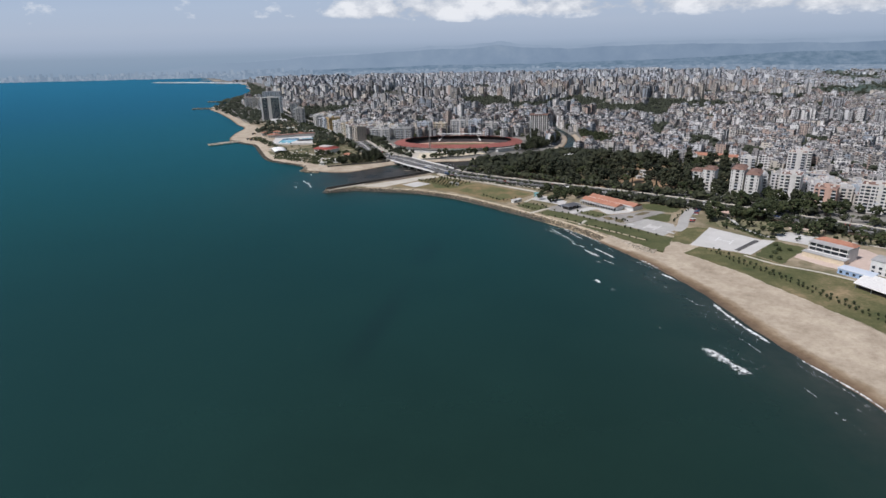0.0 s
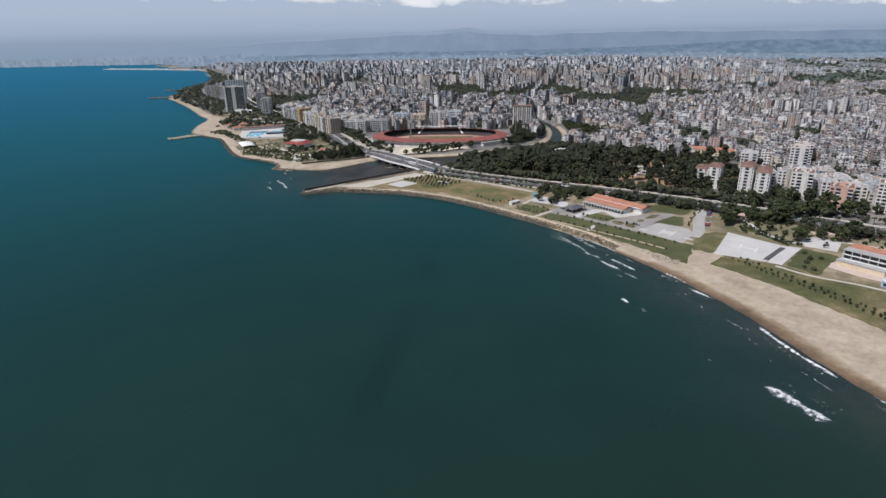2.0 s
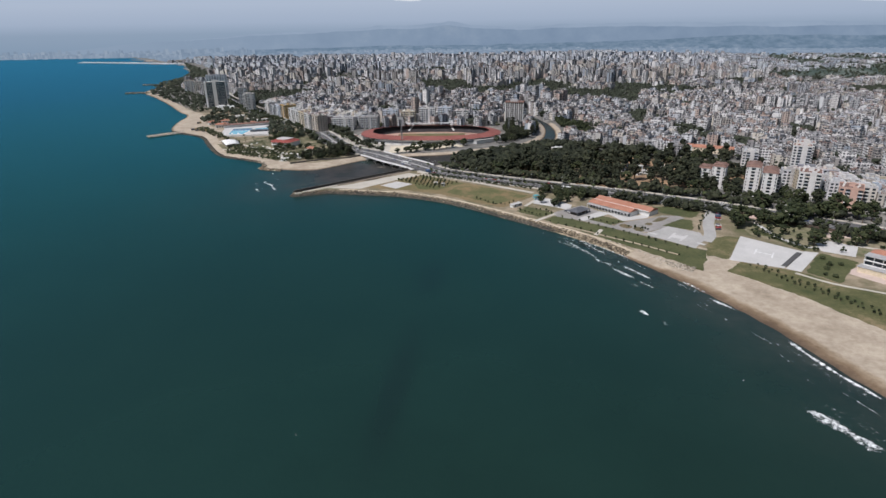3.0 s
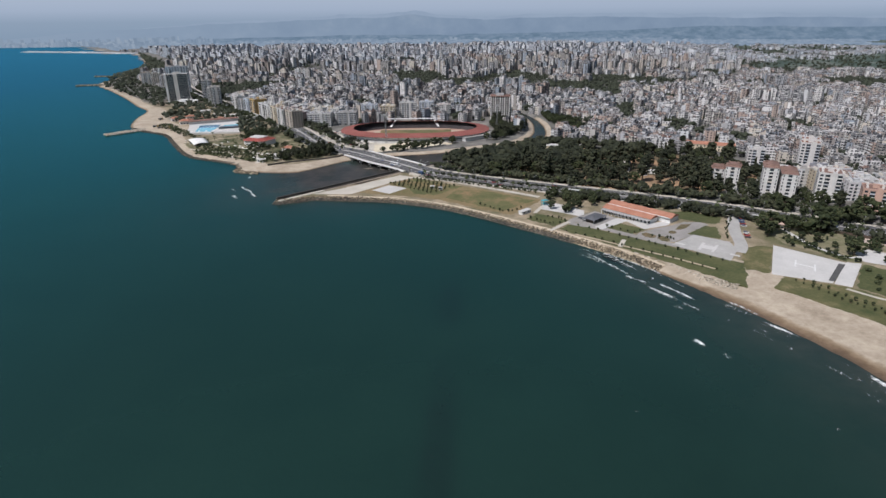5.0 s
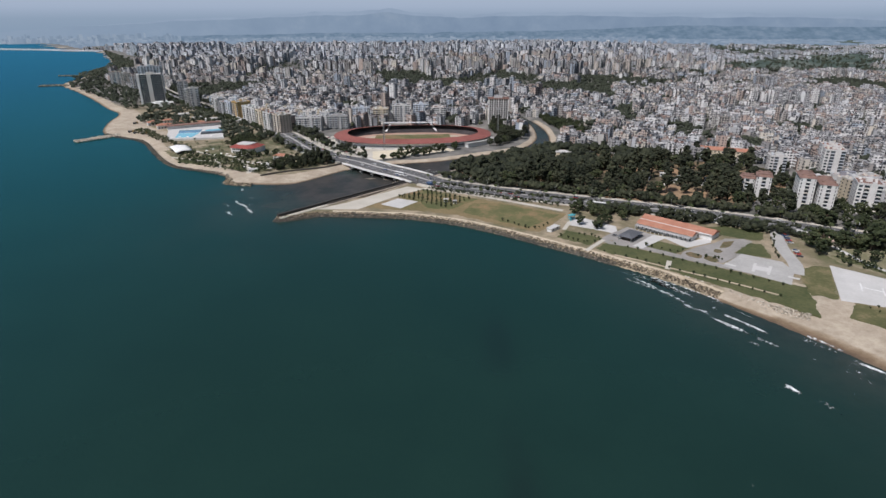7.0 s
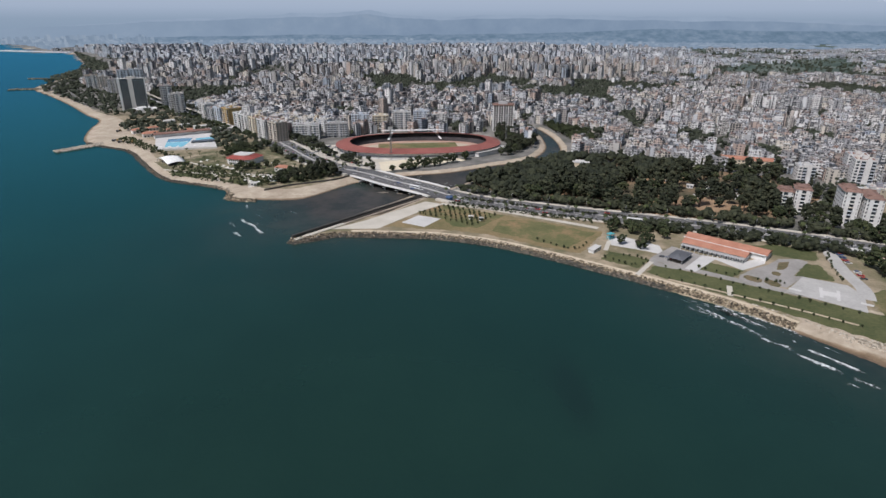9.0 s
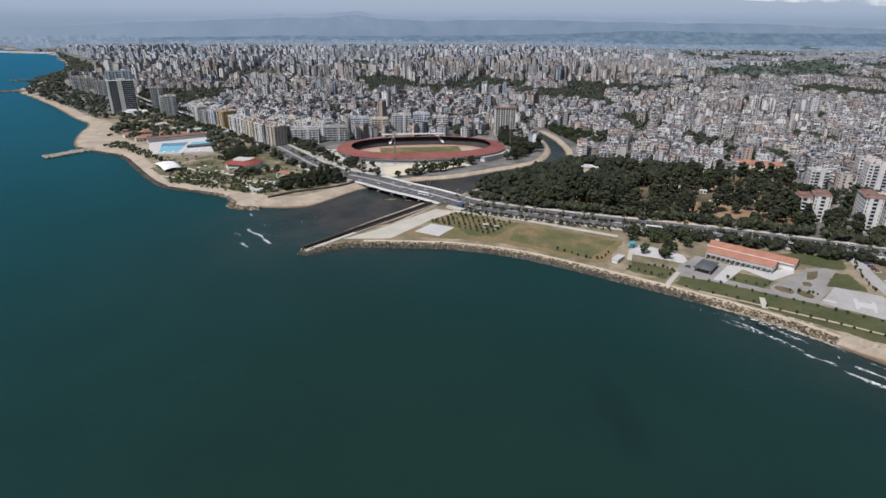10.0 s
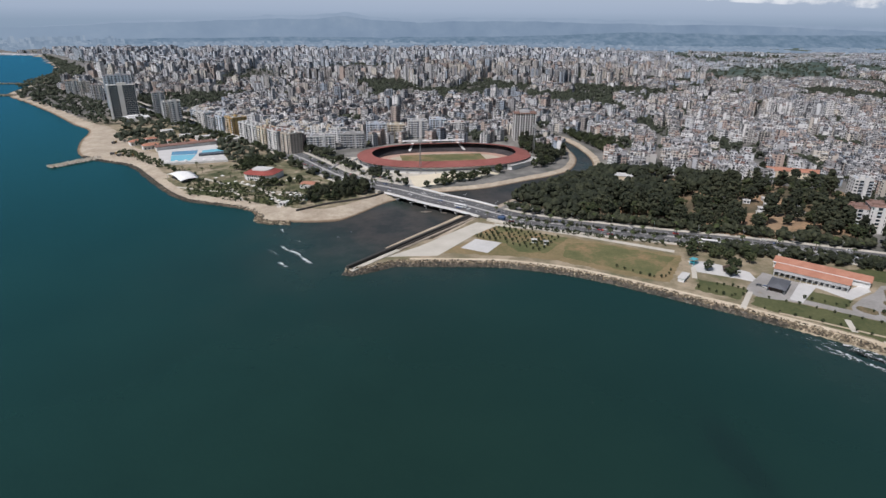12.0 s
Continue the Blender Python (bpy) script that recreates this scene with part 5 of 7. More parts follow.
for pts, w_, s_ in (([(94, 487), (100, 470), (106, 450), (109, 440)], 5.0, 0.66), ([(105, 480), (112, 464), (116, 446)], 6.0, 0.62), ([(110, 428), (115, 416), (121, 402)], 5.0, 0.8), ([(119, 430), (125, 416), (130, 400)], 4.0, 0.8), ([(113, 400), (118, 391)], 5.0, 0.95), ([(103, 366), (107, 352)], 4.0, 0.95), ([(144, 350), (148, 340)], 3.5, 0.8), ([(56, 556), (64, 543), (72, 532)], 2.5, 0.7), ([(-186, 712), (-180, 700), (-176, 690)], 4.0, 0.6), ([(-168, 730), (-160, 718), (-156, 708)], 3.0, 0.5)):
    breaker(pts, w_, s_)
surf(i_b - 5, i_b + 4, 2.0, 15.0, 12, "streaks of broken white surf off the rocks")
surf(i_b + 2, i_b + 34, 1.0, 22.0, 34, "streaks of broken white surf off the beach")
for k in range(26):
    x, y = specks.uniform(-420, 60), specks.uniform(240, 900)
    if not inside(np.array([[x, y]]), COAST)[0] and seg_dist(np.array([[x, y]]), COAST)[0] > 25:
        a = specks.uniform(0, 3)
        breaker([(x, y), (x + 2.2 * math.cos(a), y + 2.2 * math.sin(a)), (x + 4 * math.cos(a + 0.3), y + 4 * math.sin(a + 0.3))], 1.3, 0.7, "tiny whitecap on open water")

# ---- trees ----
def leaf_material(name, stops):
    m, n, l, b = material(name, 0.75, 0.0, 0.2)
    isl = n.new("ShaderNodeNewGeometry").outputs["Random Per Island"]
    o = n.new("ShaderNodeObjectInfo").outputs["Random"]
    f = maths(n, l, "ADD", maths(n, l, "MULTIPLY", isl, 0.6), maths(n, l, "MULTIPLY", o, 0.4))
    l.new(ramp(n, l, f, stops), b.inputs["Base Color"])
    return m


PINE_LEAF = leaf_material("pine_needles", [(0.0, (0.012, 0.015, 0.010)), (0.5, (0.026, 0.031, 0.018)), (1.0, (0.056, 0.060, 0.034))])
BROAD_LEAF = leaf_material("broad_leaves", [(0.0, (0.013, 0.018, 0.009)), (0.5, (0.028, 0.037, 0.016)), (1.0, (0.066, 0.074, 0.034))])
# leaves of distant trees, lightened and greyed to carry the haze
HAZED_LEAF = leaf_material("hazed_leaves", [(0.0, (0.024, 0.029, 0.020)), (0.5, (0.042, 0.050, 0.034)), (1.0, (0.078, 0.086, 0.058))])
PALM_LEAF = leaf_material("palm_fronds", [(0.0, (0.022, 0.032, 0.012)), (1.0, (0.07, 0.085, 0.035))])
BARK = mottled("bark", (0.06, 0.045, 0.03), (0.13, 0.10, 0.075), 0.5, 3.0)


def crown_mesh(name, k, rx, rz, z0, size, mat, shape):
    """A crown of k leaf clumps with gaps; shape 'round', 'umbrella' or 'spire'."""
    u = rng.normal(size=(k, 3))
    u /= np.linalg.norm(u, axis=1)[:, None]
    r = rng.uniform(0.35, 1.0, k) ** 0.6
    C = u * r[:, None]
    lobes = rng.uniform(0.7, 1.25, 7)
    C[:, :2] *= lobes[((np.arctan2(C[:, 1], C[:, 0]) + math.pi) / (2 * math.pi) * 6.99).astype(int)][:, None]
    if shape == "umbrella":
        C[:, 2] = np.abs(C[:, 2]) * 0.8 - 0.2 * r
    if shape == "spire":
        C[:, :2] *= (0.95 - 0.8 * (C[:, 2:3] + 1) / 2)
    C = C * np.array((rx, rx, rz)) + np.array((0, 0, z0))
    return lumps(name, C, rng.uniform(*size, k), mat, 0.42, 0.8)


def trunk_mesh(h, r, limbs=4, reach=2.0):
    bm = bmesh.new()
    bmesh.ops.create_cone(bm, cap_ends=True, segments=7, radius1=r, radius2=r * 0.5, depth=h, matrix=Matrix.Translation((0, 0, h / 2 - 0.2)))
    for k in range(limbs):
        a = k * 2 * math.pi / limbs + 0.5
        d = Vector((math.cos(a) * reach, math.sin(a) * reach, h * 0.35))
        q = d.to_track_quat("Z", "Y").to_matrix().to_4x4()
        bmesh.ops.create_cone(bm, cap_ends=True, segments=5, radius1=r * 0.4, radius2=r * 0.15, depth=d.length, matrix=Matrix.Translation(Vector((0, 0, h * 0.75)) + d / 2) @ q)
    return bm


def tree(name, label, x, y, h, rx, rz, k, size, mat, shape, group, z=None):
    t = tagged(new(name), label, "tree", group)
    t.matrix_world = pose(x, y, G if z is None else z, 0, 0, rng.uniform(0, 360))
    part("trunk", trunk_mesh(h - rz * 0.6, 0.22 + 0.018 * h, 4, rx * 0.5), BARK, t)
    c = new("crown", crown_mesh("crown", k, rx, rz, h - rz, size, mat, shape))
    c.parent = t
    return t


def palm(x, y, h, z=None):
    t = tagged(new("palm_tree"), "slender palm with a tuft of drooping fronds", "palm", "palms along the shore")
    t.matrix_world = pose(x, y, G if z is None else z, 0, 0, rng.uniform(0, 360))
    bm = bmesh.new()
    bmesh.ops.create_cone(bm, cap_ends=True, segments=7, radius1=0.30, radius2=0.20, depth=h, matrix=Matrix.Translation((0, 0, h / 2 - 0.2)))
    part("trunk", bm, BARK, t)
    bm = bmesh.new()
    for k in range(17):
        a, up = k * 2.4, 0.2 + 0.9 * ((k * 7) % 17) / 17
        L = 2.6
        prev = None
        for s in np.linspace(0, 1, 5):
            rad, zz = L * s * math.cos(up * (1 - 0.4 * s)), h - 0.2 + L * (math.sin(up) * s - 1.05 * s * s)
            w = 0.55 * math.sin(math.pi * (0.12 + 0.85 * s))
            ca, sa_ = math.cos(a), math.sin(a)
            row = [bm.verts.new((rad * ca - e * w * sa_, rad * sa_ + e * w * ca, zz - abs(e) * 0.18)) for e in (-1, 0, 1)]
            if prev:
                for j in (0, 1):
                    bm.faces.new((prev[j], row[j], row[j + 1], prev[j + 1]))
            prev = row
    part("fronds", bm, PALM_LEAF, t)
    return t


def scatter(poly, step, jitter=0.4):
    poly = np.asarray(poly, float)
    lo, hi = poly.min(0), poly.max(0)
    g = np.stack(np.meshgrid(np.arange(lo[0], hi[0], step), np.arange(lo[1], hi[1], step)), -1).reshape(-1, 2)
    g[:, 0] += (np.round((g[:, 1] - lo[1]) / step).astype(int) % 2) * step / 2
    g += rng.uniform(-jitter, jitter, g.shape) * step
    return g[inside(g, poly)]


def plant(protos, spots, lo=0.8, hi=1.2):
    """Copies of the given trees at the spots."""
    for (x, y), zz in zip(spots, land_height(np.array(spots, float).reshape(-1, 2))[0].tolist()):
        p = protos[int(rng.integers(len(protos)))]
        s = rng.uniform(lo, hi)
        c = copy_thing(p, pose(x, y, zz, 0, 0, rng.uniform(0, 360)))
        c.scale = (s, s, s * rng.uniform(0.9, 1.1))


pines = [tree("pine_tree", "tall dark green pine in the park", x, y, h, rx, rz, k, (0.7, 1.5), PINE_LEAF, "round", "trees in the park")
         for x, y, h, rx, rz, k in ((60, 764, 13, 5.2, 4.6, 72), (75, 758, 17, 4.2, 6.4, 80), (92, 775, 11, 4.6, 4.2, 66), (85, 745, 20, 4.0, 7.2, 84))]
broad = [tree("broadleaf_tree", "full green broadleaf tree", x, y, h, rx, rz, k, (0.6, 1.3), BROAD_LEAF, "round", "trees in the park")
         for x, y, h, rx, rz, k in ((104, 742, 10, 4.8, 4.0, 66), (118, 730, 12, 5.4, 4.6, 72), (100, 760, 9, 4.2, 3.6, 60))]
young_shrubs = [tree("garden_shrub", "round dark shrub on the garden lawn", 244, 386, 2.4, 1.5, 1.2, 22, (0.5, 0.9), BROAD_LEAF, "round", "shrubs on the garden lawn")]
cypress = [tree("cypress_tree", "narrow dark cypress behind the park", 268, 742, 14, 1.7, 6.4, 55, (0.5, 0.9), PINE_LEAF, "spire", "cypresses behind the park")]
spots = scatter(PARK, 8.0, 0.36)
bare = inside(spots, np.array([(180, 640), (192, 606), (220, 612), (260, 632), (260, 666), (226, 682), (202, 666)])) & (rng.random(len(spots)) < 0.62)
gaps = np.array([noise.noise((x * 0.03, y * 0.03, 2.0)) for x, y in spots])
thin = ((spots[:, 0] > 185) & (rng.random(len(spots)) < 0.40)) | (gaps > 0.30 - 0.16 * (spots[:, 0] > 190))
hole = seg_dist(spots, np.array([(187, 806), (172, 784)])) < 11
spots = spots[~bare & ~thin & ~hole & (seg_dist(spots, avenue[:, :2]) > 24)]
order = np.argsort(spots[:, 1] - 0.2 * spots[:, 0])
spots = spots[order]
front_row, woods = spots[:240], spots[240:]
plant(pines * 4 + broad * 2 + cypress * 3, front_row, 0.6, 1.3)
plant(broad + pines, [(306, 668), (316, 676), (326, 684), (336, 672), (330, 660), (344, 664), (352, 690), (318, 694), (346, 704), (362, 712), (386, 700), (392, 690), (402, 716), (368, 728), (352, 744), (330, 756), (364, 750), (388, 742), (396, 730), (404, 740), (338, 770), (322, 778), (300, 786), (286, 798), (268, 812), (246, 822)], 0.7, 1.05)
plant(cypress, [(232, 700), (246, 712), (258, 728), (275, 735), (281, 748), (292, 726), (300, 742), (264, 690), (240, 738)], 0.8, 1.2)
# beside the flats, the gardens and the river
plant(broad, [(286, 566), (292, 556), (284, 578), (300, 540), (306, 530), (312, 520), (298, 520), (290, 533), (330, 508), (338, 500), (347, 492), (355, 486), (342, 510), (322, 516), (268, 570), (274, 596), (312, 604), (330, 560), (300, 436), (312, 440), (292, 446), (322, 414), (334, 408), (280, 450), (270, 440)], 0.8, 1.25)
plant(broad + pines, [(262, 588), (270, 580), (284, 566), (290, 590), (300, 552), (306, 596), (322, 600), (334, 586), (330, 612), (316, 626), (300, 636), (310, 546), (330, 540), (338, 528), (348, 520), (270, 612), (262, 624), (278, 640), (296, 650), (312, 660)], 0.8, 1.2)
plant(young_shrubs, [(248, 398), (254, 404), (262, 404), (240, 390), (258, 416)], 0.8, 1.2)
plant(broad, [(272, 486), (265, 493), (281, 484), (301, 499), (310, 502), (320, 500), (330, 504), (337, 503), (244, 490)], 1.15, 1.6)
plant(broad, [(258, 474), (264, 466), (269, 455), (288, 463), (301, 477), (282, 456), (296, 462)], 0.45, 0.75)
plant(broad, [(340, 590), (346, 600), (352, 545), (346, 538), (384, 556), (392, 546), (398, 534), (416, 528), (420, 516), (340, 616), (312, 640), (318, 650), (276, 622), (282, 612), (336, 540), (326, 548), (364, 512), (372, 506), (380, 498), (388, 488), (352, 500), (304, 560), (300, 576)], 0.7, 1.15)
plant(broad, [(124, 596), (131, 590), (138, 596), (144, 588), (126, 606), (134, 602), (117, 612), (110, 604), (150, 596), (156, 590), (120, 574), (128, 578), (112, 566), (141, 580), (103, 578), (250, 512), (244, 500), (238, 484)], 0.6, 1.0)
plant(broad, [(-24, 838), (-12, 842), (-6, 838), (2, 842), (14, 846), (18, 850), (26, 848), (44, 858), (52, 862), (70, 872), (-2, 846), (8, 848), (34, 854)], 0.75, 1.1)
plant(pines + broad, scatter([(104, 866), (140, 888), (168, 908), (192, 946), (208, 1000), (206, 1028), (164, 1020), (150, 985), (146, 930), (128, 895)], 7.5, 0.35), 0.7, 1.05)
plant(broad, scatter([(228, 890), (250, 898), (276, 940), (290, 985), (284, 1030), (264, 1080), (250, 1050), (250, 975), (244, 935)], 8.5, 0.35), 0.7, 1.0)
plant(pines + broad, scatter([(-160, 800), (-92, 822), (-80, 842), (-104, 880), (-132, 860), (-156, 830)], 12.5, 0.45), 0.5, 0.85)
plant(pines + broad, scatter([(-150, 808), (-92, 824), (-80, 844), (-96, 872), (-140, 836)], 6.5, 0.4), 0.5, 0.8)
plant(broad, scatter([(-205, 880), (-180, 870), (-150, 880), (-140, 905), (-160, 900)], 9, 0.4), 0.5, 0.85)
plant(broad, scatter([(-215, 965), (-200, 950), (-172, 960), (-172, 1010), (-200, 1020)], 9, 0.4), 0.6, 0.9)
# coast wood towards the headland, town trees: too many to count
def wood(name, C, lo, hi, mat, label, per=7):
    C = np.asarray(C)
    z = land_height(C)[0]
    s = rng.uniform(lo, hi, len(C))
    pts, rad = [], []
    for k in range(per):
        u = rng.normal(size=(len(C), 3)) * np.array((0.42, 0.42, 0.25))
        pts.append(np.column_stack([C, z + s * 1.15]) + u * s[:, None])
        rad.append(s * rng.uniform(0.30, 0.58, len(C)))
    ob = new(name, lumps(name, np.vstack(pts), np.concatenate(rad), mat, 0.4, 0.85))
    return tagged(ob, label, "trees", kind="stuff")


wood("park_wood", woods, 5.0, 7.5, PINE_LEAF, "dark green park wood", 16)
strip = scatter([(-720, 1960), (-690, 1790), (-600, 1640), (-510, 1480), (-440, 1350), (-395, 1300), (-380, 1190), (-350, 1120), (-322, 1100), (-250, 1125), (-215, 1060), (-190, 1120), (-250, 1290), (-330, 1330), (-360, 1440), (-480, 1600), (-560, 1760), (-640, 1960)], 13, 0.45)
strip = strip[(np.hypot(strip[:, 0] + 402, strip[:, 1] - 1400) > 30) & (seg_dist(strip, avenue[:, :2]) > 20) & (np.hypot(strip[:, 0] + 350, strip[:, 1] - 1419) > 22) & (np.hypot(strip[:, 0] + 312, strip[:, 1] - 1312) > 20)]
strip = strip[rng.random(len(strip)) < 0.74]
for hx, hy, hr in ((-262, 1168, 16), (-238, 1190, 14), (-288, 1190, 13), (-224, 1158, 15), (-318, 1236, 14), (-300, 1150, 12), (-276, 1140, 12), (-330, 1172, 12)):
    strip = strip[np.hypot(strip[:, 0] - hx, strip[:, 1] - hy) > hr]
back = scatter([(-222, 1012), (-205, 985), (-160, 990), (-185, 1050), (-232, 1110), (-240, 1100)], 12, 0.45)
strip = np.vstack([strip, back])
wood("coast_wood", strip, 3.0, 5.8, HAZED_LEAF, "dark green trees along the far coast", 9)
far_strip = scatter([(-760, 2000), (-660, 1980), (-690, 2400), (-760, 2640), (-1080, 3400), (-1120, 3480), (-850, 2700), (-790, 2400)], 16, 0.45)
wood("coast_wood", far_strip, 4, 8, HAZED_LEAF, "dark trees along the far coast", 5)
# low leafy row added to give the dark band below the avenue
hedge = offset(avenue, 20.5)
pick = (avenue[:, 1] < 725) & (avenue[:, 1] > 590)
hp = np.repeat(hedge[pick], 7, axis=0) + rng.uniform(-1.6, 1.6, (pick.sum() * 7, 2)) * np.array((2.2, 2.2))
wood("hedge", hp, 1.0, 1.9, BROAD_LEAF, "low dark leafy row below the avenue", 3)
hedge_bed = scatter([(245, 480), (252, 479), (265, 440), (257, 430)], 2.6, 0.4)
wood("hedge", hedge_bed[rng.random(len(hedge_bed)) < 0.7], 0.8, 1.7, BROAD_LEAF, "dark shrubs in the strip behind the pad", 4)
for side_, lo_, hi_, dens in ((25.0, 2.4, 4.6, 2), (20.0, 2.2, 4.4, 4), (23.0, 1.8, 3.4, 3), (-20.5, 2.6, 5.2, 3), (-24.0, 2.5, 4.8, 3)):
    q = offset(avenue, side_)
    pk = (avenue[:, 1] < 1080) & (avenue[:, 1] > 300) & (np.abs(along) > 62)
    hp = np.repeat(q[pk], dens, axis=0) + rng.uniform(-3.5, 3.5, (pk.sum() * dens, 2))
    hp = hp[rng.random(len(hp)) < np.where(hp[:, 1] < 530, 0.25, np.where((side_ > 0) & (hp[:, 1] > 610) & (hp[:, 1] < 760), 0.0, np.where(hp[:, 1] > 800, 0.13, 0.62)))]
    wood("avenue_trees", hp, lo_, hi_, PINE_LEAF, "row of small dark trees along the avenue", 8)
# the median and the verges of the avenue are planted along the park and the west shore
west_road = spline([(-74, 872), (-104, 928), (-164, 1088), (-230, 1210), (-290, 1322), (-360, 1470), (-440, 1640)], 8)
for side_, lo_, hi_, keep_ in ((-19.5, 2.8, 5.4, 0.85), (-25.0, 2.6, 5.0, 0.7), (19.5, 3.0, 5.6, 0.9), (26.0, 3.0, 6.0, 0.8), (33.0, 2.6, 5.4, 0.6), (0.0, 1.6, 3.0, 0.5)):
    q = offset(west_road, side_)
    hp = np.repeat(q, 3, axis=0) + rng.uniform(-3.5, 3.5, (len(q) * 3, 2)) * (0.25 if side_ == 0 else 1.0)
    hp = hp[(rng.random(len(hp)) < keep_ * np.where(hp[:, 1] < 1070, 0.18, 0.9)) & (seg_dist(hp, avenue[:, :2]) > (-1 if side_ == 0 else 16.5))]
    for ax_, ay_, aw_, ad_, *_rest in AVENUE_ROW:
        hp = hp[np.hypot(hp[:, 0] - ax_, hp[:, 1] - ay_) > 0.5 * ad_ + 6]
    wood("avenue_trees", hp, lo_, hi_, PINE_LEAF if side_ > 0 else BROAD_LEAF, "dark trees lining the west avenue", 8)
park_pick = (avenue[:, 1] < 715) & (avenue[:, 1] > 330)
# the low row at 14.8 is added for the shadow line of a fence
for side_, lo_, hi_, keep_, dens in ((1.0, 1.2, 2.2, 0.8, 5), (14.8, 0.8, 1.4, 0.7, 5), (-16.0, 2.2, 4.4, 0.28, 2), (18.8, 2.2, 4.8, 0.30, 3)):
    q = offset(avenue, side_)[park_pick]
    hp = np.repeat(q, dens, axis=0) + rng.uniform(-0.8, 0.8, (len(q) * dens, 2)) + np.repeat(np.gradient(q, axis=0), dens, axis=0) * rng.uniform(-0.5, 0.5, (len(q) * dens, 1))
    hp = hp[(side_ < 16) | (hp[:, 1] < 610)]
    wood("avenue_hedge", hp[rng.random(len(hp)) < keep_], lo_, hi_, PINE_LEAF, "dark leafy row along the avenue", 4)
west_hedge = scatter([(-300, 1000), (-262, 950), (-250, 940), (-292, 1010), (-330, 1080), (-352, 1110), (-362, 1100)], 5, 0.4)
wood("hedge", west_hedge, 1.5, 2.8, BROAD_LEAF, "dark shrubs behind the shore path", 5)
shrubs = scatter([(-258, 875), (-205, 830), (-160, 800), (-150, 850), (-215, 900), (-262, 940)], 4.6, 0.5)
shrubs = shrubs[rng.random(len(shrubs)) < 0.85]
wood("shrubs", shrubs, 0.8, 2.3, BROAD_LEAF, "low garden shrubs", 5)
shrubs = scatter([(238, 470), (262, 426), (300, 422), (350, 382), (392, 352), (330, 455), (262, 525)], 7, 0.5)
shrubs = shrubs[rng.random(len(shrubs)) < 0.55]
wood("shrubs", shrubs, 0.9, 2.4, BROAD_LEAF, "low shrubs in the planted ground", 5)
tl = tree_lots[:, :2]
tt = np.vstack([tl + rng.uniform(-11, 11, tl.shape) for _ in range(3)])
tt = tt[clear_of_places(tt)[0]]
tr_ = np.hypot(tt[:, 0], tt[:, 1])
wood("town_trees", tt[tr_ < 2200], 3.5, 6.5, HAZED_LEAF, "dark green trees between the town blocks", 4)
wood("field_trees", tt[(tr_ >= 2200) & (tr_ < 4000) & (rng.random(len(tt)) < 0.16)], 5.0, 9.0, HAZED_LEAF, "scattered trees in the fields beyond the town", 2)
st = built[:, :2] + rng.choice([-1, 1], (len(built), 2)) * built[:, 3:4] * rng.uniform(0.42, 0.5, (len(built), 2))
st = st[(rng.random(len(st)) < 0.36) & (np.hypot(built[:, 0], built[:, 1]) < 3200)]
wood("street_trees", st, 2.6, 4.6, BROAD_LEAF, "scattered street trees between houses", 3)

# palms along the avenue and the beach
first_palm = palm(16, 700, 7.0)
for d0, step, t0 in ((16.5, 2, 28), (-18.0, 2, 28), (0.0, 3, 30)):
    q = offset(avenue, d0)
    for k in range(len(q)):
        if k % step == 0 and 340 < q[k, 1] < 1000 and not (abs(along[k]) < 60):
            s = rng.uniform(0.75, 1.15)
            copy_thing(first_palm, pose(q[k, 0], q[k, 1], az_[k], 0, 0, rng.uniform(0, 360))).scale = (s, s, s)
for x, y in [(-252, 905), (-244, 918), (-230, 940), (-218, 930), (-236, 870), (-222, 862), (-206, 850), (-198, 866), (-188, 842), (-176, 828), (-166, 838), (-210, 985), (-214, 998), (-218, 960), (-150, 842), (-140, 836), (-262, 962), (-270, 972), (-240, 975), (-120, 830), (-112, 836), (-104, 842), (-98, 850), (-126, 842), (-134, 850), (-118, 856), (-108, 864), (-96, 838), (-146, 858), (-128, 872), (-90, 846), (-112, 878), (-138, 886), (-248, 958), (-256, 986), (-200, 940), (-206, 925), (-212, 912), (-196, 896), (-170, 880), (-160, 866), (-228, 886), (-246, 888)]:
    copy_thing(first_palm, pose(x, y, G, 0, 0, rng.uniform(0, 360))).scale = (0.9, 0.9, rng.uniform(0.7, 1.0))

young = tree("young_tree", "small young tree with a round crown", -24, 683, 2.6, 0.9, 0.9, 16, (0.35, 0.6), BROAD_LEAF, "round", "young trees on the lawn")
def rows_of(a, b, c, d, nu, nv):
    a, b, c, d = map(np.array, (a, b, c, d))
    for i in range(nu):
        for j in range(nv):
            u, v_ = i / (nu - 1), j / (nv - 1)
            p = (a * (1 - u) + b * u) * (1 - v_) + (d * (1 - u) + c * u) * v_ + rng.uniform(-0.5, 0.5, 2)
            if rng.random() < 0.93:
                s = rng.uniform(0.7, 1.25)
                copy_thing(young, pose(p[0], p[1], G, 0, 0, rng.uniform(0, 360))).scale = (s, s, s)


rows_of((-26, 684), (-2, 698), (34, 663), (8, 644), 6, 11)
for line, step in (([(203, 410), (212, 380), (224, 350), (234, 318), (244, 282), (254, 240)], 4.0), ([(208, 411), (217, 382), (229, 352), (239, 320), (249, 284)], 4.4), ([(214, 549), (236, 528), (224, 512), (213, 496), (204, 482)], 3.5), ([(96, 521), (120, 492), (146, 458), (168, 430)], 7), ([(110, 532), (136, 500), (158, 472), (182, 442)], 7),
                   ([(78, 556), (92, 540), (104, 546), (90, 562)], 4), ([(130, 526), (145, 510), (155, 515)], 5), ([(46, 600), (64, 576), (84, 590)], 5), ([(160, 498), (166, 491), (152, 503)], 3.5)):
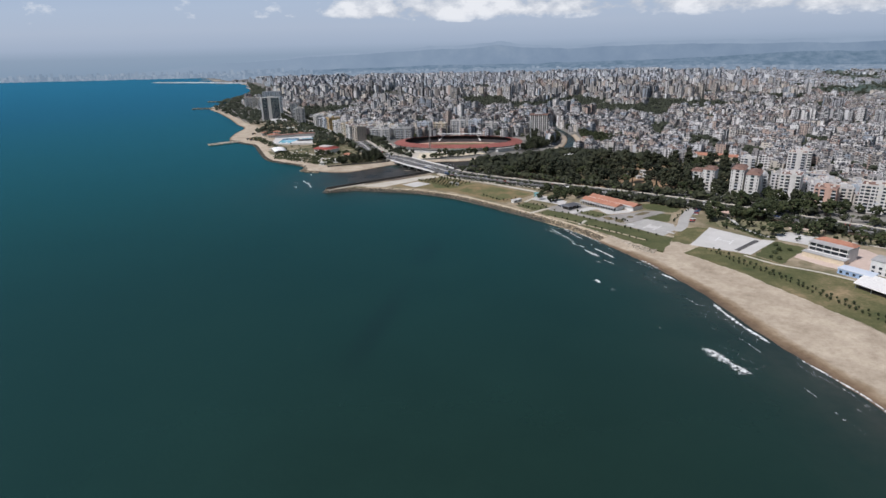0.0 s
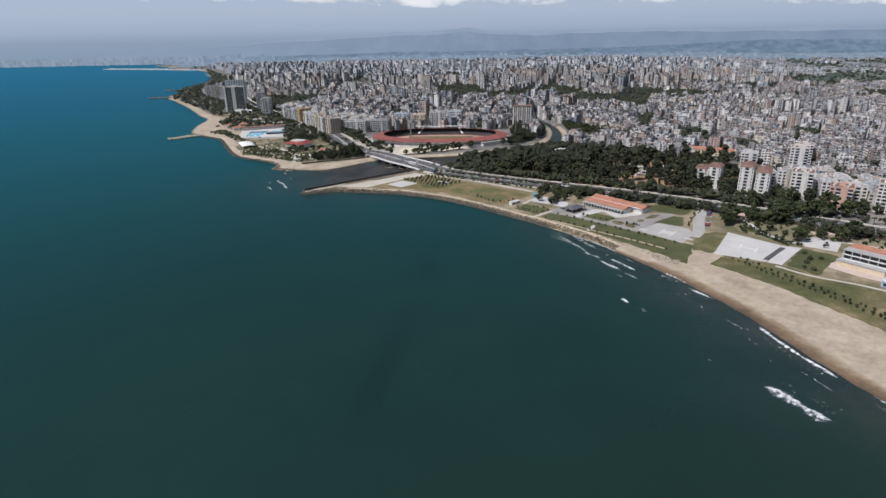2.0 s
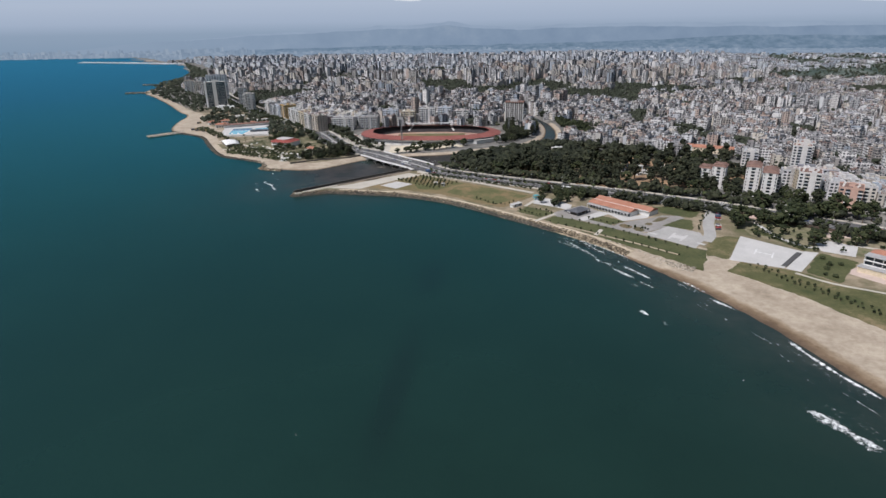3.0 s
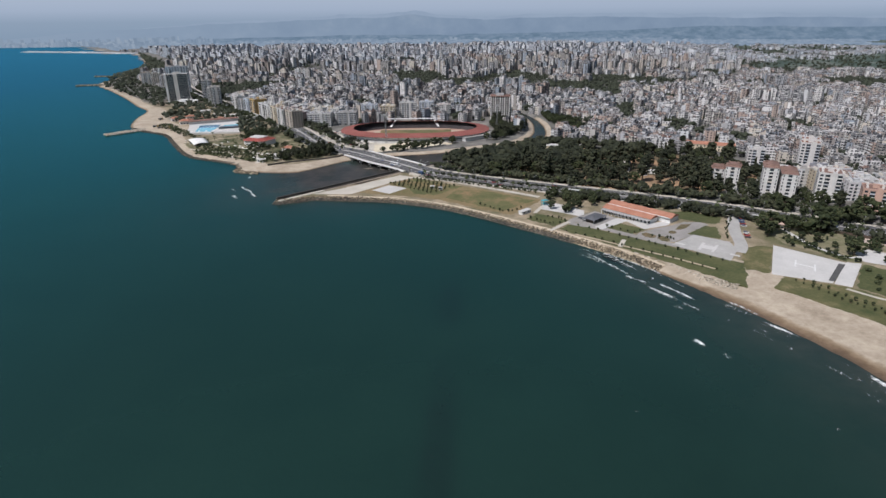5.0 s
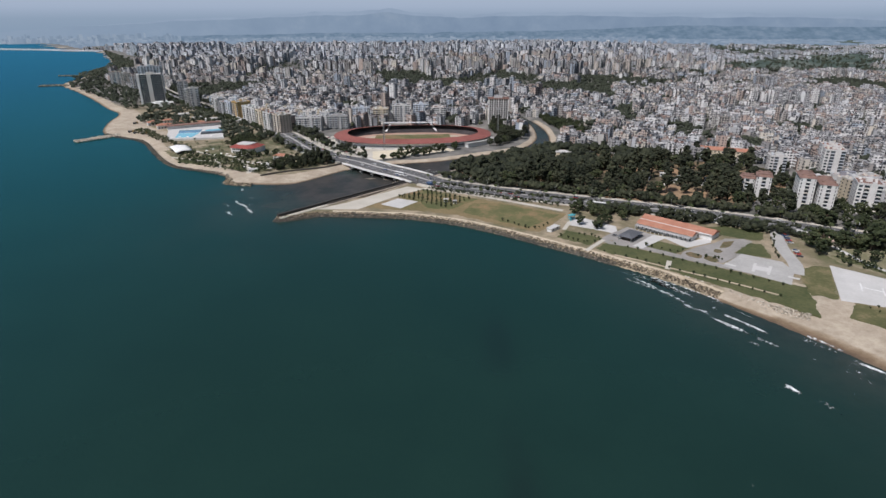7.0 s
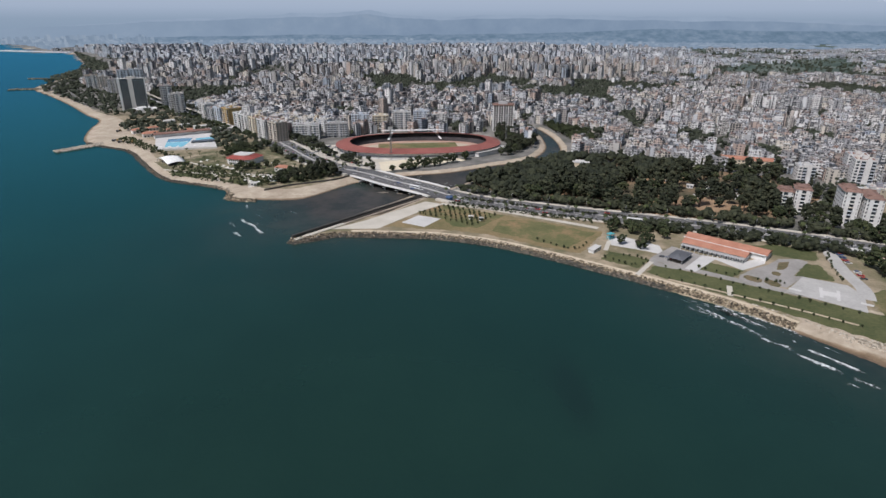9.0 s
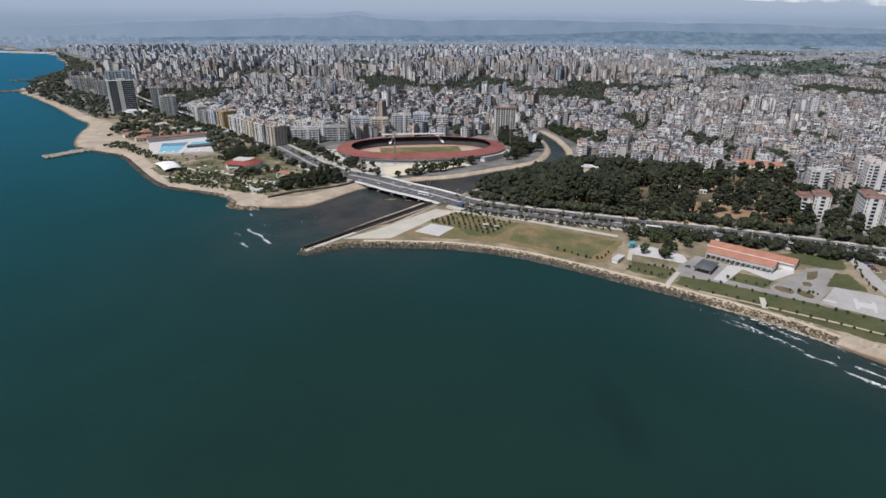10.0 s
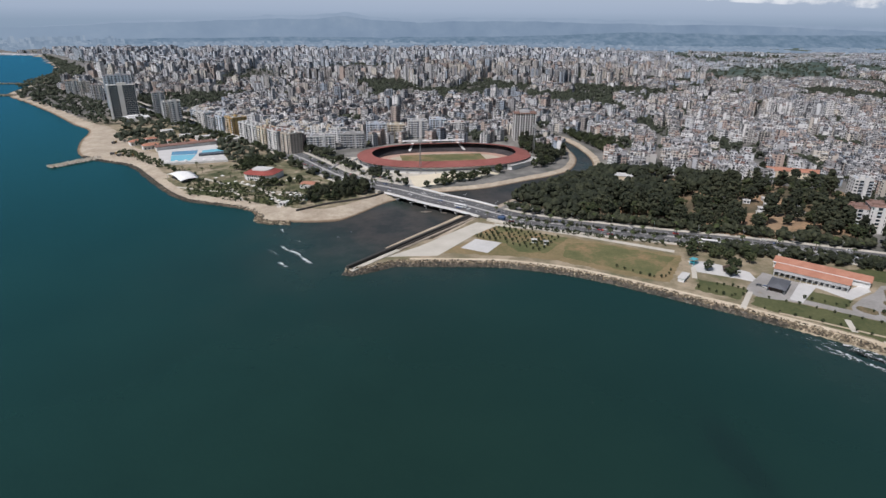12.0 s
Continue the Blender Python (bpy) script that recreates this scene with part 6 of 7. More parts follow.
    for p in spline(line, step)[:-1]:
        s = rng.uniform(0.55, 1.0)
        copy_thing(young, pose(p[0] + rng.uniform(-1, 1), p[1] + rng.uniform(-1, 1), G, 0, 0, rng.uniform(0, 360))).scale = (s, s, s)

# ---- blocks of flats in the front rows ----
def object_palette(name, palette, rough=0.8):
    m, n, l, b = material(name, rough)
    o = n.new("ShaderNodeObjectInfo").outputs["Random"]
    r = n.new("ShaderNodeValToRGB")
    r.color_ramp.interpolation = "CONSTANT"
    while len(r.color_ramp.elements) < len(palette):
        r.color_ramp.elements.new(0.5)
    for k, (e, c) in enumerate(zip(r.color_ramp.elements, palette)):
        e.position, e.color = k / len(palette), (*c, 1)
    l.new(o, r.inputs["Fac"])
    g = ramp(n, l, noise_tex(n, l, coords(n, l), 0.15, 5), [(0.3, (0.74, 0.73, 0.71)), (0.7, (1, 1, 1))])
    l.new(mix(n, l, 1.0, r.outputs["Color"], g, "MULTIPLY"), b.inputs["Base Color"])
    return m


HOUSE_WALL = object_palette("house_paint", [(0.62, 0.62, 0.64), (0.46, 0.45, 0.44), (0.67, 0.67, 0.69), (0.42, 0.39, 0.35), (0.58, 0.60, 0.63), (0.32, 0.33, 0.37), (0.58, 0.55, 0.51), (0.40, 0.31, 0.28), (0.65, 0.66, 0.67), (0.49, 0.43, 0.33), (0.40, 0.46, 0.53), (0.60, 0.61, 0.62), (0.53, 0.53, 0.54)])
HOUSE_TRIM = object_palette("balcony_paint", [(0.74, 0.74, 0.73), (0.64, 0.63, 0.61), (0.50, 0.53, 0.58), (0.70, 0.66, 0.60)])
HOUSE_ROOF = object_palette("house_roof", [(0.36, 0.36, 0.35), (0.26, 0.26, 0.26), (0.42, 0.42, 0.41), (0.28, 0.16, 0.12), (0.32, 0.31, 0.30), (0.26, 0.15, 0.12)])


def flats(label, group, w, d, n_, m, wall=None, roof=None, tiled=False, bays=None, single=False):
    """A block of flats: body, a row of windows and balconies to every storey, roof, stair head and tanks."""
    wall, roof = wall or HOUSE_WALL, roof or HOUSE_ROOF
    H = n_ * 3.1 + 0.4
    t = tagged(new("apartment_block"), label, "building", group)
    t.matrix_world = m
    bm = bmesh.new()
    box(bm, -w / 2, -d / 2, -0.6, w / 2, d / 2, H)
    part("wall", bm, wall, t)
    bays = bays or max(3, int(w / 4))
    sides = max(2, int(d / 4.5))
    wins, bals = [], []
    for s in range(n_):
        z = 3.1 * s + 1.0
        for k in range(bays):
            x = -w / 2 + (k + 0.5) * w / bays
            hw = 1.6 if k % 2 else 1.0
            for y in (-d / 2, d / 2):
                wins.append((x - hw - 0.2, y - 0.06, z - 0.1 - 0.75 * (k % 2), x + hw + 0.2, y + 0.06, z + 1.65))
        for k in range(sides):
            y = -d / 2 + (k + 0.5) * d / sides
            for x in (-w / 2, w / 2):
                wins.append((x - 0.06, y - 0.7, z, x + 0.06, y + 0.7, z + 1.4))
        for k in range(1, bays, 2) if s else ():
            x = -w / 2 + (k + 0.5) * w / bays
            for e in (-1, 1):
                y0, y1 = sorted((e * d / 2, e * (d / 2 + 1.35)))
                yf = e * (d / 2 + 1.35)
                bals.append(((x - 1.7, y0, z - 1.05, x + 1.7, y1, z - 0.85), (x - 1.7, yf - 0.06, z - 0.85, x + 1.7, yf + 0.06, z + 0.05)))
    if single:
        for q in wins:
            if q[1] > d / 2 - 1 and q[3] - q[0] > 0.5 or q[0] > w / 2 - 1 and q[3] - q[0] < 0.5:
                continue
            bm = bmesh.new()
            box(bm, *q)
            part("window", bm, DARK_GLASS, t)
        for q in bals:
            bm = bmesh.new()
            for c in q:
                box(bm, *c)
            part("balcony", bm, HOUSE_TRIM, t)
    else:
        bm = bmesh.new()
        for q in wins:
            box(bm, *q)
        tagged(part("glazing", bm, DARK_GLASS, t), kind="stuff")
        bm = bmesh.new()
        for q in bals:
            for c in q:
                box(bm, *c)
        tagged(part("balcony_front", bm, HOUSE_TRIM, t), kind="stuff")
    bm = bmesh.new()
    if tiled:
        e = 0.8
        b4 = [bm.verts.new((sx * (w / 2 + e), sy * (d / 2 + e), H)) for sx, sy in ((-1, -1), (1, -1), (1, 1), (-1, 1))]
        k = min(w, d) / 2
        r2 = [bm.verts.new((-max(w / 2 - k, 0.2), -max(d / 2 - k, 0.2), H + 3.2)), bm.verts.new((max(w / 2 - k, 0.2), max(d / 2 - k, 0.2) if d > w else -max(d / 2 - k, 0.2), H + 3.2))]
        if w >= d:
            for f in ((b4[0], b4[1], r2[1], r2[0]), (b4[1], b4[2], r2[1]), (b4[2], b4[3], r2[0], r2[1]), (b4[3], b4[0], r2[0])):
                bm.faces.new(f)
        else:
            for f in ((b4[0], b4[1], r2[0]), (b4[1], b4[2], r2[1], r2[0]), (b4[2], b4[3], r2[1]), (b4[3], b4[0], r2[0], r2[1])):
                bm.faces.new(f)
        bm.faces.new(b4[::-1])
        bmesh.ops.recalc_face_normals(bm, faces=bm.faces[:])
        for fx, fy in ((-0.28, -0.30), (0.28, -0.30), (-0.28, 0.30), (0.28, 0.30), (0.0, -0.34)):
            box(bm, fx * w - 1.6, fy * d - 1.4, H - 0.1, fx * w + 1.6, fy * d + 1.4, H + 2.3)
        part("roof", bm, roof if roof is not HOUSE_ROOF else ROOF_TILE, t, "brown tiled hipped roof with dormers")
        bm = bmesh.new()
        for e in (-1, 1):
            box(bm, e * 0.25 * w - 1.4, -d / 2 - 1.1, -0.6, e * 0.25 * w + 1.4, -d / 2 + 0.4, H - 0.3)
        part("stair_tower", bm, wall, t)
    else:
        box(bm, -w / 2 + 0.3, -d / 2 + 0.3, H, w / 2 - 0.3, d / 2 - 0.3, H + 0.15)
        part("roof", bm, roof, t)
        bm = bmesh.new()
        for a in ((-w / 2 - 0.25, -d / 2 - 0.25, w / 2 + 0.25, -d / 2 + 0.15), (-w / 2 - 0.25, d / 2 - 0.15, w / 2 + 0.25, d / 2 + 0.25), (-w / 2 - 0.25, -d / 2 + 0.15, -w / 2 + 0.15, d / 2 - 0.15), (w / 2 - 0.15, -d / 2 + 0.15, w / 2 + 0.25, d / 2 - 0.15)):
            box(bm, a[0], a[1], H - 0.1, a[2], a[3], H + 0.9)
        part("parapet", bm, wall, t)
        bm = bmesh.new()
        box(bm, -2.2, -1.6, H, 2.2, 2.0, H + 2.9)
        box(bm, -2.5, -1.9, H + 2.9, 2.5, 2.3, H + 3.1)
        box(bm, 0.12 * w - 1.5, -d / 2 - 1.0, -0.6, 0.12 * w + 1.5, -d / 2 + 0.5, H + 2.4)
        part("stair_tower", bm, wall, t)
        for k in range(1):
            x, y = -0.30 * w, 0.28 * d
            bm = bmesh.new()
            box(bm, x - 1.0, y - 0.2, H + 0.15, x + 1.0, y + 0.2, H + 1.5)
            bmesh.ops.create_cone(bm, cap_ends=True, segments=10, radius1=0.5, radius2=0.5, depth=1.6, matrix=Matrix.Translation((x, y + 0.5, H + 1.7)) @ Matrix.Rotation(math.pi / 2, 4, "Y"))
            for fx, fy, fw in ((0.3, 0.1, 0.9), (0.22, -0.3, 0.7), (-0.34, -0.2, 0.8), (0.05, 0.34, 0.6)):
                box(bm, fx * w - fw, fy * d - fw, H + 0.1, fx * w + fw, fy * d + fw, H + 1.1 + fw)
            tagged(part("roof_equipment", bm, HOUSE_TRIM, t), kind="stuff")
    return t


town = built[front]
heights = fl[front]
protos = {}
for (x, y, a, p_), n_ in zip(town, heights):
    n_ = int(np.clip(n_ + (1 if x < 60 else 0), 3, 9))
    key = (n_, int(rng.integers(2)))
    m = pose(x, y, G, 0, 0, math.degrees(a) + float(rng.choice([0, 180])))
    if key in protos:
        copy_thing(protos[key], m)
    else:
        protos[key] = flats("pale concrete block of flats with balconies", "flats of the front rows", 13.5 if key[1] else 15.5, 12.0, n_, m, tiled=False)
PAINTS = {"white": mottled("white_flats", (0.50, 0.49, 0.48), (0.64, 0.63, 0.62), 0.1, 0.8), "grey": GREY_WALL, "pale blue": mottled("pale_blue_flats", (0.42, 0.47, 0.55), (0.56, 0.60, 0.66), 0.1, 0.8),
          "ochre": mottled("ochre_flats", (0.38, 0.25, 0.10), (0.50, 0.35, 0.16), 0.1, 0.8), "cream": CREAM_WALL, "beige": mottled("beige_flats", (0.36, 0.31, 0.26), (0.48, 0.42, 0.36), 0.1, 0.8)}
for x, y, w, d, n_, turn, paint in AVENUE_ROW:
    flats("long %s block of flats with stacked balconies" % paint, "flats along the avenue", w, d, n_, pose(x, y, G, 0, 0, turn), PAINTS[paint])
BROWN_TILE = mottled("brown_tile", (0.15, 0.095, 0.08), (0.26, 0.165, 0.135), 0.2, 1.2)
# the flats across the avenue from the beach park, and the tower by the stadium
for x, y, w, d, n_, turn, tl_, lab in ((283, 617, 12, 15, 6, -38, True, "white six storey flats with a red tiled roof"), (293, 609, 12, 17, 7, -38, True, "white seven storey flats with a red tiled roof"), (309, 580, 12, 24, 9, -35, True, "tall white flats with a brown tiled roof"), (319, 569, 12, 28, 8, -35, True, "white stepped flats with a brown tiled roof"),
                                       (352, 560, 18, 22, 8, -38, False, "white flats with rooftop clutter"), (366, 526, 18, 20, 6, -40, False, "pale salmon flats with balconies"), (398, 505, 24, 20, 8, -42, False, "long white flats beside the avenue")):
    flats(lab, "flats across the avenue", w, d, n_, pose(x, y, G, 0, 0, turn), PAINTS["white"] if n_ != 6 or tl_ else mottled("salmon_wall", (0.44, 0.29, 0.235), (0.56, 0.39, 0.32)), BROWN_TILE, tl_, single=True)


def striped_tower():
    t = tagged(new("tower_block"), "tall beige tower block with white stripes and a brown roof cap", "building")
    t.matrix_world = pose(180, 1046, G, 0, 0, -16)
    w, d, n_ = 29.0, 19.0, 12
    H = n_ * 3.1 + 1.0
    bm = bmesh.new()
    box(bm, -w / 2, -d / 2, -0.6, w / 2, d / 2, H)
    part("wall", bm, mottled("tower_wall", (0.20, 0.165, 0.145), (0.30, 0.255, 0.225), 0.08, 0.6), t)
    for k in range(9):
        x = -w / 2 + k * w / 8
        for y in (-d / 2, d / 2):
            bm = bmesh.new()
            box(bm, x - 0.55, y - 0.9, 0, x + 0.55, y + 0.9, H)
            part("pilaster", bm, WHITE_WALL if k % 2 == 0 else GREY_WALL, t, "white vertical rib")
    for s in range(n_):
        z = 3.1 * s + 1.3
        bm = bmesh.new()
        for k in range(8):
            x = -w / 2 + (k + 0.5) * w / 8
            for y in (-d / 2, d / 2):
                box(bm, x - 1.15, y - 0.08, z, x + 1.15, y + 0.08, z + 1.7)
        for k in range(4):
            y = -d / 2 + (k + 0.5) * d / 4
            for x in (-w / 2, w / 2):
                box(bm, x - 0.08, y - 1.3, z, x + 0.08, y + 1.3, z + 1.7)
        tagged(part("window_row", bm, DARK_GLASS, t, "row of dark windows"), kind="stuff")
        bm = bmesh.new()
        for y in (-d / 2, d / 2):
            box(bm, -w / 2 - 0.5, y - 0.5, z - 1.35, w / 2 + 0.5, y + 0.5, z - 0.75)
        for x in (-w / 2, w / 2):
            box(bm, x - 0.4, -d / 2 + 0.5, z - 1.35, x + 0.4, d / 2 - 0.5, z - 0.65)
        part("floor_band", bm, GREY_WALL, t, "grey floor band")
    cap = mottled("brown_roof", (0.15, 0.085, 0.07), (0.24, 0.15, 0.12))
    bm = bmesh.new()
    box(bm, -w / 2 - 1.6, -d / 2 - 1.6, H, w / 2 + 1.6, d / 2 + 1.6, H + 1.1)
    part("roof", bm, cap, t, "overhanging brown roof cap")
    bm = bmesh.new()
    box(bm, -w / 4, -d / 3, H + 1.1, w / 5, d / 3, H + 4.2)
    part("lift_house", bm, GREY_WALL, t)


striped_tower()
for x, y, w, d, n_, turn in ((374, 686, 16, 14, 6, -30), (418, 662, 18, 16, 9, -35), (446, 694, 18, 15, 8, -35)):
    flats("white flats with stacked balconies behind the park", "flats behind the park", w, d, n_, pose(x, y, G, 0, 0, turn), PAINTS["white"])
for x, y, w, d, n_, turn in ((-350, 1419, 20, 18, 13, 12), (-312, 1312, 18, 20, 12, 8), (-328, 1352, 16, 14, 10, 12), (-569, 1760, 26, 18, 11, 15), (-535, 1720, 22, 18, 11, 15), (-505, 1682, 22, 18, 10, 15)):
    flats("tall grey tower block near the coast", "coast towers", w, d, n_, pose(x, y, G, 0, 0, turn), GREY_WALL if n_ > 11 else None)


def hotel():
    t = tagged(new("hotel"), "tall pale hotel slab with dark window columns", "hotel")
    t.matrix_world = pose(-402, 1400, G, 0, 0, 12)
    w, d, n_ = 42.0, 17.0, 16
    H = n_ * 3.4 + 2
    bm = bmesh.new()
    box(bm, -w / 2, -d / 2, -0.5, w / 2, d / 2, H)
    box(bm, -6, -4, H, 8, 5, H + 3)
    part("wall", bm, mottled("hotel_wall", (0.38, 0.365, 0.345), (0.50, 0.485, 0.46), 0.06, 0.5), t)
    bm = bmesh.new()
    box(bm, -w / 2 - 0.8, -d / 2 - 0.6, -0.5, -w / 2 + 2.2, d / 2 + 0.6, H + 1)
    part("end_wall", bm, WHITE_WALL, t)
    for g0, cols in ((-17.5, 4), (2.0, 6)):
        for c in range(cols):
            x = g0 + c * 3.1
            for s in range(n_):
                bm = bmesh.new()
                box(bm, x, -d / 2 - 0.08, 2.0 + s * 3.4, x + 2.85, -d / 2 + 0.3, 4.95 + s * 3.4)
                part("window", bm, DARK_GLASS, t)
    bm = bmesh.new()
    box(bm, -6, -d / 2 - 34, -0.5, 34, -d / 2 - 6, 6)
    box(bm, 2, -d / 2 - 28, 6, 24, -d / 2 - 12, 8.5)
    part("podium", bm, WHITE_WALL, t, "low white entrance building")


hotel()
flats("tall pale blue-grey tower behind the hotel", "coast towers", 46, 18, 20, pose(-430, 1522, G, 0, 0, 14), mottled("blue_grey_wall", (0.36, 0.40, 0.45), (0.48, 0.52, 0.56)), bays=8)

# ---- stadium ----
def oval(a, b, k=80, p=2.3):
    return [(a * abs(math.cos(t)) ** (2 / p) * math.copysign(1, math.cos(t)), b * abs(math.sin(t)) ** (2 / p) * math.copysign(1, math.sin(t))) for t in np.arange(k) * 2 * math.pi / k]


def ring_band(bm, profile, k=80):
    """Sweeps a profile of (half length, half width, height) round the oval."""
    rows = [[bm.verts.new((x, y, z)) for x, y in oval(a, b, k)] for a, b, z in profile]
    for p, q in zip(rows[:-1], rows[1:]):
        for j in range(k):
            bm.faces.new((p[j], p[(j + 1) % k], q[(j + 1) % k], q[j]))
    bmesh.ops.recalc_face_normals(bm, faces=bm.faces[:])


def disc(bm, a, b, z, p=2.3):
    bm.faces.new([bm.verts.new((x, y, z)) for x, y in oval(a, b, 80, p)])


def stadium():
    t = tagged(new("stadium"), "oval stadium with a red roof ring round a green pitch", "stadium")
    t.matrix_world = pose(STADIUM[0], STADIUM[1], G, 0, 0, STADIUM[2])
    bm = bmesh.new()
    ring_band(bm, [(106, 69, 7.6), (88, 51, 10.6), (88, 51, 10.2), (105, 68, 7.2), (106, 69, 7.6)])
    part("roof_ring", bm, RED_PAINT, t)
    bm = bmesh.new()
    ring_band(bm, [(103.5, 66.5, 0), (103.5, 66.5, 7.3), (102.9, 65.9, 7.3), (102.9, 65.9, 0)])
    part("wall", bm, WHITE_WALL, t)
    bm = bmesh.new()
    ring_band(bm, [(104.2, 67.2, 3.0), (104.2, 67.2, 4.6), (103.4, 66.4, 4.6), (103.4, 66.4, 3.0)])
    part("facade_band", bm, plain("facade_glass", (0.10, 0.11, 0.13), 0.4), t)
    steps = [(102.5, 65.5, 8.2)]
    for k in range(9):
        a, b_, z = 102.5 - k * 2.0, 65.5 - k * 2.0, 8.2 - k * 0.85
        steps += [(a - 2.0, b_ - 2.0, z), (a - 2.0, b_ - 2.0, z - 0.85)]
    bm = bmesh.new()
    ring_band(bm, steps)
    part("terrace", bm, mottled("terrace_seats", (0.045, 0.042, 0.045), (0.10, 0.088, 0.09), 0.08, 0.7), t)
    bm = bmesh.new()
    disc(bm, 85, 48, 0.12)
    part("track", bm, mottled("track", (0.36, 0.22, 0.17), (0.48, 0.33, 0.27)), t, "faded red running track")
    bm = bmesh.new()
    disc(bm, 72, 36, 0.2)
    part("infield", bm, mottled("infield", (0.38, 0.33, 0.25), (0.48, 0.42, 0.33)), t)
    bm = bmesh.new()
    box(bm, -52, -32, 0.2, 52, 32, 0.3)
    part("pitch", bm, WORN_LAWN, t, "green grass pitch")
    for x in (-38, 34):
        bm = bmesh.new()
        beam(bm, (x, 46, 2.5), (x + (6 if x < 0 else -6), 62, 9.5), 3.0, 0.8)
        part("stair", bm, WHITE_WALL, t, "white stair through the terrace")
    bm = bmesh.new()
    slab(bm, [(-45, 65), (38, 65), (38, 72), (-45, 72)], 11.0, 11.35)
    part("stand_roof", bm, WHITE_WALL, t, "pale canopy over the main stand")
    for x in np.linspace(-40, 34, 8):
        bm = bmesh.new()
        box(bm, x - 0.3, 70.8, 0, x + 0.3, 71.4, 11.0)
        part("stand_column", bm, STEEL, t)
    for ang in np.arange(0, 360, 9):
        c, s = math.cos(radians(ang)), math.sin(radians(ang))
        x, y = 104.6 * abs(c) ** (2 / 2.3) * math.copysign(1, c), 67.6 * abs(s) ** (2 / 2.3) * math.copysign(1, s)
        bm = bmesh.new()
        box(bm, x - 0.4, y - 0.4, 0, x + 0.4, y + 0.4, 7.3)
        part("column", bm, CONCRETE, t)


stadium()


def mast(x, y):
    t = tagged(new("floodlight_mast"), "tall grey steel floodlight mast", "floodlight", "stadium floodlights")
    t.matrix_world = pose(x, y, G)
    bm = bmesh.new()
    for k in range(4):
        a, b_ = k * math.pi / 2 + 0.4, 0
        beam(bm, (1.5 * math.cos(a), 1.5 * math.sin(a), -0.3), (0.5 * math.cos(a), 0.5 * math.sin(a), 36), 0.3, 0.3)
    for z in range(3, 36, 4):
        r = 1.5 - z / 36
        for k in range(4):
            a, b_ = k * math.pi / 2 + 0.4, (k + 1) * math.pi / 2 + 0.4
            beam(bm, (r * math.cos(a), r * math.sin(a), z), (r * math.cos(b_), r * math.sin(b_), z + 3), 0.16, 0.16)
    part("lattice", bm, STEEL, t)
    bm = bmesh.new()
    box(bm, -2.6, -0.3, 35, 2.6, 0.3, 38.5)
    part("lamp_panel", bm, GREY_WALL, t)
    return t


m0 = mast(-16, 893)
for x, y in ((99, 1066), (-52, 1040), (150, 950)):
    copy_thing(m0, pose(x, y, G))

annex = tagged(new("sports_annex"), "low grey-roofed annex beside the stadium", "building")
bm = bmesh.new()
slab(bm, [(73, 903), (89.5, 880), (137, 904), (123, 933)], G - 0.3, G + 5.0)
part("wall", bm, WHITE_WALL, annex)
bm = bmesh.new()
slab(bm, [(71.5, 903.5), (89, 878), (139, 903.5), (123.5, 935)], G + 5.0, G + 5.6)
part("roof", bm, CONCRETE, annex)

# ---- the west shore: pool club, restaurant, tent ----
pool = tagged(new("pool_club"), "white swimming pool terrace with blue pools", "swimming pool")
deck = [(-297, 1010), (-311, 1089), (-242, 1114), (-223, 1010)]
bm = bmesh.new()
slab(bm, deck, G - 0.3, G + 2.2)
part("terrace", bm, WHITE_PAVING, pool)
POOL_WATER, POOL_DEEP = plain("pool_water", (0.16, 0.50, 0.62), 0.1, 0, 0.5), plain("deep_pool_water", (0.05, 0.22, 0.36), 0.1, 0, 0.5)
for nm, pts, mt, z in (("shallow_pool", [(-288, 1022), (-291, 1054), (-262, 1054), (-266, 1020)], POOL_WATER, 2.26), ("deep_pool", [(-291, 1056), (-293, 1078), (-262, 1080), (-262, 1056)], POOL_DEEP, 2.26), ("long_pool", [(-256, 1062), (-257, 1076), (-233, 1084), (-231, 1066)], POOL_WATER, 2.27)):
    bm = bmesh.new()
    slab(bm, pts, G + 2.0, G + z)
    part(nm, bm, mt, pool)
bm = bmesh.new()
slab(bm, [(-258, 1040), (-258, 1050), (-230, 1056), (-229, 1044)], G + 2.2, G + 4.6)
part("canopy", bm, DARK_GLASS, pool, "dark sun canopy")
bm = bmesh.new()
slab(bm, [(-312, 1091), (-316, 1104), (-246, 1128), (-242, 1116)], G - 0.3, G + 6)
part("changing_block", bm, WHITE_WALL, pool)
bm = bmesh.new()
slab(bm, [(-313, 1090), (-317, 1106), (-245, 1130), (-241, 1115)], G + 6, G + 6.7)
part("block_roof", bm, mottled("brown_tiles", (0.16, 0.09, 0.07), (0.25, 0.15, 0.12)), pool, "brown tiled roof")
for k in range(18):
    f = k / 17
    x = -296 + 74 * f
    bm = bmesh.new()
    box(bm, x - 0.1, 1010 + 0.2, G + 2.2, x + 0.1, 1010.4, G + 3.3)
    part("rail_post", bm, WHITE_WALL, pool)


def low_house(name, label, x, y, w, d, h, turn, wall=WHITE_WALL, roof=ROOF_TILE, flat=False, z=G):
    t = tagged(new(name), label, "building")
    t.matrix_world = pose(x, y, z, 0, 0, turn)
    bm = bmesh.new()
    box(bm, -w / 2, -d / 2, -0.3, w / 2, d / 2, h)
    part("wall", bm, wall, t)
    bm = bmesh.new()
    if flat:
        box(bm, -w / 2 - 0.5, -d / 2 - 0.5, h, w / 2 + 0.5, d / 2 + 0.5, h + 0.5)
    else:
        e = 0.7
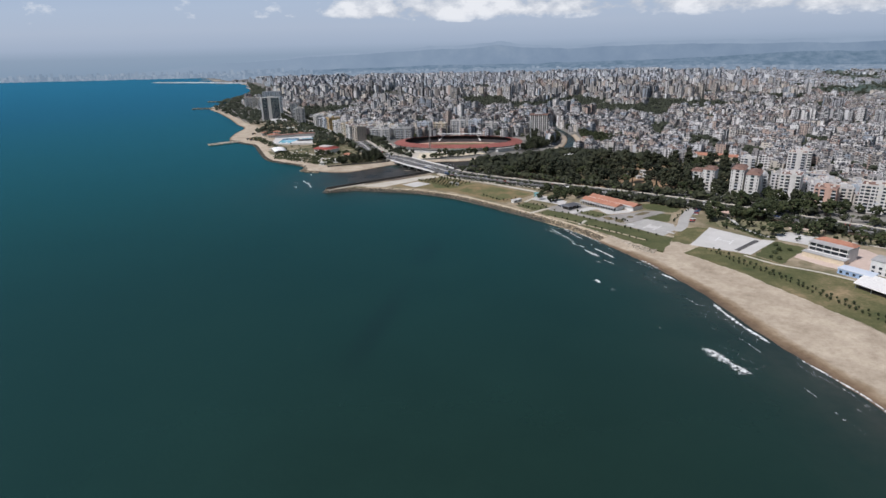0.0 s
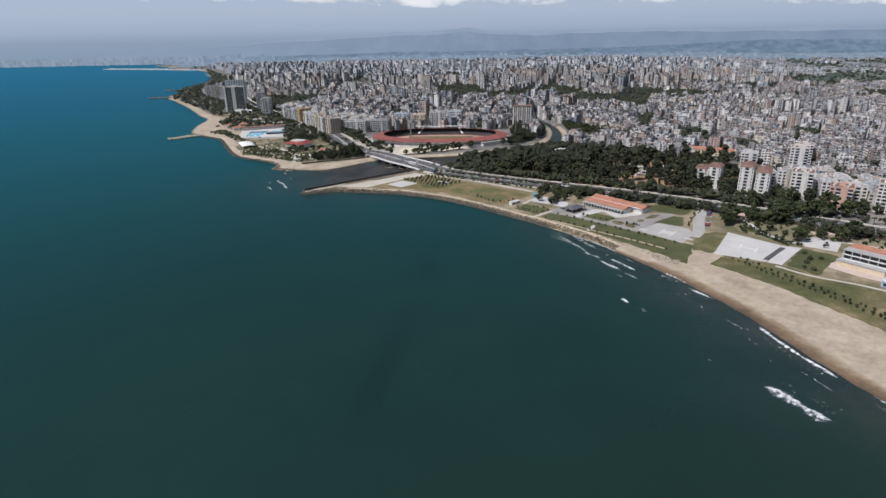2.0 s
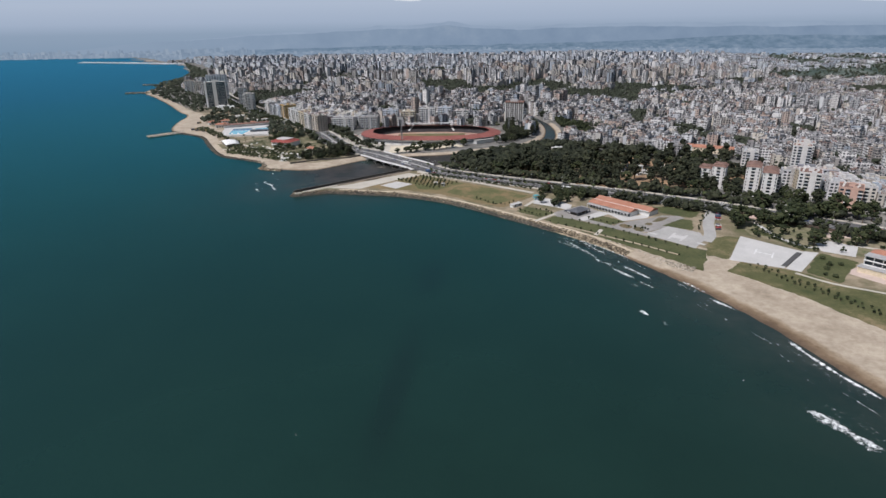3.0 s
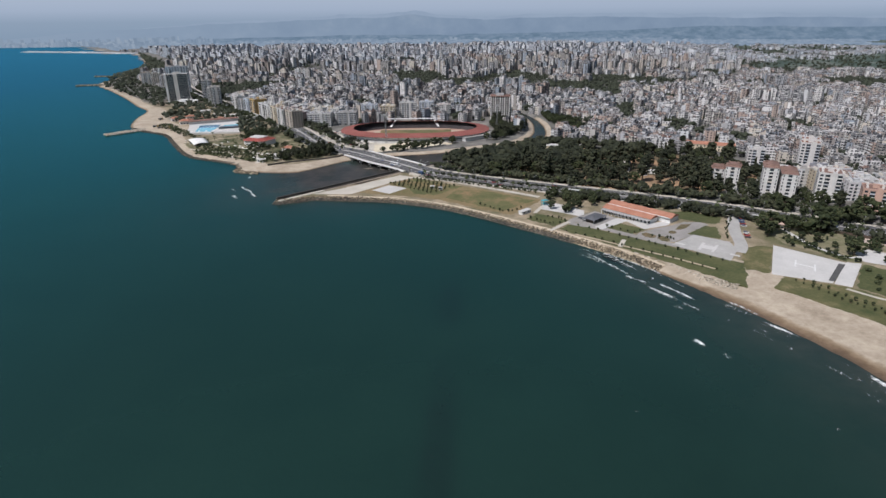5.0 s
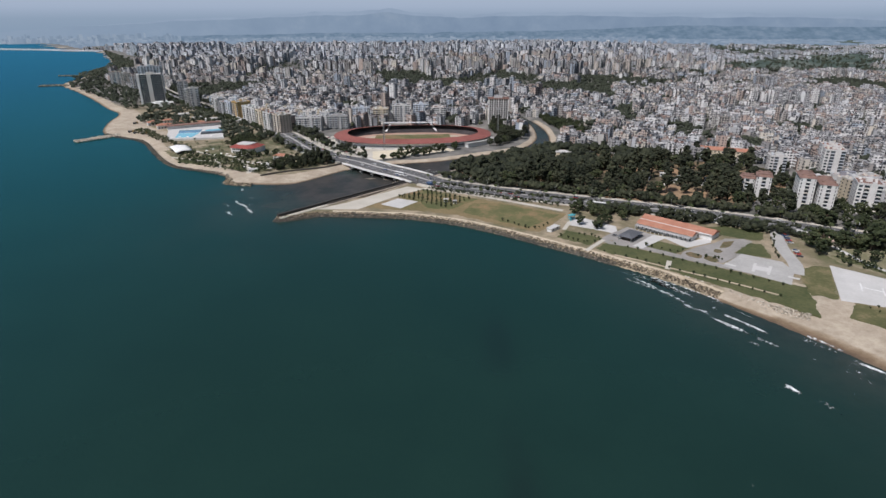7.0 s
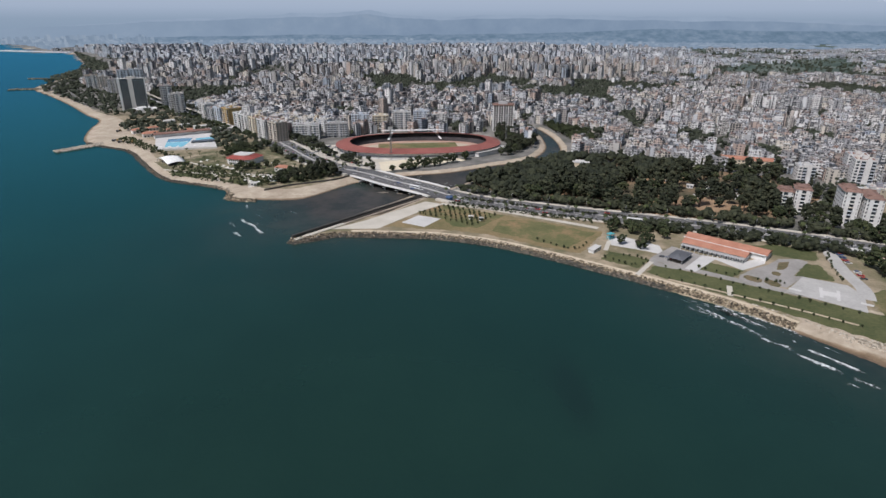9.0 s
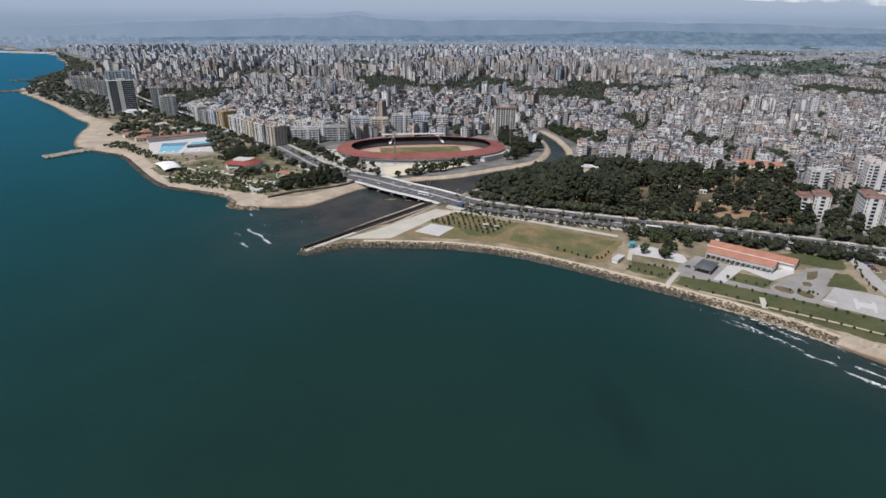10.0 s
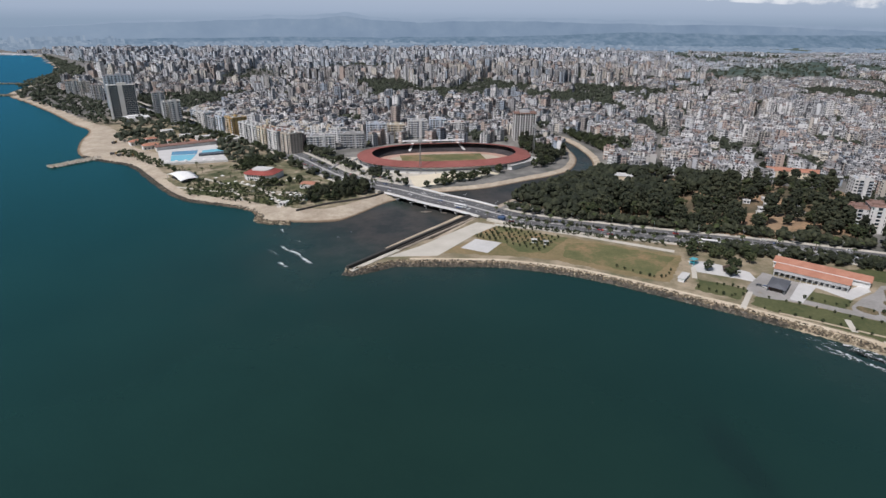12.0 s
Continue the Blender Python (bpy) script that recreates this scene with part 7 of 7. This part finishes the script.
        v = [bm.verts.new(p) for p in ((-w / 2 - e, -d / 2 - e, h), (w / 2 + e, -d / 2 - e, h), (w / 2 + e, d / 2 + e, h), (-w / 2 - e, d / 2 + e, h), (-w / 2 + d / 2, 0, h + d * 0.22), (w / 2 - d / 2, 0, h + d * 0.22))]
        for f in ((0, 1, 5, 4), (1, 2, 5), (2, 3, 4, 5), (3, 0, 4), (3, 2, 1, 0)):
            bm.faces.new([v[i] for i in f])
        bmesh.ops.recalc_face_normals(bm, faces=bm.faces[:])
    part("roof", bm, roof, t)
    for k in range(max(2, int(w / 4))):
        bm = bmesh.new()
        xx = -w / 2 + (k + 0.5) * w / max(2, int(w / 4))
        for fl_ in range(max(1, int(h / 3.2))):
            box(bm, xx - 0.9, -d / 2 - 0.06, 0.8 + fl_ * 3.2, xx + 0.9, -d / 2 + 0.06, 2.6 + fl_ * 3.2)
        part("window", bm, DARK_GLASS, t)
    return t


rest = tagged(new("restaurant"), "white two storey restaurant with a red tiled roof", "building")
rest.matrix_world = pose(-184, 922, G, 0, 0, -30)
rw, rd = 34.0, 30.0
bm = bmesh.new()
slab(bm, [(-17, -9), (-11, -15), (11, -15), (17, -9), (17, 13), (-17, 13)], -0.3, 6.4)
part("wall", bm, WHITE_WALL, rest)
bm = bmesh.new()
lo = [(-18.2, -9.6), (-11.6, -16.2), (11.6, -16.2), (18.2, -9.6), (18.2, 14), (-18.2, 14)]
hi = [(x * 0.55, y * 0.55) for x, y in lo]
a_, b_ = [bm.verts.new((x, y, 6.4)) for x, y in lo], [bm.verts.new((x, y, 9.4)) for x, y in hi]
for k in range(6):
    bm.faces.new((a_[k], a_[(k + 1) % 6], b_[(k + 1) % 6], b_[k]))
part("roof", bm, mottled("red_tiles", (0.20, 0.05, 0.042), (0.30, 0.085, 0.07)), rest)
bm = bmesh.new()
slab(bm, hi, 9.2, 10.2)
part("roof_terrace", bm, WHITE_PAVING, rest)
for s in (0.6, 3.7):
    for k in range(8):
        bm = bmesh.new()
        x = -10 + k * 2.6
        box(bm, x, -15.08, s, x + 1.7, -14.9, s + 2.0)
        part("window", bm, DARK_GLASS, rest)
tent = tagged(new("tent_canopy"), "white curved membrane canopy over a stage", "canopy")
tent.matrix_world = pose(-266, 937, G, 0, 0, -62)
bm = bmesh.new()
rows = []
for i in range(9):
    u = i / 8
    rows.append([bm.verts.new(((u - 0.5) * 38, (v_ - 0.5) * 20, 3.2 + 3.2 * math.sin(math.pi * u) + 1.4 * math.sin(math.pi * v_))) for v_ in np.linspace(0, 1, 6)])
for p, q in zip(rows[:-1], rows[1:]):
    for j in range(5):
        bm.faces.new((p[j], q[j], q[j + 1], p[j + 1]))
mem = part("membrane", bm, plain("membrane", (0.80, 0.80, 0.78), 0.6), tent, smooth=True)
mem.modifiers.new("thick", "SOLIDIFY").thickness = 0.15
for x, y in ((-18, -9.3), (18, -9.3), (-18, 9.3), (18, 9.3), (0, -9.6), (0, 9.6)):
    bm = bmesh.new()
    box(bm, x - 0.2, y - 0.2, -0.3, x + 0.2, y + 0.2, 3.6 if x else 6.4)
    part("mast", bm, STEEL, tent)
# stage block coloured near black for the shaded opening under the canopy
bm = bmesh.new()
box(bm, -14, -6, -0.3, 14, 7, 1.0)
part("stage", bm, plain("opening_shade", (0.05, 0.05, 0.055), 0.7), tent)
low_house("kiosk", "white flat-roofed garden kiosk", -150, 827, 13, 8, 3.6, -15, flat=True, roof=WHITE_PAVING)
low_house("kiosk", "small white garden pavilion", -168, 812, 6, 5, 3, -20, flat=True, roof=WHITE_PAVING)
low_house("villa", "orange-roofed garden building among palms", -140, 868, 16, 10, 4.5, -25)
low_house("beach_house", "red-roofed beach house among trees", -322, 1118, 22, 12, 5, 20)
low_house("beach_house", "red-roofed beach house among trees", -345, 1150, 18, 11, 5, 24)
low_house("club_house", "long white club building", -228, 1135, 40, 12, 5, 18, roof=WHITE_PAVING, flat=True)
low_house("park_pavilion", "pale flat-roofed building among the park trees", 187, 806, 18, 14, 6, -30, wall=CREAM_WALL, roof=WHITE_PAVING, flat=True)
low_house("school", "long yellow building with an orange roof", 376, 770, 74, 13, 7, -36, wall=CREAM_WALL)

for x, y, w, d_, h_, turn, lab in ((-262, 1168, 20, 11, 4.5, 20, "low white club building among trees"), (-238, 1190, 16, 10, 4.5, 10, "low white villa among trees"), (-288, 1190, 14, 10, 4, 24, "low white beach house among trees"), (-224, 1158, 22, 12, 5, -60, "white flat-roofed building beside the avenue"), (-318, 1236, 16, 12, 4, 20, "low white hotel annex")):
    low_house("beach_house", lab, x, y, w, d_, h_, turn, roof=WHITE_PAVING, flat=True)
for x, y, turn in ((-300, 1150, 22), (-276, 1140, 18), (-330, 1172, 30)):
    low_house("beach_house", "small red-roofed beach house among trees", x, y, 14, 9, 4, turn)
for x, y, w, turn in ((226, 690, 7, -30), (214, 702, 5, -20), (248, 676, 8, -35), (236, 668, 5, 10), (262, 684, 7, -30), (252, 700, 6, -40), (276, 700, 8, -25), (284, 672, 6, -35), (270, 656, 5, 0), (240, 716, 7, -30), (200, 690, 5, -15)):
    low_house("garden_shelter", "small white shelter between the park trees", x, y, w, w * 0.7, 2.8, turn, flat=True, roof=WHITE_PAVING)

# ---- the beach park buildings ----
hall = tagged(new("banquet_hall"), "long white hall under two orange tiled roofs", "building")
ux, uy = np.array((0.55, -0.835)), np.array((-0.835, -0.55))
org = np.array((157.5, 575.0))


def hall_pt(u, v_):
    return tuple(org + ux * u + uy * v_)


for nm, u0, u1, v0, v1 in (("rear", 0.0, 57.0, -7.0, 7.5), ("front", 3.0, 47.0, 8.0, 20.5)):
    bm = bmesh.new()
    slab(bm, [hall_pt(u0 + 0.6, v0 + 0.6), hall_pt(u1 - 0.6, v0 + 0.6), hall_pt(u1 - 0.6, v1 - 0.6), hall_pt(u0 + 0.6, v1 - 0.6)], G - 0.3, G + 4.2)
    part("wall", bm, WHITE_WALL, hall)
    bm = bmesh.new()
    vm = (v0 + v1) / 2
    e = [bm.verts.new((*hall_pt(u, v_), G + z)) for u in (u0, u1) for v_, z in ((v0, 4.2), (vm, 6.6), (v1, 4.2))]
    for f in ((0, 1, 4, 3), (1, 2, 5, 4), (0, 2, 1), (3, 4, 5), (0, 3, 5, 2)):
        bm.faces.new([e[i] for i in f])
    bmesh.ops.recalc_face_normals(bm, faces=bm.faces[:])
    part("roof", bm, ROOF_TILE, hall, "orange tiled gable roof")
bm = bmesh.new()
slab(bm, [hall_pt(0, 7.4), hall_pt(56, 7.4), hall_pt(56, 8.2), hall_pt(0, 8.2)], G + 4.0, G + 4.6)
part("gutter", bm, WHITE_WALL, hall, "pale gutter between the roofs")
for k in range(13):
    bm = bmesh.new()
    u = 4.5 + k * 3.3
    slab(bm, [hall_pt(u, 19.8), hall_pt(u + 2.0, 19.8), hall_pt(u + 2.0, 20.0), hall_pt(u, 20.0)], G + 0.3, G + 3.0)
    part("window", bm, DARK_GLASS, hall)
for k in range(14):
    bm = bmesh.new()
    u = 4.0 + k * 3.2
    slab(bm, [hall_pt(u, 23.0), hall_pt(u + 0.35, 23.0), hall_pt(u + 0.35, 23.35), hall_pt(u, 23.35)], G - 0.2, G + 3.2)
    part("column", bm, WHITE_WALL, hall)
bm = bmesh.new()
slab(bm, [hall_pt(3.5, 20.0), hall_pt(46.5, 20.0), hall_pt(46.5, 23.6), hall_pt(3.5, 23.6)], G + 3.2, G + 3.5)
part("awning", bm, GREY_WALL, hall, "grey awning along the front")

pav = tagged(new("pavilion"), "square pavilion with a dark hipped roof", "pavilion")
pav.matrix_world = pose(127, 542, G, 0, 0, -56)
bm = bmesh.new()
v = [bm.verts.new(p) for p in ((-5.6, -9.5, 3.4), (5.6, -9.5, 3.4), (5.6, 9.5, 3.4), (-5.6, 9.5, 3.4), (0, -4, 5.2), (0, 4, 5.2))]
for f in ((0, 1, 4), (1, 2, 5, 4), (2, 3, 5), (3, 0, 4, 5), (3, 2, 1, 0)):
    bm.faces.new([v[i] for i in f])
part("roof", bm, mottled("slate_roof", (0.07, 0.075, 0.085), (0.13, 0.135, 0.15)), pav)
for x in (-4.8, 4.8):
    for y in (-8.6, -2.9, 2.9, 8.6):
        bm = bmesh.new()
        box(bm, x - 0.2, y - 0.2, -0.3, x + 0.2, y + 0.2, 3.4)
        part("post", bm, STEEL, pav)
bm = bmesh.new()
box(bm, -3.5, -7, -0.3, 3.5, 7, 2.6)
part("bar", bm, plain("dark_wood", (0.06, 0.05, 0.045), 0.7), pav)
low_house("park_kiosk", "white-roofed kiosk by the shore path", 77.5, 571, 11, 4.0, 2.4, 35, roof=WHITE_PAVING, flat=True)
low_house("park_kiosk", "small white park shelter", 12, 661, 3.4, 2.6, 2.3, -20, roof=WHITE_PAVING, flat=True)
low_house("park_kiosk", "small dark park shelter", 19, 655, 3, 2.4, 2.3, -20, roof=GREY_WALL, flat=True)
low_house("gate_booth", "blue booth at the end of the bridge", 8, 716, 5, 3.5, 3.2, -50, wall=plain("blue_paint", (0.06, 0.12, 0.24), 0.6), roof=plain("blue_roof", (0.05, 0.09, 0.18), 0.5), flat=True)
low_house("shop", "small white building by the car park", 256, 520, 6, 4, 3.0, -30, roof=WHITE_PAVING, flat=True)
low_house("shop", "small pink-roofed pavilion in the planted ground", 262, 500, 12, 9, 3.5, -30, wall=CREAM_WALL, roof=mottled("pink_roof", (0.46, 0.33, 0.28), (0.56, 0.42, 0.36)), flat=True)

gz_ = tagged(new("gazebo"), "round dark thatched gazebo on the playground", "gazebo")
gz_.matrix_world = pose(116, 573, G)
bm = bmesh.new()
bmesh.ops.create_cone(bm, cap_ends=True, segments=12, radius1=4.2, radius2=0.3, depth=2.6, matrix=Matrix.Translation((0, 0, 4.0)))
part("roof", bm, plain("thatch", (0.07, 0.05, 0.04), 0.9), gz_)
for k in range(6):
    bm = bmesh.new()
    box(bm, 3.4 * math.cos(k * 1.047) - 0.12, 3.4 * math.sin(k * 1.047) - 0.12, -0.2, 3.4 * math.cos(k * 1.047) + 0.12, 3.4 * math.sin(k * 1.047) + 0.12, 2.8)
    part("post", bm, BARK, gz_)
play = tagged(new("playground_frame"), "turquoise climbing frame with a slide", "playground")
play.matrix_world = pose(101, 590, G, 0, 0, 20)
bm = bmesh.new()
for x, y in ((-2, -1.5), (2, -1.5), (2, 1.5), (-2, 1.5)):
    box(bm, x - 0.12, y - 0.12, -0.2, x + 0.12, y + 0.12, 4.2)
box(bm, -2.2, -1.7, 1.8, 2.2, 1.7, 2.0)
part("tower", bm, plain("turquoise", (0.06, 0.34, 0.40), 0.5), play)
bm = bmesh.new()
beam(bm, (2, 0, 2.0), (7, 0, 0.3), 1.0, 0.25)
part("slide", bm, plain("blue_plastic", (0.05, 0.2, 0.45), 0.4), play)
bm = bmesh.new()
box(bm, -2.6, -2.0, 4.2, 2.6, 2.0, 4.5)
part("frame_roof", bm, plain("turquoise_roof", (0.08, 0.36, 0.42), 0.5), play)

# hotel by the beach
villa = tagged(new("beach_hotel"), "white three storey beach hotel with a red tiled roof", "building")
villa.matrix_world = pose(283, 388, G, 0, 0, -58)
bm = bmesh.new()
box(bm, -13, -6, -0.3, 13, 9, 10.2)
part("wall", bm, WHITE_WALL, villa)
bm = bmesh.new()
box(bm, -14, -13, -0.3, 14, -6, 3.6)
part("ground_floor", bm, CREAM_WALL, villa)
bm = bmesh.new()
box(bm, -14.5, -13.5, 3.6, 14.5, -6, 4.0)
part("terrace_roof", bm, GREY_WALL, villa)
for s in (4.2, 7.3):
    bm = bmesh.new()
    box(bm, -12.6, -6.12, s, 12.6, -5.9, s + 2.2)
    part("glazing", bm, DARK_GLASS, villa)
    bm = bmesh.new()
    box(bm, -13.4, -8.2, s - 0.2, 13.4, -6.0, s)
    for k in range(6):
        x = -12.8 + k * 5.1
        box(bm, x - 0.15, -8.0, s, x + 0.15, -7.7, s + 2.8)
    part("balcony", bm, WHITE_WALL, villa)
bm = bmesh.new()
box(bm, -13.4, -8.4, 10.2, 13.4, 0.0, 10.6)
part("flat_roof", bm, GREY_WALL, villa)
bm = bmesh.new()
v = [bm.verts.new(p) for p in ((-13.5, 0, 10.2), (13.5, 0, 10.2), (13.5, 10, 10.2), (-13.5, 10, 10.2), (-9, 5, 12.6), (9, 5, 12.6))]
for f in ((0, 1, 5, 4), (1, 2, 5), (2, 3, 4, 5), (3, 0, 4), (3, 2, 1, 0)):
    bm.faces.new([v[i] for i in f])
part("tiled_roof", bm, ROOF_TILE, villa, "red tiled hipped roof")
low_house("pool_house", "low building with pale blue walls", 276, 351, 20, 9, 3.6, -58, wall=plain("pale_blue", (0.30, 0.42, 0.62), 0.6), roof=mottled("blue_white_roof", (0.45, 0.52, 0.62), (0.62, 0.66, 0.72)), flat=True)
low_house("beach_hotel_wing", "white three storey building by the lawn", 300, 350, 24, 14, 9.5, -55, roof=GREY_WALL, flat=True)
mar = tagged(new("marquee"), "white flat marquee over a dark terrace", "marquee")
bm = bmesh.new()
slab(bm, [(260, 332), (268, 310), (288, 328), (279, 347)], G + 3.4, G + 3.8)
part("canopy", bm, plain("marquee_cloth", (0.78, 0.77, 0.75), 0.6), mar)
for x, y in ((261.5, 331.5), (268.3, 312), (286, 328), (278.8, 344.8), (264.5, 322), (277, 319.5)):
    bm = bmesh.new()
    box(bm, x - 0.2, y - 0.2, G - 0.2, x + 0.2, y + 0.2, G + 3.4)
    part("pole", bm, STEEL, mar)
bm = bmesh.new()
slab(bm, [(263, 331), (269, 314), (285, 328), (278, 343)], G + 0.1, G + 0.9)
part("counter", bm, plain("dark_terrace", (0.05, 0.045, 0.045), 0.8), mar)

# ---- street lamps and traffic ----
lamp = tagged(new("street_lamp"), "tall grey double-armed street lamp on the median", "street lamp", "avenue lamps")
lamp.matrix_world = pose(*avenue[i1 + 2], az_[i1 + 2])
bm = bmesh.new()
bmesh.ops.create_cone(bm, cap_ends=True, segments=8, radius1=0.16, radius2=0.08, depth=10, matrix=Matrix.Translation((0, 0, 5)))
part("pole", bm, STEEL, lamp)
for s in (-1, 1):
    bm = bmesh.new()
    beam(bm, (0, 0, 9.8), (s * 2.2, 0, 10.3), 0.1, 0.1)
    arm = part("arm", bm, STEEL, lamp)
    bm = bmesh.new()
    box(bm, s * 2.2 - 0.5, -0.18, 10.2, s * 2.2 + 0.5, 0.18, 10.4)
    part("lamp_head", bm, GREY_WALL, arm)
for k in range(8, len(avenue) - 8, 4):
    if 330 < avenue[k, 1] < 1150 and k != i1 + 2:
        t = avenue[k + 1] - avenue[k - 1]
        copy_thing(lamp, pose(*avenue[k], az_[k], 0, 0, math.degrees(math.atan2(t[1], t[0])) + 90))

CAR_PAINT = object_palette("car_paint", [(0.70, 0.70, 0.70), (0.70, 0.71, 0.72), (0.10, 0.10, 0.11), (0.32, 0.33, 0.35), (0.45, 0.06, 0.05), (0.62, 0.62, 0.60), (0.06, 0.10, 0.22)], 0.3)
TYRE = plain("tyre", (0.02, 0.02, 0.02), 0.8)


def car(m, L=4.4, W=1.8, H=1.45, name="car", label="parked or passing family car"):
    t = tagged(new(name), label, "car" if name == "car" else name, "traffic on the avenue")
    t.matrix_world = m
    bm = bmesh.new()
    prof = ((-L / 2, 0.35), (L / 2, 0.35), (L / 2, 0.8), (L * 0.28, 0.9), (-L * 0.42, 0.92), (-L / 2, 0.8))
    a, b_ = [bm.verts.new((x, -W / 2, z)) for x, z in prof], [bm.verts.new((x, W / 2, z)) for x, z in prof]
    bm.faces.new(a), bm.faces.new(b_[::-1])
    for k in range(6):
        bm.faces.new((a[k], b_[k], b_[(k + 1) % 6], a[(k + 1) % 6]))
    bmesh.ops.recalc_face_normals(bm, faces=bm.faces[:])
    part("body", bm, CAR_PAINT, t)
    bm = bmesh.new()
    lo, hi = [bm.verts.new((x, y, 0.9)) for x, y in ((-L * 0.42, -W * 0.47), (L * 0.25, -W * 0.47), (L * 0.25, W * 0.47), (-L * 0.42, W * 0.47))], [bm.verts.new((x, y, H - 0.06)) for x, y in ((-L * 0.33, -W * 0.4), (L * 0.1, -W * 0.4), (L * 0.1, W * 0.4), (-L * 0.33, W * 0.4))]
    for k in range(4):
        bm.faces.new((lo[k], lo[(k + 1) % 4], hi[(k + 1) % 4], hi[k]))
    part("cabin_glass", bm, DARK_GLASS, t)
    bm = bmesh.new()
    box(bm, -L * 0.33, -W * 0.4, H - 0.06, L * 0.1, W * 0.4, H)
    part("roof", bm, CAR_PAINT, t)
    for x in (-L * 0.3, L * 0.3):
        for y in (-W / 2 + 0.1, W / 2 - 0.1):
            bm = bmesh.new()
            bmesh.ops.create_cone(bm, cap_ends=True, segments=10, radius1=0.32, radius2=0.32, depth=0.2, matrix=Matrix.Translation((x, y, 0.32)) @ Matrix.Rotation(math.pi / 2, 4, "X"))
            part("wheel", bm, TYRE, t)
    return t


first_car = None
for lane in (-11.0, -7.2, -3.4, 3.4, 7.2, 11.0):
    q = offset(avenue, lane)
    k = 12 + int(rng.integers(6))
    while k < len(q) - 3:
        t = q[k + 1] - q[k]
        if 340 < q[k, 1] < 1250:
            m = pose(*q[k], az_[k] + 0.02, 0, 0, math.degrees(math.atan2(t[1], t[0])) + (180 if lane < 0 else 0))
            first_car = copy_thing(first_car, m) if first_car else car(m)
        k += int(rng.integers(5, 13))
for x0, y0, dx, dy, n_, turn in ((222, 484, 2.6, 4.6, 9, -28), (-110, 940, 3.2, 5.2, 10, 30), (-92, 950, 3.2, 5.2, 9, 30), (-80, 900, 2.8, 1.0, 8, 80), (118, 548, 2.0, -3.2, 4, -56), (-72, 872, -2.4, 4.8, 9, 60), (-60, 882, -2.4, 4.8, 9, 60)):
    for k in range(n_):
        if rng.random() < 0.8:
            copy_thing(first_car, pose(x0 + k * dx, y0 + k * dy, G + 0.14, 0, 0, turn))


def bus(m):
    t = tagged(new("bus"), "white city bus with a dark window band", "bus", "traffic on the avenue")
    t.matrix_world = m
    bm = bmesh.new()
    box(bm, -6, -1.25, 0.4, 6, 1.25, 3.1)
    bmesh.ops.bevel(bm, geom=bm.edges[:], offset=0.2, segments=2, affect="EDGES")
    part("body", bm, plain("bus_paint", (0.72, 0.72, 0.71), 0.35), t)
    bm = bmesh.new()
    box(bm, -5.6, -1.28, 1.5, 5.6, 1.28, 2.5)
    part("cabin_glass", bm, DARK_GLASS, t)
    for x in (-3.6, 3.6):
        for y in (-1.15, 1.15):
            bm = bmesh.new()
            bmesh.ops.create_cone(bm, cap_ends=True, segments=10, radius1=0.48, radius2=0.48, depth=0.25, matrix=Matrix.Translation((x, y, 0.48)) @ Matrix.Rotation(math.pi / 2, 4, "X"))
            part("wheel", bm, TYRE, t)


q = offset(avenue, 7.2)
for k in (i1 - 3, i0 - 9, i1 + 22):
    t = q[k + 1] - q[k]
    bus(pose(*q[k], az_[k] + 0.02, 0, 0, math.degrees(math.atan2(t[1], t[0]))))

# ---- parasols in the west garden, trucks on the landfill ----
par = tagged(new("parasol"), "white garden parasol on a thin pole", "parasol", "garden parasols")
par.matrix_world = pose(-170, 842, G)
bm = bmesh.new()
bmesh.ops.create_cone(bm, cap_ends=True, segments=8, radius1=1.9, radius2=0.1, depth=0.8, matrix=Matrix.Translation((0, 0, 2.7)))
part("canopy", bm, plain("parasol_cloth", (0.74, 0.73, 0.70), 0.7), par)
bm = bmesh.new()
bmesh.ops.create_cone(bm, cap_ends=True, segments=6, radius1=0.06, radius2=0.06, depth=2.6, matrix=Matrix.Translation((0, 0, 1.25)))
part("pole", bm, STEEL, par)
for x, y in ((-165, 846), (-160, 838), (-155, 842), (-176, 850), (-205, 900), (-212, 904), (-218, 898), (-200, 890), (-160, 895), (-152, 900), (-146, 892), (-186, 886), (-194, 882), (-172, 822), (-178, 828), (-164, 818), (-232, 925), (-226, 932), (-290, 1012), (-280, 1012), (-270, 1012), (-260, 1012), (-250, 1012), (-240, 1012)):
    copy_thing(par, pose(x, y, G + (2.2 if y == 1012 else 0)))


def truck(m):
    t = tagged(new("truck"), "dark tipper truck on the sandy landfill", "truck", "landfill trucks")
    t.matrix_world = m
    bm = bmesh.new()
    box(bm, -4, -1.2, 1.1, 1.6, 1.2, 2.9)
    part("tipper", bm, plain("dark_steel", (0.07, 0.07, 0.075), 0.7), t)
    bm = bmesh.new()
    box(bm, 1.9, -1.2, 0.7, 4.0, 1.2, 3.2)
    part("cab", bm, plain("cab_paint", (0.30, 0.20, 0.08), 0.5), t)
    for x in (-2.8, -1.4, 2.8):
        for y in (-1.1, 1.1):
            bm = bmesh.new()
            bmesh.ops.create_cone(bm, cap_ends=True, segments=10, radius1=0.55, radius2=0.55, depth=0.35, matrix=Matrix.Translation((x, y, 0.55)) @ Matrix.Rotation(math.pi / 2, 4, "X"))
            part("wheel", bm, TYRE, t)
    return t


tr0 = truck(pose(-352, 1078, G, 0, 0, 20))
for x, y, a in ((-340, 1072, 35), (-362, 1090, 5), (-376, 1168, 60)):
    copy_thing(tr0, pose(x, y, G, 0, 0, a))
